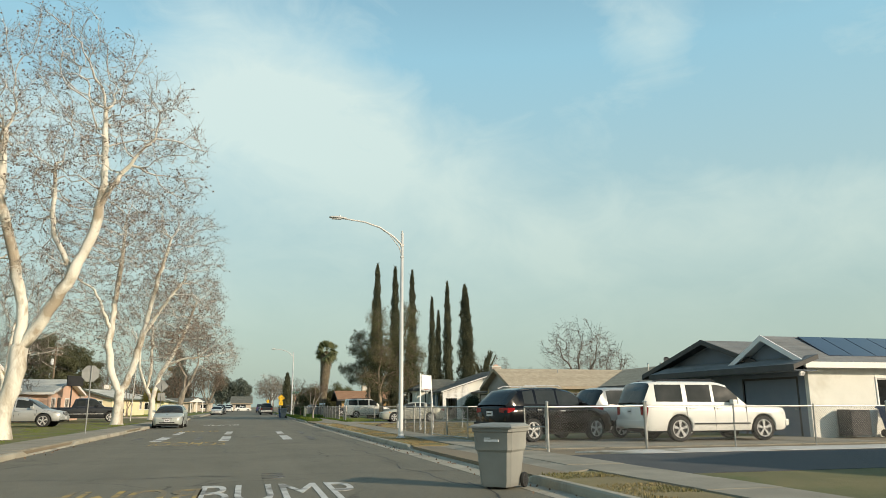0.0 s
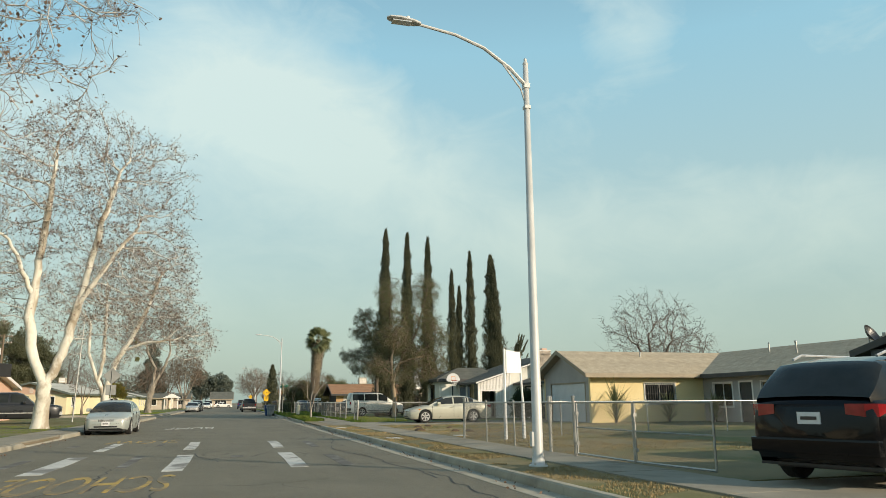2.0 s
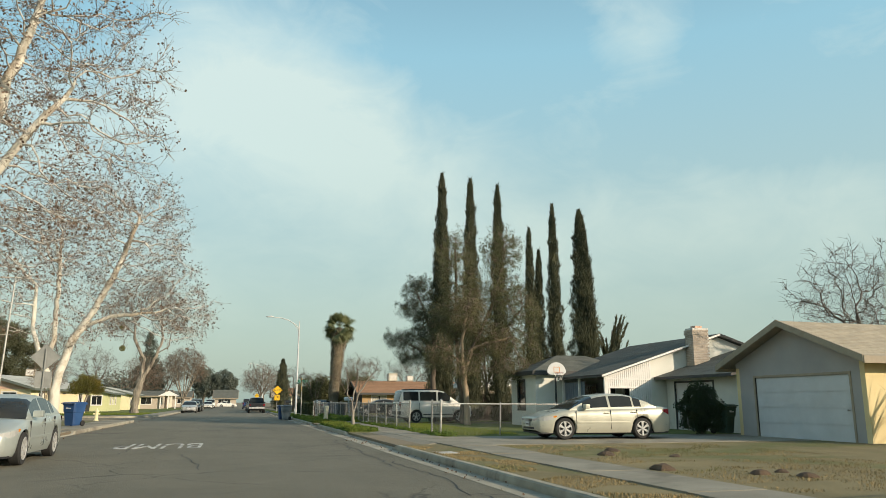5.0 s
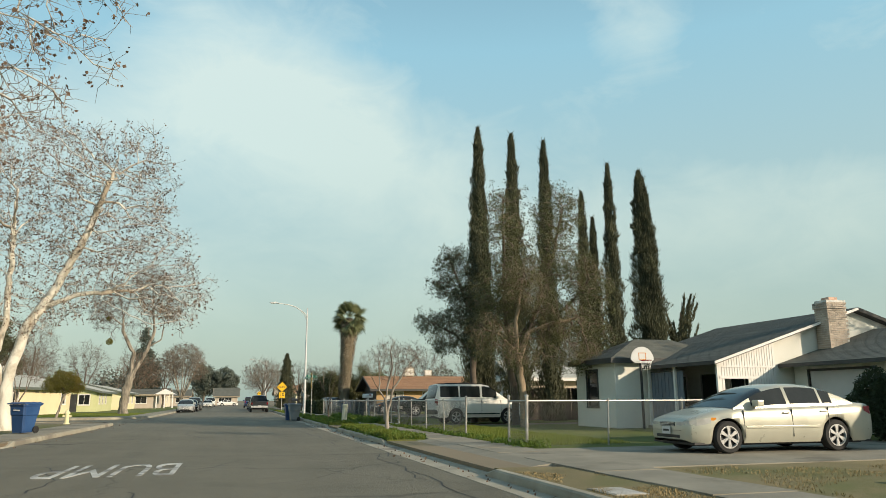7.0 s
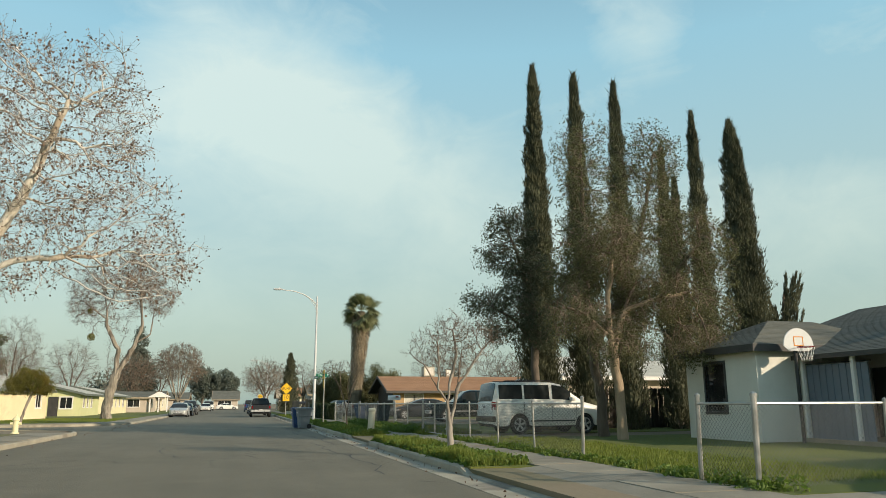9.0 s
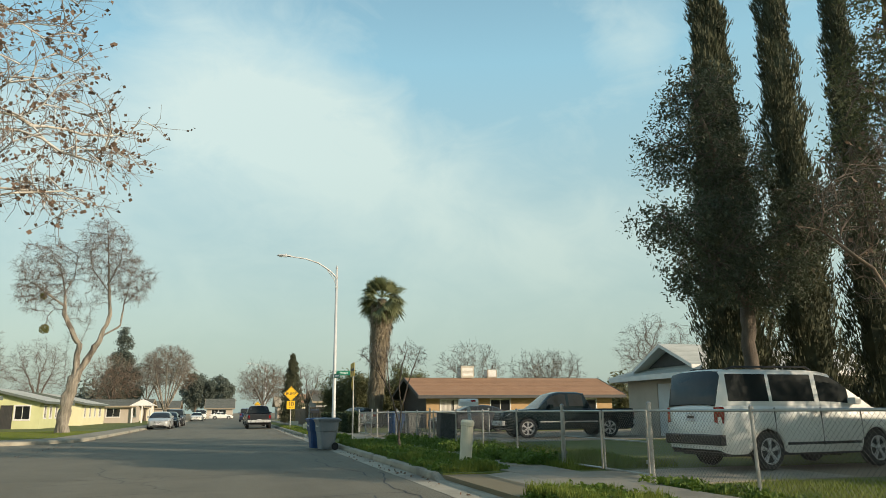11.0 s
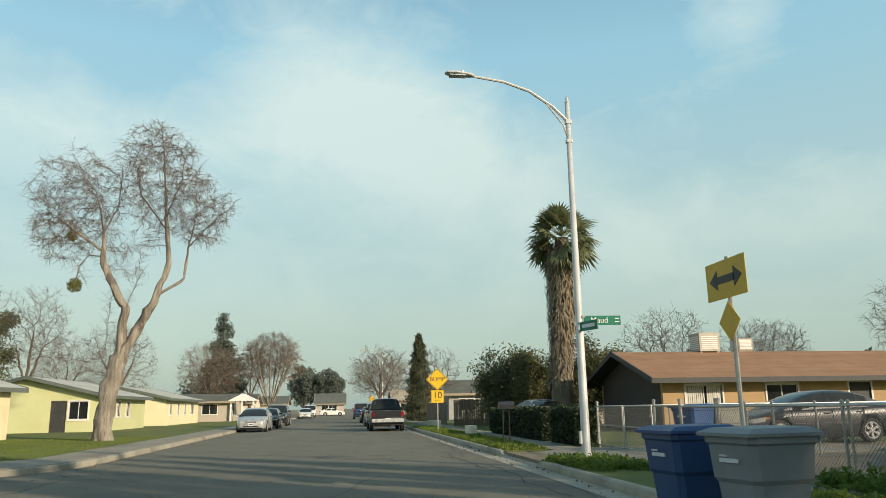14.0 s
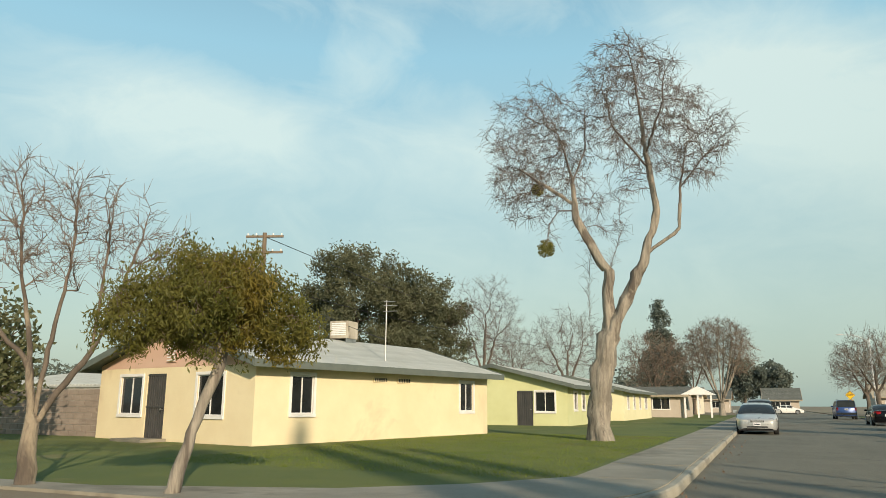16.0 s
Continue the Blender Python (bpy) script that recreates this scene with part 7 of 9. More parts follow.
# sycamores on the west side
build_tree("sycamore_tree", "tall pale-barked bare sycamore with seed balls and dry leaves", 11, (-8.4, 30.5, 0.1),
           [[(-0.25, 0, -0.1), (-0.2, 0, 1.0), (0.1, 0, 2.6), (0.1, 0, 3.4)], [(0.1, 0, 3.4), (0.0, 0.1, 5.0), (-0.7, 0.2, 7.4), (-1.3, 0.3, 9.2), (-1.4, 0.3, 12)], [(0.1, 0, 3.2), (0.8, -0.1, 4.4), (1.7, -0.3, 6.2), (2.3, -0.3, 7.8), (2.5, -0.2, 9.9), (2.2, 0.2, 13)], [(1.7, -0.3, 6.2), (0.6, 0.8, 8.0), (0.3, 1.2, 11.0)], [(2.4, -0.3, 9.0), (3.8, -0.6, 11.2)]],
           [(0.5, 0, 12.5, 4.2, 4.2, 5.0), (3.6, 0, 10.8, 3.0, 3.2, 4.4), (-2.5, 0, 10.5, 3.5, 3.5, 4.5), (-1.0, 1.0, 8.0, 3.5, 3.0, 3.0)],
           BARK_PALE, SYC_TWIG, count=2100, step=0.38, kill=0.48, trunk_r=0.31, tip=0.0105, twigs=6, twig_len=0.66, twig_r=0.006, seeds=6500, seed_mat=SEED, seed_size=0.036, group="street sycamores", thick=0.04)
build_tree("sycamore_tree", "pale-barked bare sycamore forking low above the lawn", 12, (-8.4, 54.1, 0.1),
           [[(0.05, 0, -0.1), (0.05, 0, 1.0), (0.1, 0, 2.1)], [(0.1, 0, 2.0), (-0.6, 0, 3.6), (-0.95, 0.1, 5.3), (-0.8, 0.2, 7.4), (-0.7, 0.2, 9.3), (-0.5, 0.3, 13.5)], [(0.1, 0, 2.0), (0.7, 0.1, 3.6), (1.2, 0, 6.0), (1.9, 0, 9.8), (2.6, 0, 13.0)], [(1.2, 0, 6.0), (2.6, -0.5, 8.2), (3.8, -0.6, 10.0)], [(-0.9, 0.1, 6.5), (-2.0, -0.6, 9.0)]],
           [(0.6, 0, 12.4, 3.6, 3.6, 4.6), (3.8, 0, 11.2, 2.9, 3.0, 4.4), (-2.8, 0, 10.8, 3.2, 3.2, 4.6), (3.2, 0.0, 7.0, 2.4, 2.4, 2.6), (5.3, 0.0, 8.2, 1.6, 2.0, 1.9), (2.4, 0.4, 5.4, 1.9, 1.9, 1.4), (-2.2, 0.5, 7.0, 2.4, 2.4, 2.4)],
           BARK_PALE, SYC_TWIG, count=2300, step=0.38, kill=0.48, trunk_r=0.33, tip=0.0105, twigs=6, twig_len=0.66, twig_r=0.007, seeds=10000, seed_mat=SEED, seed_size=0.038, group="street sycamores", thick=0.04)
build_tree("sycamore_tree", "white-limbed bare sycamore beside the pavement", 13, (-8.4, 74.0, 0.1),
           [[(-0.1, 0, -0.1), (-0.1, 0, 0.8), (-0.15, 0, 1.7)], [(-0.15, 0, 1.6), (-0.9, 0.1, 3.2), (-1.5, 0.1, 4.9), (-1.6, 0.2, 7.2)], [(-0.15, 0, 1.6), (0.1, 0, 3.0), (0.5, 0, 4.4), (1.3, 0, 5.8), (2.4, 0, 8.4), (3.2, 0, 11.2)], [(-0.6, 0.1, 3.0), (-0.5, 0.3, 5.0), (-0.6, 0.4, 8.8)], [(0.9, 0, 5.0), (2.2, -0.2, 5.6), (3.6, -0.2, 5.8)]],
           [(0.2, 0, 10.2, 3.4, 3.4, 3.8), (3.4, 0, 9.8, 2.9, 2.9, 4.0), (-2.6, 0, 8.6, 3.0, 3.0, 3.6), (4.6, 0, 7.2, 2.4, 2.6, 2.6), (5.6, 0.2, 5.4, 1.9, 2.2, 1.4), (6.2, 3.0, 6.2, 1.7, 1.7, 1.7), (0.6, 0.3, 5.0, 2.2, 2.0, 1.3), (-2.6, 0.3, 5.4, 1.6, 1.6, 1.6), (1.8, 0.5, 6.6, 2.4, 2.4, 2.2)],
           BARK_PALE, SYC_TWIG, count=2500, step=0.36, kill=0.45, trunk_r=0.27, tip=0.011, twigs=6, twig_len=0.66, twig_r=0.006, droop=0.1, seeds=11000, seed_mat=SEED, seed_size=0.040, group="street sycamores", thick=0.035)
# tall forked tree with mistletoe on the corner lawn
build_tree("bare_tree", "tall bare forked tree with a rugged tan trunk", 14, (-9.4, 114.8, 0.1),
           [[(0.0, 0, -0.1), (-0.05, 0, 0.9), (0.05, 0, 1.6), (0.4, 0, 3.7)], [(0.4, 0, 3.6), (0.5, 0, 5.7)], [(0.5, 0, 5.6), (0.0, 0, 6.5), (-0.6, 0, 7.7), (-0.7, 0.1, 9.2), (-1.2, 0.2, 11.0)], [(0.5, 0, 5.6), (0.9, 0.1, 6.9), (1.1, 0.1, 7.3)], [(0.4, 0, 3.4), (0.9, 0, 4.4), (1.8, 0, 6.2), (2.9, 0, 7.0), (3.0, 0, 8.4), (3.3, 0.1, 10.0)], [(1.7, 0, 6.0), (2.2, 0.1, 7.7), (1.9, 0.2, 9.8), (1.7, 0.2, 12.4), (1.5, 0.2, 14.0)], [(0.05, 0.1, 1.6), (-0.25, 0.3, 3.0), (-0.3, 0.35, 4.6), (-0.25, 0.5, 6.6)], [(-0.65, 0.1, 8.2), (-1.6, -0.3, 8.9), (-2.5, -0.4, 9.6)], [(-0.7, 0.1, 9.0), (-0.3, 0.6, 10.4), (-0.3, 0.8, 12.0)], [(1.9, 0.2, 9.8), (2.6, -0.5, 11.2), (2.8, -0.6, 12.4)], [(2.0, 0.1, 9.2), (1.0, -0.4, 10.6), (0.6, -0.5, 12.2)], [(3.0, 0, 8.4), (3.9, -0.2, 9.4)], [(-0.62, 0.05, 7.9), (-1.2, 0.0, 8.0), (-1.58, 0.0, 7.5), (-1.68, 0.0, 6.9)]],
           [(-1.9, 0, 10.4, 2.0, 2.2, 2.6), (1.6, 0, 11.6, 2.0, 2.2, 2.5), (3.4, 0, 10.2, 1.6, 1.9, 1.9), (1.1, 0, 13.2, 1.2, 1.3, 1.3), (-2.6, 0, 8.9, 1.3, 1.5, 1.3), (1.2, 0, 8.6, 0.8, 0.8, 0.7), (-1.3, 0, 7.2, 0.5, 0.5, 0.5), (-0.2, 0.7, 8.0, 0.8, 0.8, 1.3)],
           BARK_GREY, TWIG_GREY, count=2000, step=0.26, kill=0.30, trunk_r=0.35, tip=0.0055, twigs=6, twig_len=0.62, twig_r=0.0065, droop=0.3, lump=0.2, slim=(3.0, 8.5, 0.45), seeds=300, seed_mat=SEED, seed_size=0.03, thick=0.05, wander=0.3, rise=0.05, flare=1.35)
m_rng = np.random.default_rng(5)
for x, y, z, r in ((-11.1, 114.8, 6.75, 0.33), (-11.3, 114.6, 8.9, 0.22)):
    k = thing("mistletoe", "round clump of olive mistletoe hanging in a bare tree", "mistletoe", pose(x, y, z))
    p = m_rng.normal(0, 1, (500, 3))
    p = p / np.linalg.norm(p, axis=1)[:, None] * (m_rng.uniform(0, 1, 500) ** 0.4)[:, None] * r
    leaf_part("foliage", p, 0.055, MISTLE, k, m_rng)
    part("stem", tube(bmesh.new(), [(0, 0, -0.1), (0.15, 0, r + 0.5)], 0.012, 5), TWIG, k)


def bare_tree(seed, x, y, height, spread, bark=BARK_BROWN, twig=TWIG_GREY, count=500, droop=0.0, label="bare brown winter tree behind the houses", trunk_r=0.2, lift=0.35, step=0.36, tip=0.007, twig_r=0.009, seeds=0, group="bare winter trees"):
    h = height
    return build_tree("bare_tree", label, seed, (x, y, 0.1), [[(0, 0, -0.1), (0.05, 0, h * 0.15), (0, 0, h * 0.28)], [(0, 0, h * 0.27), (-spread * 0.3, 0.1, h * 0.55)], [(0, 0, h * 0.27), (spread * 0.32, -0.2, h * 0.55)], [(0, 0, h * 0.28), (0, 0.4, h * 0.6)]],
                      [(0, 0, h * 0.66, spread, spread, h * 0.34), (-spread * 0.45, 0, h * 0.55, spread * 0.6, spread * 0.6, h * 0.25), (spread * 0.45, 0, h * 0.55, spread * 0.6, spread * 0.6, h * 0.25)],
                      bark, twig, count=int(count * 1.35), step=step, kill=step * 1.1, trunk_r=trunk_r, tip=tip, twigs=3, twig_len=spread * 0.24, twig_r=twig_r, droop=droop, seeds=seeds, seed_mat=SEED, seed_size=0.05, group=group)


bare_tree(21, 27.6, 58.3, 8.7, 3.6, droop=0.25, label="bare twisting tree behind the yellow house", step=0.4)
bare_tree(22, 30.8, 59.5, 6.8, 2.6, droop=0.3, count=350, label="bare drooping tree behind the yellow house")
bare_tree(23, 23.5, 131, 8.0, 3.6, label="bare pinkish winter tree behind the brown roof")
bare_tree(24, 31.0, 132, 7.4, 3.4)
bare_tree(25, 43.5, 130, 11.0, 4.2, droop=0.3, count=600)
bare_tree(26, 50.0, 128, 8.4, 4.5, droop=0.4, count=600)
bare_tree(27, 36.0, 138, 7.8, 3.5)
bare_tree(28, 9.6, 152, 7.0, 2.6)
bare_tree(29, 4.9, 165, 8.0, 3.6, twig=TWIG, twig_r=0.012, count=1000, label="bare broad tree on the far verge")
bare_tree(30, 6.0, 182, 8.4, 3.8, count=600)
bare_tree(31, -24.6, 145, 11.6, 3.4, count=600, label="bare upright tree behind the green bungalow")
bare_tree(32, -19.6, 152, 9.5, 3.6, count=500, label="bare tree behind the bungalows")
build_tree("bare_tree", "broad bare tree with many pale limbs fanning from its base", 33, (-9.0, 185.0, 0.1),
           [[(0, 0, -0.1), (0, 0, 1.4)]] + [[(0, 0, 1.3), (0.9 * math.sin(a), 0.9 * math.cos(a), 3.2), (2.2 * math.sin(a), 2.0 * math.cos(a), 6.4), (3.0 * math.sin(a), 2.6 * math.cos(a), 9.2)] for a in (0.2, 0.8, 1.4, 1.9, 2.5, 3.1, 3.8, 4.4, 4.9, 5.6)],
           [(0, 0, 8.6, 3.9, 3.9, 3.2), (-2.4, 0, 7.2, 2.2, 2.4, 2.6), (2.4, 0, 7.2, 2.2, 2.4, 2.6)],
           BARK_GREY, TWIG, count=2200, step=0.38, kill=0.4, trunk_r=0.34, tip=0.01, twigs=6, twig_len=0.9, twig_r=0.011, thick=0.06, group="bare winter trees")
bare_tree(43, -15.4, 176, 9.6, 4.0, twig=TWIG, twig_r=0.012, count=1100, label="bushy brown bare tree beside the far pine")
bare_tree(34, -13.0, 196, 11.0, 4.0, count=600)
RW = Vector((0.61, 0.79, 0))


def fanned(*rows):
    return [(RW.x * a * 0.9, RW.y * a * 0.9, z * 0.88) for a, z in rows]


build_tree("bare_tree", "young bare tree with slender upright limbs beside the side street", 35, (-14.0, 97.4, 0.1),
           [fanned((0, -0.1), (-0.02, 0.5), (0.0, 1.0)), fanned((0.0, 1.0), (-0.15, 2.2), (-0.4, 3.4), (-0.5, 4.6)), fanned((0.0, 0.9), (0.3, 1.5), (0.75, 2.2), (1.1, 3.2), (1.4, 4.4)), fanned((0.0, 1.0), (0.1, 2.2), (0.3, 3.6), (0.3, 5.0)), fanned((0.75, 2.2), (0.8, 3.2), (0.85, 4.4)), fanned((-0.1, 1.9), (-0.7, 2.6), (-1.2, 3.6))],
           [(-0.25, -0.3, 3.7, 0.9, 0.9, 1.1), (0.4, 0.5, 3.6, 0.8, 0.8, 1.1), (0.9, 1.2, 3.2, 0.7, 0.7, 0.85), (-0.8, -0.9, 3.1, 0.6, 0.7, 0.9)],
           BARK_BROWN, TWIG, count=800, step=0.18, kill=0.2, trunk_r=0.11, tip=0.005, thick=0.025, slim=(0.8, 3.0, 0.4), twigs=4, twig_len=0.35, twig_r=0.005, rise=0.45, wander=0.15, flare=1.25, lump=0.1, group="bare winter trees")
bare_tree(40, 17.9, 82.6, 8.6, 2.5, count=420, trunk_r=0.15, label="bare spreading tree behind the cypresses")
bare_tree(36, -12.5, 44.0, 9.0, 3.6, bark=BARK_PALE, count=500, label="bare pale tree in a front yard")
bare_tree(37, -30.0, 96.0, 9.0, 3.8, count=500)
bare_tree(38, -32.0, 175.0, 10.5, 4.2, count=500)
bare_tree(39, -18.0, 64.0, 8.0, 3.0, count=400, label="dark bare tree in a front yard")

# crape myrtles on the verge
build_tree("crape_myrtle", "bare pale crape myrtle with a twin trunk on the verge", 41, (5.62, 65.5, 0.1),
           [[(0, 0, -0.05), (0.0, 0, 0.35), (-0.02, 0, 0.72)], [(-0.02, 0, 0.7), (-0.08, 0, 1.2), (-0.35, 0.05, 1.6), (-0.62, 0.05, 2.05), (-0.95, 0.1, 2.3), (-1.15, 0.1, 2.32)], [(0.0, 0, 0.65), (0.12, 0.02, 1.15), (0.22, 0.05, 1.7), (0.32, 0.05, 2.4)], [(-0.06, 0, 1.1), (0.04, 0.1, 1.7), (0.2, 0.1, 2.3), (0.1, 0.1, 2.9)], [(0.2, 0.05, 1.5), (0.55, -0.1, 2.1), (0.95, -0.1, 2.6)], [(-0.3, 0.05, 1.5), (-0.3, -0.1, 2.1), (-0.35, -0.1, 2.6)]],
           [(0.15, 0, 2.75, 0.75, 0.8, 0.6), (0.75, 0, 2.7, 0.6, 0.7, 0.5), (-0.4, 0, 2.5, 0.6, 0.6, 0.45), (0.2, 0.1, 2.2, 0.9, 0.7, 0.4)],
           BARK_CRAPE, TWIG, count=1150, step=0.12, kill=0.14, trunk_r=0.066, tip=0.003, thick=0.02, twigs=4, twig_len=0.24, twig_r=0.003, seeds=350, seed_mat=SEED, seed_size=0.016, flare=1.25, lump=0.12, group="crape myrtles")
build_tree("crape_myrtle", "bare dark crape myrtle spreading like a vase on the verge", 42, (5.8, 83.5, 0.1),
           [[(0, 0, -0.05), (-0.03, 0, 0.5), (-0.05, 0, 0.95)], [(-0.05, 0, 0.9), (-0.22, 0, 1.5), (-0.5, 0, 2.1), (-0.85, 0.05, 2.55), (-1.15, 0.05, 2.85)], [(-0.03, 0, 0.6), (0.04, 0, 1.2), (0.0, 0.1, 1.9), (0.1, 0.1, 2.6), (0.25, 0.1, 3.0)], [(0.04, 0, 1.2), (0.2, -0.1, 1.9), (0.45, -0.1, 2.6), (0.6, -0.1, 2.95)], [(-0.3, 0, 1.7), (-0.35, 0.1, 2.3), (-0.4, 0.1, 2.9)], [(-0.5, 0, 2.1), (-0.75, -0.2, 2.6), (-0.8, -0.2, 3.0)]],
           [(-0.9, 0, 2.8, 0.4, 0.5, 0.4), (-0.35, 0, 2.8, 0.4, 0.5, 0.4), (0.2, 0, 2.9, 0.4, 0.5, 0.4), (0.55, 0, 2.75, 0.35, 0.45, 0.4)],
           BARK_BROWN, TWIG_GREY, count=900, step=0.1, kill=0.12, trunk_r=0.034, tip=0.0035, thick=0.011, twigs=3, twig_len=0.16, twig_r=0.0032, seeds=60, seed_mat=SEED, seed_size=0.012, flare=1.25, lump=0.12, group="crape myrtles")


def cypress(seed, x, y, height, width, lean=0.0, tops=1, label="dark narrow Italian cypress in a row"):
    rng = np.random.default_rng(seed)
    k = thing("cypress_tree", label, "tree", pose(x, y, 0.1), group="row of cypresses")
    part("trunk", tube(bmesh.new(), [(0, 0, -0.05), (0, 0, height * 0.3), (lean * 0.7, 0, height * 0.8)], [0.22, 0.15, 0.03], 8), BARK_BROWN, k)

    def girth(f):
        return width * np.interp(f, [0, 0.03, 0.1, 0.35, 0.6, 0.85, 0.96, 1.0], [0.9, 1.25, 1.35, 1.1, 0.8, 0.46, 0.24, 0.03])

    spires = [(0.0, 0.0, 1.0, 1.0)] + [(rng.uniform(-0.5, 0.5) * width, rng.uniform(-0.4, 0.4) * width, rng.uniform(0.72, 0.93), 0.6) for _ in range(tops - 1)]
    for sx, sy, sh, sw in spires:
        bm = bmesh.new()
        rows = [(max(0.01, girth(f) * sw * 0.66), f * height * sh) for f in np.linspace(0.02, 0.99, 26)]
        lathe(bm, rows, 12)
        for v in bm.verts:
            f = v.co.z / (height * sh)
            q = 1 + 0.6 * noise.noise(Vector((v.co.x * 2 + seed, v.co.y * 2, v.co.z * 0.9)))
            v.co.x, v.co.y = v.co.x * q + sx + lean * f, v.co.y * q + sy
        part("core", bm, CYPRESS, k)
        n = int(3400 * height * width * sw)
        f = rng.uniform(0.0, 1.0, n)
        a = rng.uniform(0, 2 * np.pi, n)
        lump = 1 + 0.26 * np.sin(a * 3 + f * 23 + seed) + 0.24 * np.sin(a * 2 - f * 61 + seed * 3) + 0.16 * np.sin(a * 5 + f * 140 + seed) + rng.normal(0, 0.16, n)
        r = girth(f) * sw * lump * rng.uniform(0.8, 1.02, n)
        p = np.stack([r * np.cos(a) + sx + lean * f, r * np.sin(a) + sy, f * height * sh], 1)
        out = np.stack([np.cos(a) * 0.35, np.sin(a) * 0.35, np.ones(n)], 1) + rng.normal(0, 0.18, (n, 3))
        out /= np.linalg.norm(out, axis=1)[:, None]
        side = np.cross(out, rng.normal(0, 1, (n, 3)))
        side /= np.linalg.norm(side, axis=1)[:, None]
        ln = (rng.uniform(0.08, 0.22, n) * np.where(rng.uniform(0, 1, n) < 0.06, 2.2, 1.0))[:, None]
        verts = np.stack([p - side * 0.022, p + side * 0.022, p + out * ln], 1).reshape(-1, 3)
        ob = tagged(new("foliage", raw_mesh("foliage", verts.tolist(), (np.arange(n)[:, None] * 3 + np.arange(3)).tolist(), CYPRESS)), kind="stuff")
        ob.parent = k
    return k


cypress(51, 13.0, 77.4, 16.3, 0.54, 0.1, 3)
cypress(52, 15.0, 77.1, 16.0, 0.50, 0.0, 2)
cypress(53, 16.8, 76.7, 15.6, 0.46, 0.0, 1)
cypress(54, 19.0, 76.6, 12.7, 0.36, 0.0, 1)
cypress(55, 20.7, 76.5, 14.5, 0.42, 0.0, 2)
cypress(56, 22.9, 76.4, 14.2, 0.72, -0.25, 4)
cypress(57, 19.6, 76.9, 11.3, 0.36, 0.2, 1)
cypress(58, 7.44, 147.0, 7.6, 0.85, 0.0, 3, "dark columnar cypress beside the far verge")
# ragged leaning cypress with split spires
rng = np.random.default_rng(59)
k = thing("cypress_tree", "ragged split cypress with leaning spires", "tree", pose(24.6, 76.5, 0.1), group="row of cypresses")
part("trunk", tube(bmesh.new(), [(0, 0, -0.05), (0, 0, 3.0), (0.3, 0, 6.0)], [0.18, 0.13, 0.04], 8), BARK_BROWN, k)
for i in range(18):
    a = rng.uniform(-0.9, 1.7)
    p0 = np.array((0.1, rng.uniform(-0.3, 0.3), rng.uniform(1.6, 4.4)))
    p1 = p0 + np.array((a, rng.uniform(-0.5, 0.5), rng.uniform(1.8, 3.4)))
    n = 420
    f = rng.uniform(0, 1, n) ** 0.8
    c = p0 + (p1 - p0) * f[:, None] + rng.normal(0, 0.13, (n, 3)) * (1.08 - f)[:, None]
    way = (p1 - p0) / np.linalg.norm(p1 - p0) + rng.normal(0, 0.22, (n, 3))
    side = np.cross(way, rng.normal(0, 1, (n, 3)))
    side /= np.linalg.norm(side, axis=1)[:, None]
    verts = np.stack([c - side * 0.026, c + side * 0.026, c + way * rng.uniform(0.12, 0.3, n)[:, None]], 1).reshape(-1, 3)
    ob = tagged(new("foliage", raw_mesh("foliage", verts.tolist(), (np.arange(n)[:, None] * 3 + np.arange(3)).tolist(), CYPRESS)), kind="stuff")
    ob.parent = k

# broad evergreen trees among the cypresses
build_tree("evergreen_tree", "broad olive evergreen tree with a dark leaning trunk", 61, (12.6, 71.4, 0.1),
           [[(0.1, 0, -0.1), (0.0, 0, 1.5), (-0.2, 0, 3.2)], [(-0.2, 0, 3.2), (-0.3, 0, 5.5), (-0.4, -0.2, 8.5), (-0.5, -0.5, 10.4)], [(-0.2, 0, 2.8), (0.9, 0.0, 4.6), (2.0, 0.1, 7.0), (2.9, 0.3, 10.4)], [(0.8, 0.0, 4.4), (2.2, -1.0, 5.2), (2.8, -2.0, 6.2)]],
           [(-0.5, -0.6, 9.4, 1.15, 1.2, 1.6), (2.5, 0.2, 10.0, 1.35, 1.3, 1.5), (0.2, -0.2, 7.2, 1.5, 1.4, 1.4), (2.3, -0.4, 7.6, 1.3, 1.3, 1.5), (2.7, -2.4, 6.0, 1.25, 1.3, 1.6), (-0.8, -0.6, 5.6, 1.3, 1.3, 1.2), (1.4, -1.0, 4.6, 1.6, 1.3, 1.0), (3.0, -2.2, 3.9, 1.1, 1.2, 1.0)],
           BARK_BROWN, TWIG, count=1900, step=0.3, kill=0.36, trunk_r=0.17, twigs=4, twig_len=0.5, twig_r=0.0055, leaves=40000, leaf_mat=LEAF_DARK, leaf_size=0.05, leaf_spread=0.10, droop=0.35, leaf_narrow=0.36, flare=1.3)
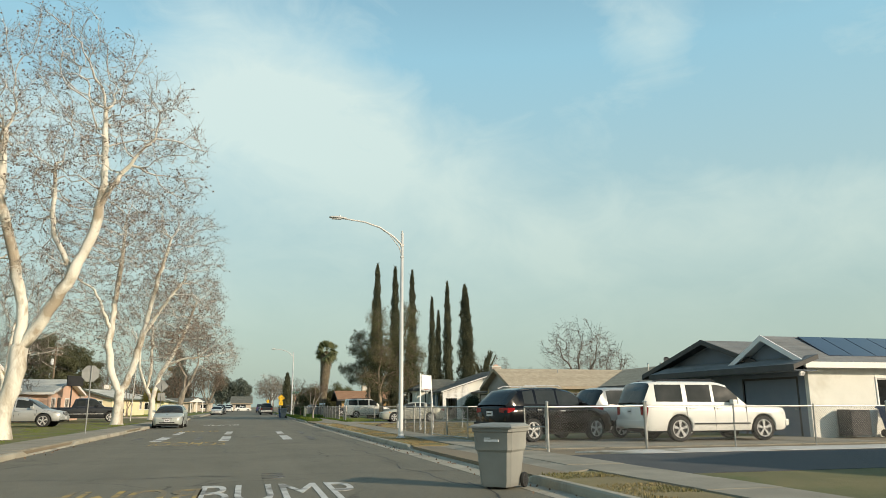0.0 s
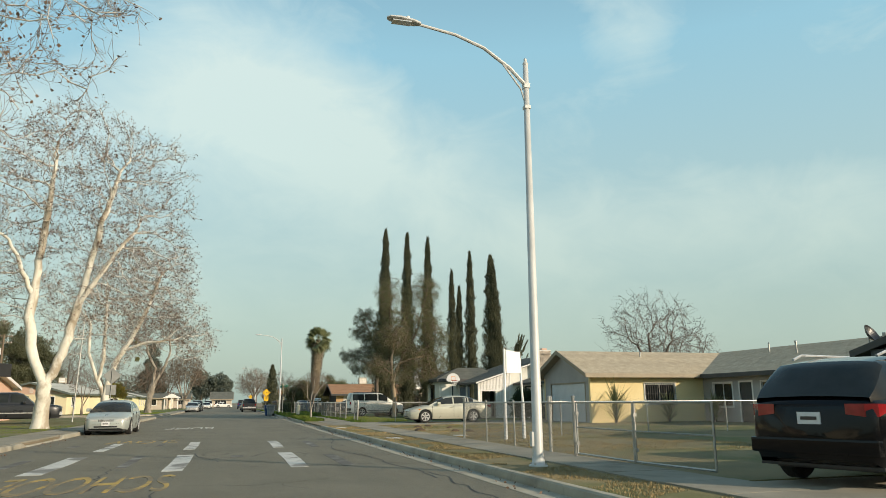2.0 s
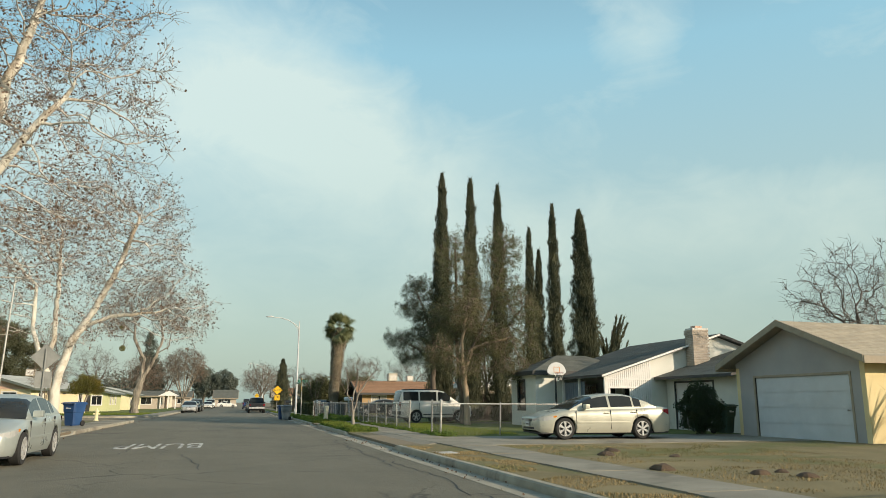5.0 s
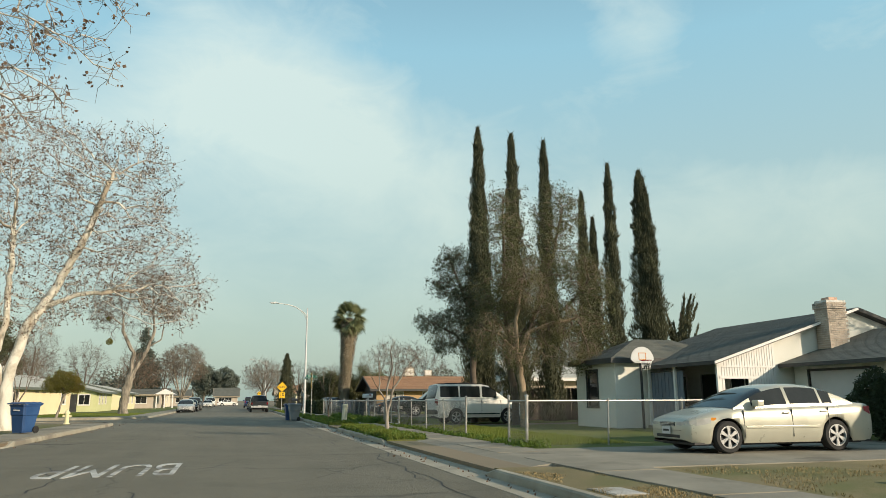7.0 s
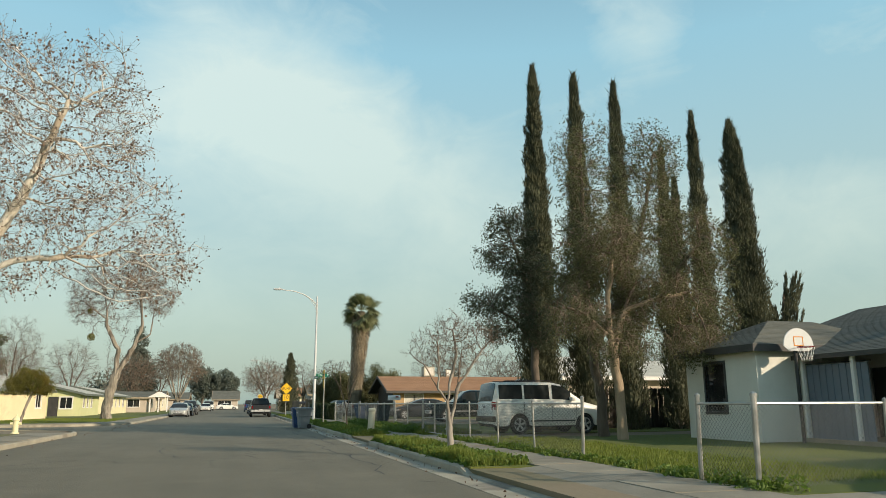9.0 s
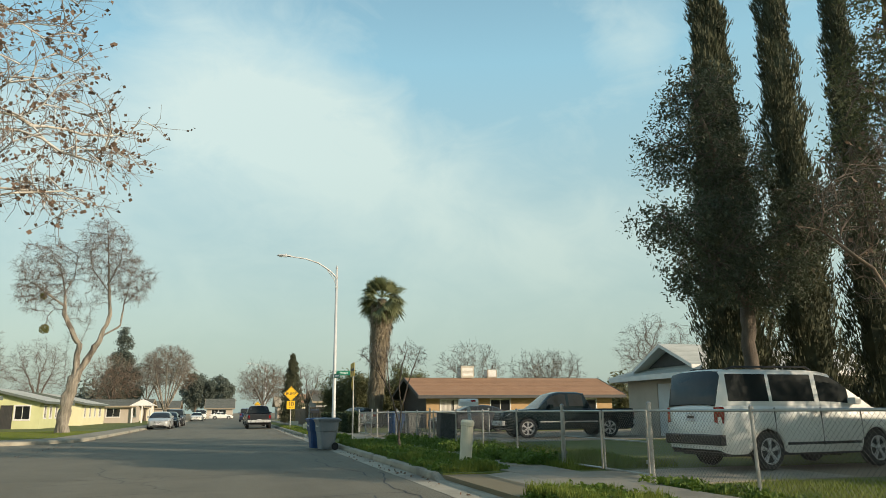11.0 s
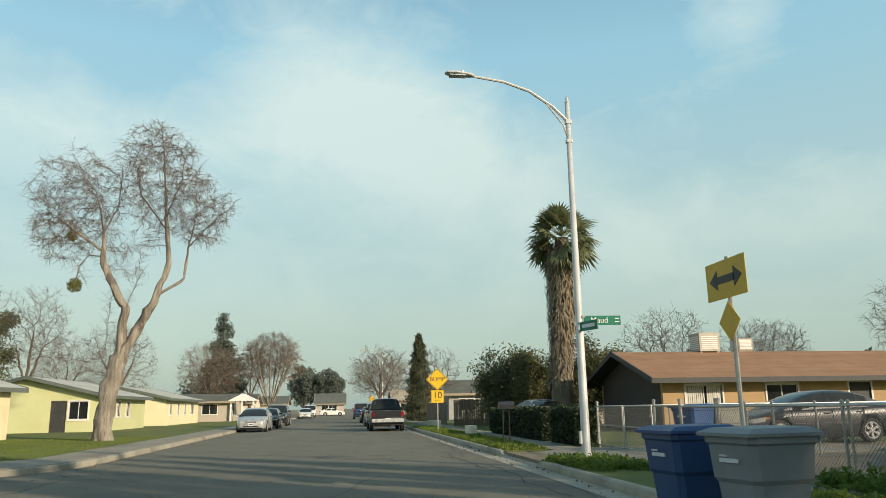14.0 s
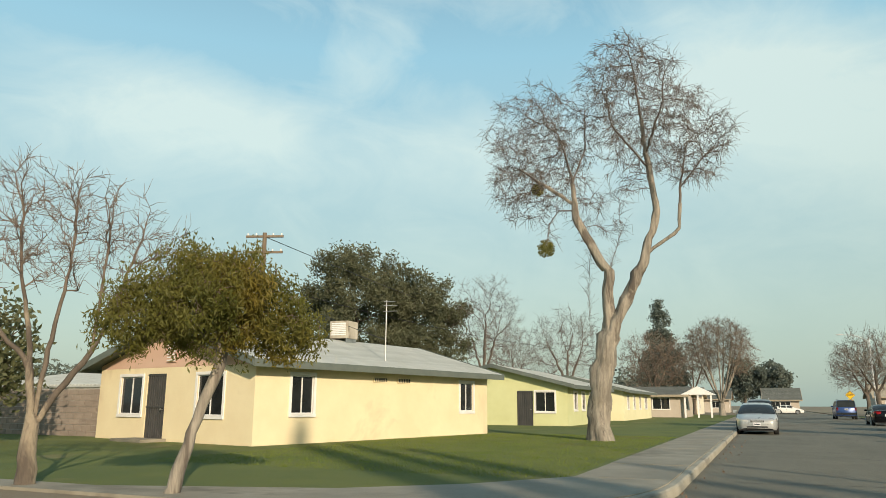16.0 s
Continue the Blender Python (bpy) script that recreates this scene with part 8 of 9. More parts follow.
build_tree("evergreen_tree", "half-bare olive tree with a slender pale trunk", 62, (12.15, 69.3, 0.1),
           [[(0.1, 0, -0.1), (0.05, 0, 1.2), (-0.05, 0, 2.4), (-0.15, 0, 3.2)], [(-0.15, 0, 3.2), (-0.2, 0, 4.4), (0.1, 0, 5.8), (0.3, 0.1, 7.0)], [(-0.1, 0, 2.8), (0.5, 0.1, 4.2), (1.3, 0.2, 5.6)], [(-0.15, 0, 3.1), (-0.9, 0.2, 3.9), (-1.5, 0.3, 4.1)], [(0.4, 0.1, 4.0), (1.5, -0.3, 4.4), (2.4, -0.6, 4.6)]],
           [(0.1, 0, 6.0, 1.2, 1.2, 1.2), (-1.2, 0.2, 3.9, 1.0, 1.0, 0.8), (1.6, -0.2, 4.6, 1.3, 1.3, 0.9), (0.0, -0.2, 3.2, 1.2, 1.1, 0.7), (2.4, -0.6, 3.2, 1.0, 1.0, 0.8)],
           BARK_TAN, TWIG, count=1500, step=0.26, kill=0.3, trunk_r=0.15, twigs=6, twig_len=0.6, twig_r=0.005, leaves=22000, leaf_mat=LEAF_DARK, leaf_size=0.045, leaf_spread=0.1, droop=0.6, leaf_narrow=0.36, flare=1.3)
build_tree("evergreen_tree", "deep green evergreen tree with drooping boughs round a cypress", 64, (12.1, 75.7, 0.1),
           [[(0, 0, -0.1), (0, 0, 2.0), (0.0, 0, 4.0), (-0.2, 0, 7.6)], [(0.0, 0, 3.4), (-1.2, -0.6, 4.4), (-2.6, -1.2, 4.9)], [(-0.1, 0, 5.4), (-0.8, -0.4, 7.0), (-1.4, -0.6, 8.2)], [(0, 0, 4.4), (0.8, -0.8, 5.2), (1.6, -1.2, 6.0)]],
           [(-1.1, -0.5, 8.2, 0.85, 0.9, 0.85), (-1.5, 0.2, 7.1, 0.8, 0.9, 0.7), (-0.5, -0.4, 6.4, 1.0, 1.0, 0.9), (-1.2, -0.7, 5.2, 1.1, 1.0, 0.6), (-2.6, -1.2, 4.9, 0.8, 0.8, 0.45), (-0.2, -0.9, 4.2, 1.2, 1.0, 0.9), (1.2, -1.0, 5.4, 0.9, 0.9, 1.0), (-1.7, -0.8, 4.0, 0.9, 0.8, 0.5)],
           BARK_BROWN, TWIG_GREY, count=1100, step=0.28, kill=0.33, trunk_r=0.16, twigs=4, twig_len=0.5, twig_r=0.0055, leaves=30000, leaf_mat=LEAF_BLUE, leaf_size=0.05, leaf_spread=0.10, droop=0.5, leaf_narrow=0.4, flare=1.3)

# lollipop tree beside the side street
build_tree("leafy_tree", "small leaning tree with a rounded olive and yellow crown", 63, (-11.45, 97.45, 0.1),
           [[(0, 0, -0.05), (0.18, 0.16, 0.8), (0.42, 0.4, 1.85)], [(0.42, 0.4, 1.8), (0.1, 0.1, 2.3), (-0.3, -0.3, 2.8)], [(0.42, 0.4, 1.8), (0.75, 0.7, 2.3), (1.0, 1.0, 2.8)], [(0.4, 0.4, 1.75), (0.4, 0.2, 2.4), (0.4, 0.3, 3.2)]],
           [(0.3, 0.3, 2.62, 0.95, 0.95, 0.72), (-0.42, -0.38, 2.3, 0.5, 0.55, 0.45), (1.0, 0.95, 2.25, 0.5, 0.55, 0.42)],
           BARK_GREY, TWIG, count=620, step=0.17, kill=0.2, trunk_r=0.075, tip=0.004, thick=0.03, twigs=4, twig_len=0.3, twig_r=0.0035, leaves=34000, leaf_mat=LEAF_MID, leaf_size=0.040, leaf_spread=0.07, droop=0.5, flare=1.3, lump=0.1, leaf_narrow=0.28, leaf_hang=0.35)


def evergreen(seed, x, y, height, spread, material, count, label, size=0.2, conifer=False, narrow=0.5):
    blobs = [(0, 0, height * 0.6, spread, spread, height * 0.4), (-spread * 0.5, 0, height * 0.5, spread * 0.6, spread * 0.6, height * 0.3), (spread * 0.55, 0, height * 0.52, spread * 0.55, spread * 0.6, height * 0.3)]
    if conifer:
        blobs = [(0, 0, height * f, spread * (1.05 - f), spread * (1.05 - f), height * 0.09) for f in (0.3, 0.45, 0.6, 0.75, 0.88)]
    return build_tree("evergreen_tree", label, seed, (x, y, 0.1), [[(0, 0, -0.1), (0, 0, height * 0.3), (0, 0, height * (0.9 if conifer else 0.5))]], blobs, BARK_BROWN, TWIG_GREY, count=260, step=0.7, kill=0.9, trunk_r=0.3, twigs=3, twig_len=0.9, twig_r=0.01,
                      leaves=count, leaf_mat=material, leaf_size=size, leaf_spread=0.3, leaf_narrow=narrow, group="far evergreens")


evergreen(71, -33.5, 140, 14.0, 5.0, LEAF_FINE, 40000, "large olive evergreen behind the bungalows", 0.15, narrow=0.36)
evergreen(83, -29.5, 143, 12.0, 4.0, LEAF_FINE, 30000, "large olive evergreen behind the bungalows", 0.15, narrow=0.36)
evergreen(72, -16.3, 190, 16.0, 4.6, LEAF_HAZED, 26000, "tall pine far down the street, haze in its leaf colour", 0.17, conifer=True)
evergreen(73, -2.2, 262, 10.5, 3.6, LEAF_HAZED, 9000, "far evergreen at the end of the street, haze in its leaf colour", 0.28)
evergreen(74, -8.0, 262, 11.5, 3.4, LEAF_HAZED, 9000, "far evergreen at the end of the street, haze in its leaf colour", 0.28)
evergreen(75, 10.2, 121.6, 4.0, 2.4, LEAF_DARK, 26000, "olive shrub tree behind the hedge", 0.085)
evergreen(76, 14.6, 121.8, 4.2, 2.6, LEAF_DARK, 28000, "olive shrub tree behind the hedge", 0.085)
evergreen(77, -24.0, 58.0, 8.0, 3.6, LEAF_DARK, 20000, "dark tree behind a front yard", 0.11)
evergreen(78, 33.0, 118, 3.4, 1.5, LEAF_DARK, 3500, "dark shrub beside the brown-roofed house", 0.14)
evergreen(80, -25.0, 104.0, 4.2, 1.6, LEAF_DARK, 2600, "olive shrub behind the bungalow", 0.12)

# fan palm with a skirt of dead fronds
rng = np.random.default_rng(81)
k = thing("palm_tree", "tall fan palm with a shaggy skirt of dry fronds", "tree", pose(11.9, 117.5, 0.1))
bm = tube(bmesh.new(), [(-0.45, 0, -0.1), (-0.42, 0, 1.5), (-0.35, 0, 3.5), (-0.1, 0, 6.5), (0.0, 0, 9.75)], [0.62, 0.5, 0.46, 0.45, 0.36], 14)
part("trunk", bm, PALM_DRY, k)


def fan_frond(bm, root, way, reach, fan, droop, ribs=19):
    way = Vector(way).normalized()
    up = Vector((0, 0, 1))
    side = way.cross(up).normalized() if abs(way.z) < 0.98 else Vector((1, 0, 0))
    side = Matrix.Rotation(random.uniform(-1.1, 1.1), 3, way) @ side
    top = side.cross(way).normalized()
    hub = Vector(root) + way * reach
    w = 0.025
    vs = [bm.verts.new(p) for p in (Vector(root) - side * w, Vector(root) + side * w, hub + side * w, hub - side * w)]
    bm.faces.new(vs)
    for i in range(ribs):
        a = radians(-105 + 210 * i / (ribs - 1)) + random.uniform(-0.05, 0.05)
        d = way * math.cos(a) + side * math.sin(a)
        ln = fan * random.uniform(0.85, 1.1) * (0.72 + 0.28 * math.cos(a))
        mid = hub + d * ln * 0.55 + top * 0.05 - up * droop * 0.10 * ln
        end = hub + d * ln - up * droop * ln * random.uniform(0.3, 0.6)
        wd = d.cross(top).normalized() * 0.058 * fan
        m0, m1, e0 = bm.verts.new(mid - wd), bm.verts.new(mid + wd), bm.verts.new(end)
        h0 = bm.verts.new(hub)
        bm.faces.new((h0, m0, m1)), bm.faces.new((m0, e0, m1))


crown = Vector((0, 0, 9.85))
for i in range(76):
    el = -1.25 + 2.6 * ((i * 0.7549) % 1.0)
    az = i * 2.399
    out = Vector((math.cos(az) * math.cos(el), math.sin(az) * math.cos(el), math.sin(el)))
    bm = bmesh.new()
    fan_frond(bm, crown + Vector((0, 0, -0.75 * ((i * 0.57) % 1.0) if el < 0.4 else 0.0)), out, random.uniform(0.7, 1.25), random.uniform(0.85, 1.1), 0.75 if el < 0.3 else 0.35)
    ob = new("frond", mesh_of("frond", bm, LEAF_PALM))
    ob.parent = k
bm = bmesh.new()
for i in range(4200):
    f = random.random()
    az = random.uniform(0, 6.283)
    z = 9.6 - 7.4 * f ** 0.9
    r = 0.46 + 0.30 * max(0, 1 - abs(f - 0.08) / 0.6) + random.uniform(-0.08, 0.16)
    cx = -0.45 * f
    d = Vector((math.cos(az), math.sin(az), 0))
    turn = Vector((-d.y, d.x, 0))
    s = turn * random.uniform(0.015, 0.05)
    skew = turn * random.uniform(-0.22, 0.22)
    a = Vector((cx, 0, z)) + d * r * 0.72
    b = Vector((cx, 0, z - random.uniform(0.15, 0.4))) + d * r * random.uniform(0.95, 1.15) + skew * 0.5
    c = Vector((cx, 0, z - random.uniform(0.4, 0.9))) + d * r * random.uniform(0.85, 1.25) + skew
    vs = [bm.verts.new(p) for p in (a, b - s, c, b + s)]
    bm.faces.new(vs)
part("dead_fronds", bm, PALM_DRY, k, "shaggy tan dead fronds", kind="stuff")


# hedges, weeds, grass
def hedge(name, x0, x1, y0, y1, h, n, seed, label, material=IVY):
    rng = np.random.default_rng(seed)
    k = thing(name, label, "hedge", pose(0, 0, 0.1))
    part("core", box(bmesh.new(), x0 + 0.12, x1 - 0.12, y0 + 0.12, y1 - 0.12, 0.02, h - 0.1, bevel=0.06), material, k)
    p = rng.uniform(0, 1, (n, 3)) * np.array((x1 - x0, y1 - y0, h)) + np.array((x0, y0, 0))
    q = np.minimum(np.minimum(p[:, 0] - x0, x1 - p[:, 0]), np.minimum(np.minimum(p[:, 1] - y0, y1 - p[:, 1]), h - p[:, 2]))
    p = p[q < 0.2]
    p[:, 2] += 0.05 * np.sin(p[:, 1] * 3) * (p[:, 2] > h - 0.25)
    leaf_part("foliage", p, 0.06, material, k, rng, 0.6)


hedge("hedge", 7.0, 7.7, 101.6, 104.2, 1.15, 9000, 91, "dark clipped hedge grown through a fence")
hedge("hedge", 6.95, 7.7, 104.9, 113.6, 1.1, 26000, 92, "long dark clipped hedge along the yard")
for i, (x, y, s) in enumerate(((19.0, 48.3, 1.7), (22.2, 48.5, 1.2), (24.3, 47.6, 1.3))):
    k = thing("yucca", "spiky olive yucca against a house wall", "shrub", pose(x, y, 0.13), group="yuccas")
    bm = bmesh.new()
    for j in range(110):
        a, e = random.uniform(0, 6.283), random.uniform(0.2, 1.5)
        h0 = random.uniform(0, 0.6) * s
        d = Vector((math.cos(a) * math.cos(e), math.sin(a) * math.cos(e), math.sin(e)))
        w = d.cross(Vector((0, 0, 1))).normalized() * 0.03
        o = Vector((0, 0, h0))
        ln = random.uniform(0.6, 1.0) * s
        vs = [bm.verts.new(p) for p in (o - w, o + w, o + d * ln * 0.6 + w * 0.7, o + d * ln, o + d * ln * 0.6 - w * 0.7)]
        bm.faces.new(vs)
    part("leaves", bm, LEAF_PALM, k, kind="stuff")
    part("stem", tube(bmesh.new(), [(0, 0, -0.02), (0, 0, 0.6 * s)], 0.07, 7), BARK_BROWN, k)


def grass(name, x0, x1, y0, y1, n, h, seed, material, label, patch=0.0, tall=0.35):
    """Loose blades over a stretch of ground."""
    rng = np.random.default_rng(seed)
    x, y = rng.uniform(x0, x1, n), rng.uniform(y0, y1, n)
    if patch:
        keep = np.array([noise.noise(Vector((a * 0.8, b * 0.8, seed))) for a, b in zip(x, y)]) > patch - 0.5
        x, y = x[keep], y[keep]
    n = len(x)
    tuft = np.array([0.6 + 0.9 * max(0, noise.noise(Vector((a * 1.7, b * 1.7, seed + 3)))) for a, b in zip(x, y)])
    a = rng.uniform(0, 2 * np.pi, n)
    hh = h * tuft * rng.uniform(0.5, 1.2, n)
    w = 0.008 + 0.02 * hh
    base = np.stack([x, y, np.full(n, LAND)], 1)
    d = np.stack([np.cos(a), np.sin(a), np.zeros(n)], 1)
    tip = base + np.stack([np.cos(a + 1.3) * hh * tall, np.sin(a + 1.3) * hh * tall, hh], 1)
    verts = np.stack([base - d * w[:, None], base + d * w[:, None], tip], 1).reshape(-1, 3)
    me = raw_mesh(name, verts.tolist(), (np.arange(n)[:, None] * 3 + np.arange(3)).tolist(), material)
    tagged(new(name, me), label, "grass", kind="stuff")


def weeds(name, x0, x1, y0, y1, clumps, h, seed, label, keep=lambda x, y: True):
    """Low leafy weeds in clumps."""
    rng = np.random.default_rng(seed)
    out = []
    for _ in range(clumps):
        x, y = rng.uniform(x0, x1), rng.uniform(y0, y1)
        if not keep(x, y):
            continue
        r, t = rng.uniform(0.08, 0.26), h * rng.uniform(0.4, 1.3)
        m = int(46 * r / 0.15)
        q = rng.normal(0, 1, (m, 3))
        q /= np.linalg.norm(q, axis=1)[:, None]
        q *= (rng.uniform(0, 1, m) ** 0.4)[:, None]
        q[:, 2] = np.abs(q[:, 2])
        out.append(q * np.array((r, r, t)) + np.array((x, y, LAND)))
    tagged(leaf_part(name, np.concatenate(out), 0.042, WEED, None, rng, 0.55), label, "weeds", kind="stuff")


weeds("verge_weeds", 4.9, 6.0, 61.6, 71.4, 560, 0.15, 121, "low leafy green weeds on the verge")
weeds("verge_weeds", 4.9, 6.15, 75.6, 97.0, 1250, 0.17, 122, "low leafy green weeds on the verge", lambda x, y: not 89.6 < y + 0.25 * math.sin(x * 9) < 94.4)
weeds("verge_weeds", 4.9, 6.0, 101.2, 126.0, 220, 0.12, 123, "low leafy green weeds on the far verge")
weeds("fence_weeds", 7.22, 7.75, 58.4, 72.4, 130, 0.12, 124, "green weeds along the foot of a fence")
weeds("fence_weeds", 6.85, 7.8, 76.3, 91.0, 640, 0.28, 125, "tall green weeds along the foot of a fence")
weeds("fence_weeds", 7.1, 7.8, 56.7, 57.7, 14, 0.2, 126, "green weeds round a fence post")
weeds("pavement_weeds", 5.95, 6.35, 76.6, 89.4, 420, 0.11, 127, "green weeds creeping over the pavement's edge")


def bush(x, y, w, d, h, n, seed, material, label):
    """A dense shrub: a dark lumpy heart inside a coat of leaves, on a short stem."""
    rng = np.random.default_rng(seed)
    k = thing("shrub", label, "shrub", pose(x, y, 0.12))
    bm = lathe(bmesh.new(), [(max(0.02, math.sin(math.pi * f) ** 0.6 * 0.8), f) for f in np.linspace(0.03, 0.97, 12)], 14)
    for v in bm.verts:
        q = 0.86 + 0.3 * noise.noise(v.co * 2.3 + Vector((seed, 0, 0)))
        v.co = Vector((v.co.x * w / 2 * q, v.co.y * d / 2 * q, 0.1 + v.co.z * (h - 0.2)))
    part("heart", bm, material, k)
    part("stem", tube(bmesh.new(), [(0, 0, -0.03), (0, 0, h * 0.4)], 0.04, 6), BARK_BROWN, k)
    q = rng.normal(0, 1, (n, 3))
    q /= np.linalg.norm(q, axis=1)[:, None]
    lump = 1 + 0.2 * np.sin(q[:, 0] * 5 + seed) * np.sin(q[:, 1] * 6) + 0.15 * np.sin(q[:, 2] * 9 + seed)
    p = q * (rng.uniform(0.75, 1.05, n) * lump)[:, None] * np.array((w / 2, d / 2, h / 2)) + np.array((0, 0, h / 2 + 0.03))
    leaf_part("foliage", p[p[:, 2] > 0.02], 0.045, material, k, rng, 0.5)


bush(17.2, 56.1, 1.5, 1.3, 1.75, 9000, 82, IVY, "dark bushy shrub beside a garage and a cart")
grass("verge_grass", 4.85, 5.95, 61.5, 71.5, 24000, 0.22, 101, GRASS, "weedy green grass on the verge")
grass("verge_grass", 4.85, 5.95, 94.5, 97.1, 4500, 0.18, 112, GRASS, "green grass round the foot of a lamp")
grass("verge_grass", 4.85, 5.95, 75.4, 89.5, 32000, 0.21, 102, GRASS, "lush green grass on the verge")
grass("verge_grass", 4.85, 5.95, 100.9, 125, 22000, 0.15, 103, GRASS, "green grass on the verge")
grass("yard_grass", 7.3, 10.5, 57.5, 71.5, 20000, 0.13, 104, GRASS, "green lawn grass behind a fence")
grass("yard_grass", 7.25, 9.6, 75.0, 87.2, 24000, 0.24, 105, GRASS, "long green grass behind a fence")
DRYBLADE = surface("dry_grass_blade", (0.27, 0.20, 0.09), (0.34, 0.26, 0.13), 0.7, 0.9, grain=20, bump=0.0, vary=0.4, third=(0.13, 0.14, 0.04), spots=0.1)
grass("verge_grass", 4.85, 5.95, 21.9, 52.0, 30000, 0.045, 106, DRYBLADE, "short dry grass on the verge", 0.45)
grass("yard_grass", 7.4, 13.5, 29.0, 51.0, 40000, 0.05, 107, DRYBLADE, "short dry grass in the yard", 0.45)
grass("verge_grass", 4.85, 5.95, 4.0, 12.0, 8000, 0.05, 108, DRYBLADE, "short dry grass on the verge", 0.4)
grass("lawn_grass", -16.0, -7.4, 101.5, 119.0, 42000, 0.05, 109, GRASS, "mown green lawn grass")
grass("lawn_grass", -12.0, -7.3, 18.0, 60.0, 40000, 0.05, 110, GRASS, "patchy lawn grass", 0.55)

# ---- details of the houses ----
# brick chimney
k = thing("chimney", "pale brick chimney against the white house gable", "chimney", pose(20.55, 61.12, 2.18) @ Matrix.Diagonal((0.82, 0.9, 1, 1)))
part("core", box(bmesh.new(), 0.02, 1.03, 0.02, 0.66, -0.4, 2.5), MORTAR, k)
bm = bmesh.new()
for r in range(35):
    z = -0.3 + r * 0.078
    cap = 0.04 if r >= 32 else 0.0
    for i in range(5):
        o = 0.105 if r % 2 else 0.0
        x0 = -0.0 - cap + i * 0.21 - o
        x1 = min(x0 + 0.2, 1.05 + cap)
        x0 = max(x0, -cap)
        if x1 - x0 > 0.03:
            box(bm, x0, x1, -cap, 0.1, z, z + 0.066)
    for i in range(4):
        o = 0.0 if r % 2 else 0.105
        y0 = 0.11 + i * 0.21 - o
        y1 = min(y0 + 0.2, 0.68 + cap)
        y0 = max(y0, 0.105)
        if y1 - y0 > 0.03:
            box(bm, -cap, 0.1, y0, y1, z, z + 0.066)
            box(bm, 0.95, 1.05 + cap, y0, y1, z, z + 0.066)
part("brickwork", bm, BRICK, k, kind="stuff")
part("flue", box(bmesh.new(), 0.3, 0.75, 0.15, 0.55, 2.45, 2.62, bevel=0.01), STUCCO_PINK, k)

# porch of the white house
k = thing("porch_screen", "white slatted porch side with an open lattice arch", "porch screen", pose(0, 0, 0.1))
for i in range(22):
    x = 16.35 + i * 0.105
    top = 2.52 + (x - 16.1) * (1.98 / 6.2) - 0.12
    low = 1.9 if 16.5 < x < 17.5 else 0.05
    part("slat", box(bmesh.new(), x, x + 0.085, 61.72, 61.75, low, top - 0.1), TRIM_WHITE, k)
part("rail", boxes((16.3, 18.6, 61.70, 61.78, 1.82, 1.9), (16.3, 18.6, 61.70, 61.78, 2.2, 2.26)), TRIM_WHITE, k)
for x, y in ((16.3, 61.75), (16.3, 64.3), (16.3, 66.1)):
    p_ = thing("porch_post", "slim white porch post under the eave", "post", pose(x, y, 0.1), group="porch posts")
    part("post", box(bmesh.new(), -0.05, 0.05, -0.05, 0.05, 0.0, 2.36, bevel=0.01), TRIM_WHITE, p_)
k = thing("porch_curtain", "grey striped curtain hanging along the porch", "curtain", pose(0, 0, 0.1))
bm = bmesh.new()
for i in range(18):
    y = 63.9 + i * 0.12
    box(bm, 16.36 + 0.02 * (i % 2), 16.39 + 0.02 * (i % 2), y, y + 0.115, 0.1, 2.15)
part("folds", bm, STUCCO_BLUE, k)
part("curtain_rod", tube(bmesh.new(), [(16.38, 63.8, 2.18), (16.38, 66.2, 2.18)], 0.015, 6), BLACK, k)
alone("porch_floor", slab(bmesh.new(), [(16.2, 61.75), (18.58, 61.75), (18.58, 66.2), (16.2, 66.2)], 0.0, 0.24), CONCRETE, "concrete porch floor", "porch")

# pent roof on the street side of the blue-grey bungalow
k = thing("pent_roof", "shingled pent roof under two gables", "roof", pose(0, 0, 0))
p = ((18.55, 31.6, 2.66), (18.55, 21.9, 2.66), (19.6, 21.9, 3.02), (19.6, 31.6, 3.02))
s_ = part("roof", deck(bmesh.new(), *p, thick=0.16), TRIM_DARK, k)
part("shingles", roof_plane(bmesh.new(), *p), ROOF_BLUE, s_, kind="stuff")
part("fascia", box(bmesh.new(), 18.5, 18.56, 21.88, 31.62, 2.44, 2.67), TRIM_DARK, k)
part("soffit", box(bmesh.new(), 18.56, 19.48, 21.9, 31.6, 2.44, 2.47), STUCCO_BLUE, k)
k = thing("flood_light", "small white twin flood light under the eave", "lamp", pose(18.9, 22.0, 2.4))
part("base", box(bmesh.new(), -0.05, 0.05, -0.05, 0.05, -0.04, 0.03), TRIM_WHITE, k)
for sx in (-1, 1):
    part("spot", lathe(bmesh.new(), ((0.03, 0.0), (0.06, -0.12), (0.055, -0.125)), 10, pose(sx * 0.08, -0.05, -0.02, 40, sx * 30, 0)), TRIM_WHITE, k)


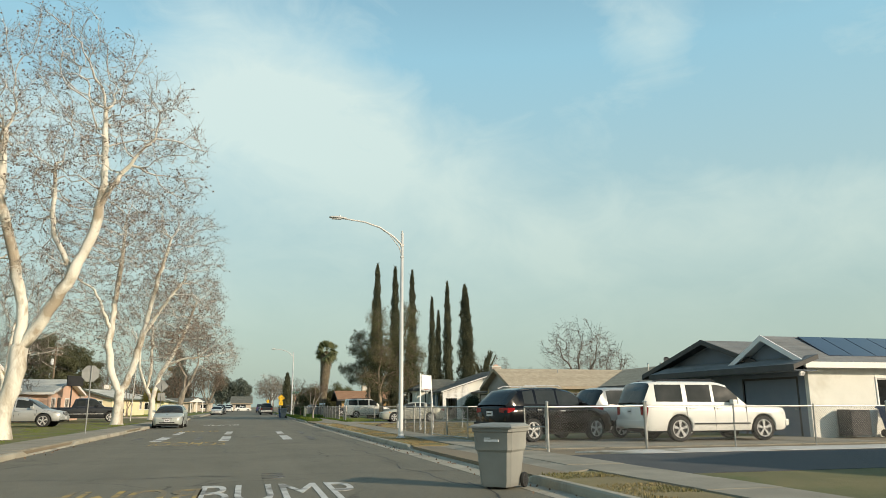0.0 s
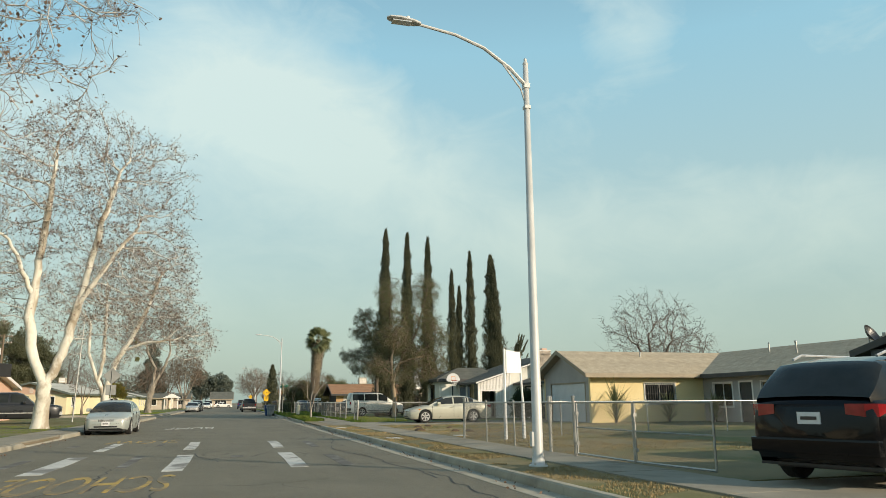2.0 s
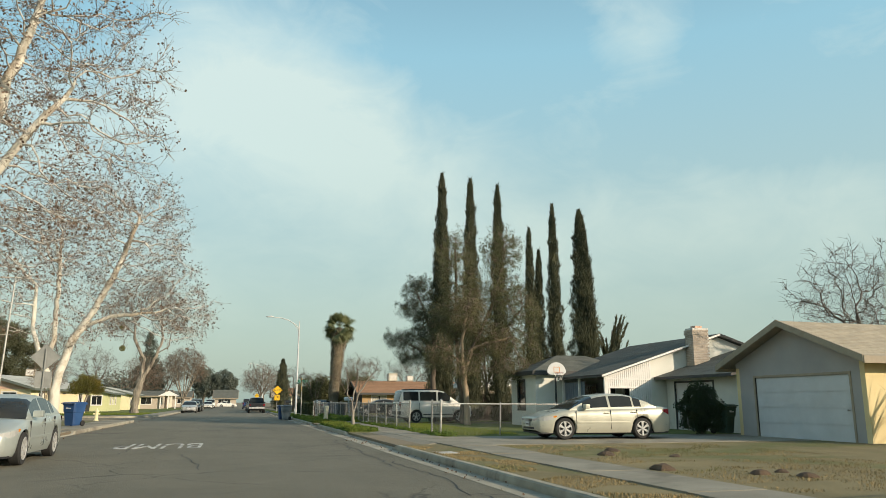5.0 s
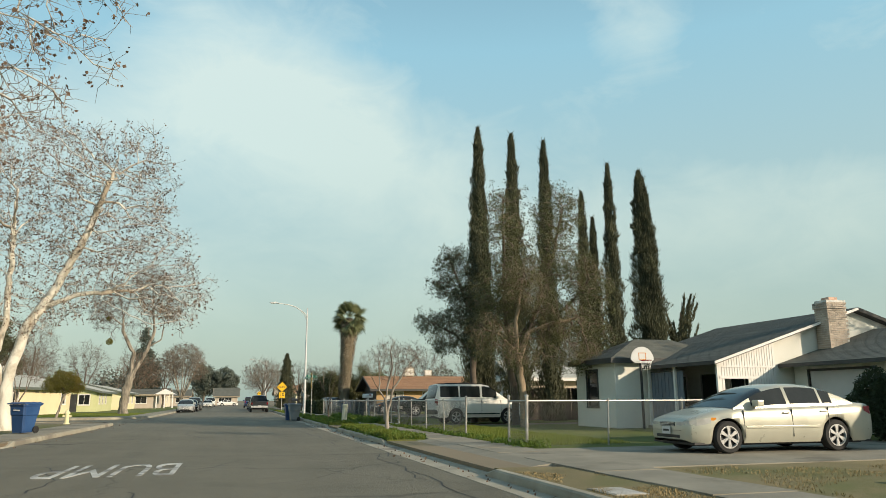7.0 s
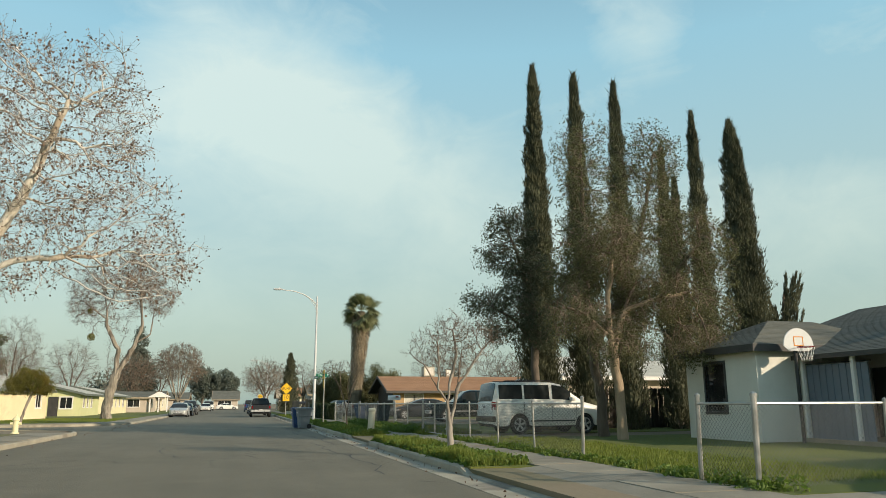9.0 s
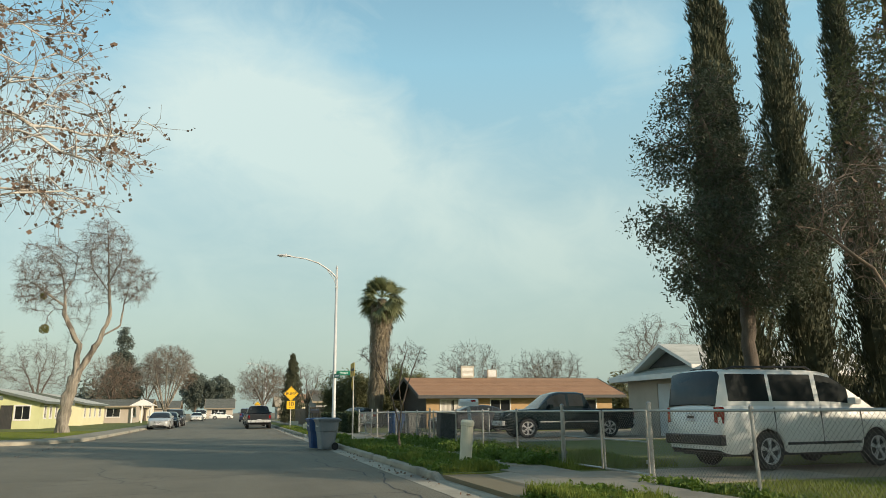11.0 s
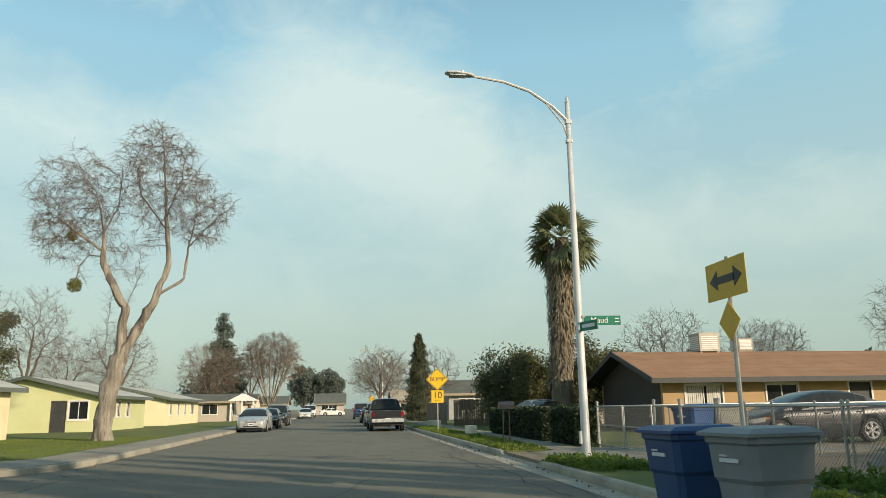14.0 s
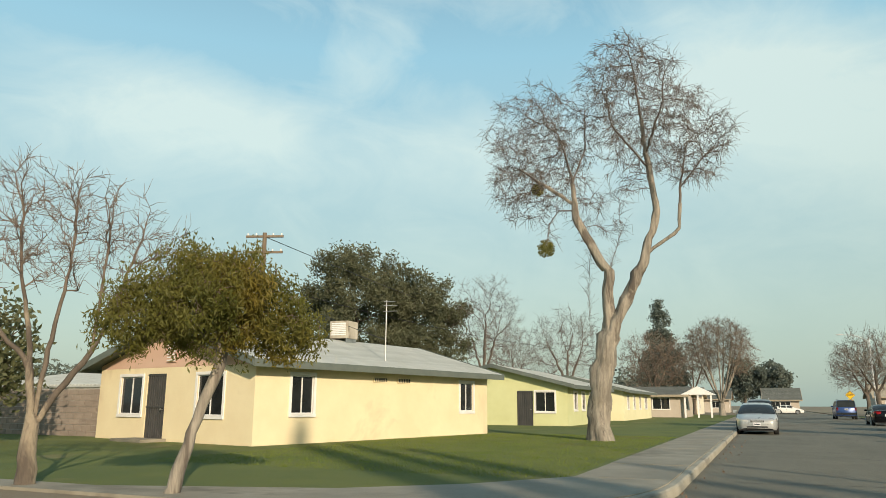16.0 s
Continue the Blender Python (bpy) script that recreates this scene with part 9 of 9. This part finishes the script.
def dish(x, y, z, turn, r=0.42, label="grey satellite dish on a roof", mast=0.55):
    k = thing("satellite_dish", label, "satellite dish", pose(x, y, z, 0, 0, turn))
    part("mast", tube(bmesh.new(), [(0, 0, -mast), (0, 0, 0)], 0.025, 7), GALV, k)
    rows = [(r * f, 0.22 * r * f * f * 2) for f in (0.02, 0.3, 0.6, 0.85, 1.0)]
    d = part("bowl", lathe(bmesh.new(), rows + [(r * f, 0.22 * r * f * f * 2 - 0.012) for f in (1.0, 0.6, 0.02)], 22, pose(0, 0, 0, 60, 0, 0)), GREY_P, k)
    part("arm", tube(bmesh.new(), [(0, -0.05, -0.3), (0, -0.5, 0.02)], 0.015, 6), GALV, k)
    part("receiver", box(bmesh.new(), -0.05, 0.05, -0.58, -0.46, -0.02, 0.1, bevel=0.015), GALV, k)


dish(21.63, 35.02, 3.39, 20, 0.38, "dark grey satellite dish on a pole behind the roof", 3.25)
part_p = thing("vent_pipe", "grey roof vent pipe", "vent pipe", pose(27.0, 44.5, 3.5))
part("pipe", lathe(bmesh.new(), ((0.05, -0.2), (0.05, 0.5), (0.08, 0.5), (0.08, 0.58), (0.0, 0.6)), 10), GALV, part_p)
for x, y, z in ((22.5, 51.5, 3.6), (27.5, 47.0, 3.85)):
    part_p = thing("vent_pipe", "small roof vent pipe", "vent pipe", pose(x, y, z))
    part("pipe", lathe(bmesh.new(), ((0.04, -0.2), (0.04, 0.3), (0.07, 0.3), (0.0, 0.36)), 10), GALV, part_p)

# air conditioner and carts by the blue-grey bungalow
k = thing("air_conditioner", "grey boxy air conditioner standing against the bungalow's sunlit wall", "air conditioner", pose(20.9, 22.0, 0.14))
part("case", box(bmesh.new(), -0.42, 0.42, -0.32, 0.3, 0.05, 0.95, bevel=0.02), GREY_P, k)
for i in range(10):
    part("louvre", box(bmesh.new(), -0.36, 0.36, -0.335, -0.315, 0.14 + i * 0.075, 0.17 + i * 0.075), BLACK, k)
cart("dark blue cart standing against the bungalow", 22.4, 21.7, 10, CART_BLUE, z=LAND + 0.0)

# red play slide in the yard of the yellow house
k = thing("play_slide", "red plastic children's slide on dry grass", "slide", pose(18.7, 35.7, 0.13, 0, 0, 10))
bm = hull(bmesh.new(), [(-0.7, -0.2, 0.05), (0.5, -0.2, 0.72), (0.5, 0.2, 0.72), (-0.7, 0.2, 0.05)], [(-0.7, -0.2, 0.1), (0.5, -0.2, 0.8), (0.5, 0.2, 0.8), (-0.7, 0.2, 0.1)])
part("chute", bm, RED_LENS, k)
for sy in (-0.2, 0.2):
    part("side", hull(bmesh.new(), [(-0.7, sy - 0.02, 0.05), (0.55, sy - 0.02, 0.75), (0.55, sy + 0.02, 0.75), (-0.7, sy + 0.02, 0.05)], [(-0.7, sy - 0.02, 0.22), (0.55, sy - 0.02, 0.98), (0.55, sy + 0.02, 0.98), (-0.7, sy + 0.02, 0.22)]), RED_LENS, k)
    part("leg", box(bmesh.new(), 0.45, 0.55, sy - 0.04, sy + 0.04, 0.0, 0.75), CART_BLUE, k)

# peach bungalow: cooler, antenna, wall vents, gable vent, service wire
roof_cooler(*(PM @ Vector((3.95, 7.6, 3.70))), 0.8)
k = thing("tv_antenna", "thin television antenna on a mast above the eave", "antenna", PM @ pose(7.3, 6.2, 2.65))
part("mast", tube(bmesh.new(), [(0, 0, -0.1), (0, 0, 2.25)], 0.018, 6), GALV, k)
for z, w_ in ((2.2, 0.32), (2.05, 0.42), (1.85, 0.42)):
    part("element", tube(bmesh.new(), [(-0.05, -0.1, z), (w_, 0.1, z)], 0.012, 5), GALV, k)
for u in (5.31, 6.56):
    k = thing("wall_vent", "small dark grille in a peach wall", "vent", PM @ pose(7.87, u, 2.07))
    part("frame", box(bmesh.new(), -0.02, 0.015, -0.36, 0.36, -0.09, 0.09), STUCCO_PEACH, k)
    for i in range(7):
        part("slot", box(bmesh.new(), 0.016, 0.022, -0.32 + i * 0.095, -0.26 + i * 0.095, -0.06, 0.06), BLACK, k)
k = thing("gable_vent", "pink slatted vent in the gable", "vent", PM @ pose(3.95, -0.02, 2.85))
part("frame", box(bmesh.new(), -0.24, 0.24, -0.03, 0.0, -0.34, 0.34), STUCCO_PINK, k)
for i in range(7):
    part("slat", box(bmesh.new(), -0.2, 0.2, -0.05, -0.03, -0.3 + i * 0.09, -0.26 + i * 0.09), TRIM_WHITE, k)
k = thing("step", "low concrete step beside a dark threshold", "step", PM @ pose(3.2, -0.4, 0.12))
part("slab", box(bmesh.new(), -0.8, 0.8, -0.5, 0.36, 0.0, 0.1, bevel=0.01), CONCRETE, k)
k = thing("house", "low outbuilding with a pale corrugated roof behind a wall", "house")
house_shell(h=k, corners=rect(-38.0, -26.4, 113.0, 118.0), z0=G0, z1=2.1, material=STUCCO_CREAM, holes={})
for i in range(60):
    part("roof_rib", hull(bmesh.new(), [(-38.3 + i * 0.205, 112.4, 1.95), (-38.1 + i * 0.205, 112.4, 1.95), (-38.1 + i * 0.205, 118.4, 2.75), (-38.3 + i * 0.205, 118.4, 2.75)], [(-38.25 + i * 0.205, 112.4, 2.03), (-38.15 + i * 0.205, 112.4, 2.03), (-38.15 + i * 0.205, 118.4, 2.83), (-38.25 + i * 0.205, 118.4, 2.83)]), ROOF_PALE, k)
part("roof", deck(bmesh.new(), (-38.4, 112.4, 1.96), (-25.9, 112.4, 1.96), (-25.9, 118.4, 2.76), (-38.4, 118.4, 2.76), thick=0.06), ROOF_PALE, k)


def utility_pole(x, y, h, label="tall wooden utility pole with crossarms and a transformer"):
    k = thing("utility_pole", label, "utility pole", pose(x, y, 0.1, 0, 0, 20))
    part("pole", tube(bmesh.new(), [(0, 0, -0.1), (0, 0, h)], [0.16, 0.11], 10), WOOD, k)
    for z in (h - 0.25, h - 1.1):
        a = part("crossarm", box(bmesh.new(), -1.0, 1.0, -0.05, 0.05, z, z + 0.11), WOOD, k)
        for sx in (-0.9, -0.45, 0.45, 0.9):
            part("insulator", lathe(bmesh.new(), ((0.02, z + 0.11), (0.045, z + 0.15), (0.04, z + 0.22), (0.0, z + 0.24)), 8, pose(sx, 0, 0)), TRIM_WHITE, a)
    part("transformer", lathe(bmesh.new(), ((0.2, h - 2.6), (0.22, h - 2.55), (0.22, h - 1.8), (0.18, h - 1.72), (0.0, h - 1.7)), 14, pose(-0.36, 0, 0)), DOOR_PALE, k)


utility_pole(-27.9, 120.6, 10.0)


def cable(label, pts, sag, r=0.012):
    a, b = Vector(pts[0]), Vector(pts[1])
    line = [a.lerp(b, i / 16) + Vector((0, 0, -sag * 4 * (i / 16) * (1 - i / 16))) for i in range(17)]
    alone("overhead_cable", tube(bmesh.new(), line, r, 5), BLACK, label, "cable", kind="")


cable("thin black service cable from a pole to a roof mast", [(-27.9, 120.6, 7.6), tuple(PM @ Vector((7.3, 6.2, 3.5)))], 0.25)
cable("thin black service cable above the bungalows", [(-27.9, 120.6, 7.4), (-15.0, 131.0, 4.4)], 0.3)
cable("thin overhead cable along the back of the bungalows", [(-27.9, 120.6, 9.9), (-30.0, 200.0, 9.9)], 0.8, 0.02)

# back of signs and a post on the west side
k = thing("stop_sign", "grey back of an octagonal road sign on a thin post", "road sign", pose(-6.72, 35.5, 0.13, 0, 0, 15))
part("post", tube(bmesh.new(), [(0, 0, 0), (0.03, 0, 2.95)], 0.028, 7), SIGN_BACK, k)
ring = [(0.38 * math.cos(radians(22.5 + 45 * i)), 2.6 + 0.38 * math.sin(radians(22.5 + 45 * i))) for i in range(8)]
part("plate", hull(bmesh.new(), [(a, 0.035, b) for a, b in ring], [(a, 0.04, b) for a, b in ring]), SIGN_BACK, k)
k = thing("warning_sign", "grey back of a diamond warning sign above a plate", "road sign", pose(-6.56, 62.6, 0.13, 0, 0, 8))
part("post", tube(bmesh.new(), [(0, 0, 0), (0, 0, 3.1)], 0.028, 7), SIGN_BACK, k)
d = part("diamond", diamond(bmesh.new(), 0.5, 0.032, 0.037), SIGN_BACK, k)
d.location.z = 2.78
part("plate", box(bmesh.new(), -0.28, 0.28, 0.032, 0.037, 1.65, 2.25), SIGN_BACK, k)
k = thing("steel_pole", "tall thin grey steel pole on a front lawn", "pole", pose(-9.4, 67.6, 0.12, 0, 1.5, 0))
part("shaft", tube(bmesh.new(), [(0, 0, -0.05), (0, 0, 6.6)], [0.05, 0.035], 8), GALV, k)
part("cap", lathe(bmesh.new(), ((0.045, 6.58), (0.05, 6.62), (0.0, 6.66)), 8), GALV, k)
cart("dark green rubbish cart beside a shrub and a garage", 18.45, 56.5, 20, CART_GREEN, z=LAND + 0.01)
# dirt mounds and pale cover slabs in the dry grass
for i, (x, y, r) in enumerate(((8.4, 47.0, 0.22), (7.6, 43.5, 0.24), (9.2, 48.2, 0.2), (8.7, 42.4, 0.17), (9.3, 42.6, 0.13), (9.1, 41.8, 0.18), (9.6, 46.2, 0.15))):
    k = thing("dirt_mound", "small brown mound of loose soil in dry grass", "mound", pose(x, y, LAND), group="soil mounds")
    bm = lathe(bmesh.new(), ((r, -0.02), (r * 0.85, r * 0.14), (r * 0.55, r * 0.36), (r * 0.2, r * 0.46), (0.01, r * 0.47)), 14)
    for v in bm.verts:
        v.co *= 1 + 0.35 * noise.noise(v.co * 6 + Vector((i * 3.1, 0, 0)))
    part("soil", bm, surface("loose_soil", (0.085, 0.055, 0.034), (0.13, 0.088, 0.055), 6.0, 0.95, grain=40, bump=1.0) if i == 0 else bpy.data.materials["loose_soil"], k)
for x, y in ((5.15, 48.6), (5.3, 37.9), (7.75, 38.7)):
    k = thing("utility_cover", "pale concrete utility box cover set in grass", "cover", pose(x, y, LAND), group="utility covers")
    part("lid", box(bmesh.new(), -0.2, 0.2, -0.33, 0.33, -0.05, 0.022, bevel=0.008), GRAVEL, k)
    part("frame", boxes((-0.24, -0.205, -0.37, 0.37, -0.05, 0.016), (0.205, 0.24, -0.37, 0.37, -0.05, 0.016), (-0.2, 0.2, -0.37, -0.335, -0.05, 0.016), (-0.2, 0.2, 0.335, 0.37, -0.05, 0.016)), KERB, k)
k = thing("basketball_hoop", "dark basketball board on a black post", "basketball hoop", pose(-14.3, 68.3, 0.13, 0, 0, 60))
part("pole", tube(bmesh.new(), [(0, 0, 0), (0, 0, 3.1)], 0.06, 8), BLACK, k)
part("backboard", box(bmesh.new(), -0.9, 0.9, -0.35, -0.25, 2.9, 3.75, bevel=0.02), BLACK, k)
for z in (3.0, 3.4):
    part("strut", tube(bmesh.new(), [(0, 0, z - 0.15), (0, -0.26, z + 0.1)], 0.02, 5), BLACK, k)

# pale blocks on the verge
for x, y, s_ in ((5.75, 111.4, 0.35), (6.0, 125.2, 0.7)):
    k = thing("stone_block", "pale stone block lying on the verge grass", "block", pose(x, y, 0.13, 0, 0, 20))
    bm = box(bmesh.new(), -s_ / 2, s_ / 2, -0.2, 0.2, -0.02, 0.4, bevel=0.04)
    for v in bm.verts:
        v.co += Vector((noise.noise(v.co * 3), noise.noise(v.co * 3 + Vector((5, 0, 0))), 0)) * 0.03
    part("block", bm, STUCCO_CREAM, k)
# carts, low walls in the yard beside the brown-roofed house
cart("pale grey cart behind a chain-link fence", 9.75, 98.6, -80, CART_PALE, z=LAND + 0.01)
cart("blue cart on the driveway behind the lamp", 8.9, 98.4, -70, CART_BLUE, z=LAND + 0.02)
k = thing("dark_bin", "tall black ribbed bin leaning against a fence", "bin", pose(8.0, 86.3, 0.13, 0, 4, 0))
part("tub", hull(bmesh.new(), [(-0.25, -0.22, 0), (0.25, -0.22, 0), (0.25, 0.22, 0), (-0.25, 0.22, 0)], [(-0.3, -0.26, 1.05), (0.3, -0.26, 1.05), (0.3, 0.26, 1.05), (-0.3, 0.26, 1.05)]), BLACK, k)
for z in (0.6, 0.78, 0.95):
    part("band", box(bmesh.new(), -0.29, 0.29, -0.275, -0.24, z, z + 0.025), GREY_P, k)

# far ends of the street
def plain_house(x0, x1, y0, y1, ze, zr, axis, wall, roof, label, holes=None):
    h = thing("house", label, "house", group="far houses")
    c = rect(x0, x1, y0, y1)
    holes = holes or {0: [(1.0, 2.4, 0.9, 2.0), (x1 - x0 - 3.0, x1 - x0 - 1.4, 0.9, 2.0)], 3: [(1.5, 3.0, 0.9, 2.0)], 1: [(1.5, 3.0, 0.9, 2.0)]}
    house_shell(h, c, G0, ze - 0.03, wall, holes)
    for k_, list_ in holes.items():
        for o in list_:
            window_in(h, c[k_], c[(k_ + 1) % 4], o, TRIM_WHITE)
    gable_roof(h, x0, x1, y0, y1, ze, zr, axis, roof, TRIM_TAN, over=0.5, gable=wall)
    return h


plain_house(-4.2, 1.2, 231, 240, 2.3, 4.4, "x", STUCCO_BEIGE, ROOF_GREY, "beige house across the far end of the street")
plain_house(-22.0, -10.0, 229, 238, 2.4, 4.0, "x", STUCCO_BEIGE, ROOF_GREY, "low beige house at the far end")
plain_house(9.0, 20.0, 200, 209, 2.5, 4.2, "x", STUCCO_BEIGE, ROOF_TAN, "low tan-roofed house far down the street")
plain_house(10.5, 20.0, 150, 159, 2.5, 3.9, "x", STUCCO_GREY, ROOF_GREY, "low grey house behind the board fence")
plain_house(11.0, 21.0, 124.0, 131.0, 2.4, 3.6, "x", STUCCO_BEIGE, ROOF_BLUE, "grey-roofed house behind the hedge")
plain_house(11.0, 22.0, 175, 184, 2.5, 4.0, "x", STUCCO_CREAM, ROOF_BROWN, "brown-roofed house far down the street")
plain_house(-22.0, -11.5, 166, 175, 2.3, 3.2, "x", STUCCO_BEIGE, ROOF_GREY, "beige house with a white porch down the street")
k = thing("porch", "small white gabled porch of a far house", "porch", pose(-10.2, 167.0, 0.1))
for sx in (-1.2, 0, 1.2):
    part("post", box(bmesh.new(), sx - 0.08, sx + 0.08, -1.4, -1.24, 0, 2.2), TRIM_WHITE, k)
part("gable", hull(bmesh.new(), [(-1.6, -1.5, 2.2), (1.6, -1.5, 2.2), (0, -1.5, 3.0)], [(-1.6, 1.5, 2.2), (1.6, 1.5, 2.2), (0, 1.5, 3.0)]), TRIM_WHITE, k)
plain_house(-24.0, -12.5, 196, 206, 2.4, 3.8, "x", STUCCO_CREAM, ROOF_GREY, "low cream house far down the street")
plain_house(-27.0, -17.0, 28.0, 38.0, 2.5, 4.0, "x", STUCCO_BEIGE, ROOF_TAN, "tan-roofed house behind the sycamores")
plain_house(-27.0, -17.0, 8.0, 18.0, 2.5, 4.0, "x", STUCCO_CREAM, ROOF_GREY, "cream house behind the sycamores")
# stands out of view; added so its shadow falls on driveway and lawn
plain_house(17.5, 40.0, 0.0, 10.2, 2.7, 4.6, "x", STUCCO_BEIGE, ROOF_GREY, "unseen house added south of the asphalt driveway to shade it")
plain_house(46.0, 58.0, 58.0, 67.0, 2.5, 4.0, "x", STUCCO_BEIGE, ROOF_GREY, "low house behind the back yards")
plain_house(40.0, 52.0, 100.0, 110.0, 2.5, 4.0, "x", STUCCO_BEIGE, ROOF_GREY, "low house behind the back yards")

# far woods round the place
rng = np.random.default_rng(200)
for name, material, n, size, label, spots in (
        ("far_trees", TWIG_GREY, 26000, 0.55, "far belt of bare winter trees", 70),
        # this belt's leaf colour carries the distance haze
        ("far_evergreens", LEAF_HAZED, 16000, 0.6, "far belt of evergreens with haze in their leaf colour", 26)):
    pts = []
    for i in range(spots):
        a = radians(rng.uniform(-80, 80)) + (0 if i % 3 else math.pi)
        d = rng.uniform(150, 230)
        c = np.array((d * math.sin(a) * 0.9, 95 + d * math.cos(a), 0))
        if abs(c[0]) < 24 and c[1] > 60:
            c[0] += 50
        w, hgt = rng.uniform(4, 7), rng.uniform(7, 12)
        q = rng.normal(0, 1, (n // spots, 3))
        q /= np.linalg.norm(q, axis=1)[:, None]
        q *= (rng.uniform(0, 1, n // spots) ** 0.45)[:, None]
        pts.append(c + q * np.array((w, w, hgt * 0.48)) + np.array((0, 0, hgt * 0.52)))
    ob = leaf_part(name, np.concatenate(pts), size, material, None, rng, 0.16 if material is TWIG_GREY else 0.5)
    tagged(ob, label, "trees", kind="stuff")

# cracks and tar seams in the asphalt
bm = bmesh.new()
rnd = random.Random(9)
TAR = surface("tar", (0.022, 0.021, 0.02), (0.035, 0.033, 0.03), 2.0, 0.7, grain=60, bump=0.2)


def crack(x, y, dx, dy, n, w):
    pts = []
    for i in range(n):
        pts.append((x, y))
        x += dx + rnd.uniform(-0.12, 0.12)
        y += dy + rnd.uniform(-0.12, 0.12)
        if not (KL + 0.5 < x < KR - 0.45):
            break
    for p, q in zip(pts, pts[1:]):
        d = Vector((q[0] - p[0], q[1] - p[1]))
        if d.length < 0.01:
            continue
        s_ = Vector((-d.y, d.x)).normalized() * w * rnd.uniform(0.6, 1.3)
        vs = [bm.verts.new((*c, 0.0035)) for c in ((p[0] - s_.x, p[1] - s_.y), (p[0] + s_.x, p[1] + s_.y), (q[0] + s_.x, q[1] + s_.y), (q[0] - s_.x, q[1] - s_.y))]
        bm.faces.new(vs)


for y in range(2, 150, 5):
    crack(KR - 1.0 + rnd.uniform(-0.3, 0.3), y, 0.0, 0.4, 16, 0.016)
    if rnd.random() < 0.75:
        crack(KL + 0.7, y + rnd.uniform(0, 4), 0.4, rnd.uniform(-0.05, 0.05), 24, 0.014)
    if rnd.random() < 0.6:
        crack(rnd.uniform(-3, 3), y, rnd.uniform(-0.2, 0.2), 0.35, 14, 0.013)
alone("road_cracks", bm, TAR, "dark cracks and tar seams in the asphalt", "cracks", kind="stuff")
# litter and dry leaves along the gutters
rng = np.random.default_rng(300)
n = 800
x = np.where(rng.uniform(0, 1, n) < 0.6, KR - np.abs(rng.normal(0, 0.25, n)) - 0.02, KL + np.abs(rng.normal(0, 0.3, n)) + 0.02)
p = np.stack([x, rng.uniform(0, 125, n), np.full(n, 0.02)], 1)
ob = leaf_part("fallen_leaves", p, 0.03, SEED, None, rng, 0.7)
tagged(ob, "scattered dry leaves and litter along the gutters", "leaves", kind="stuff")
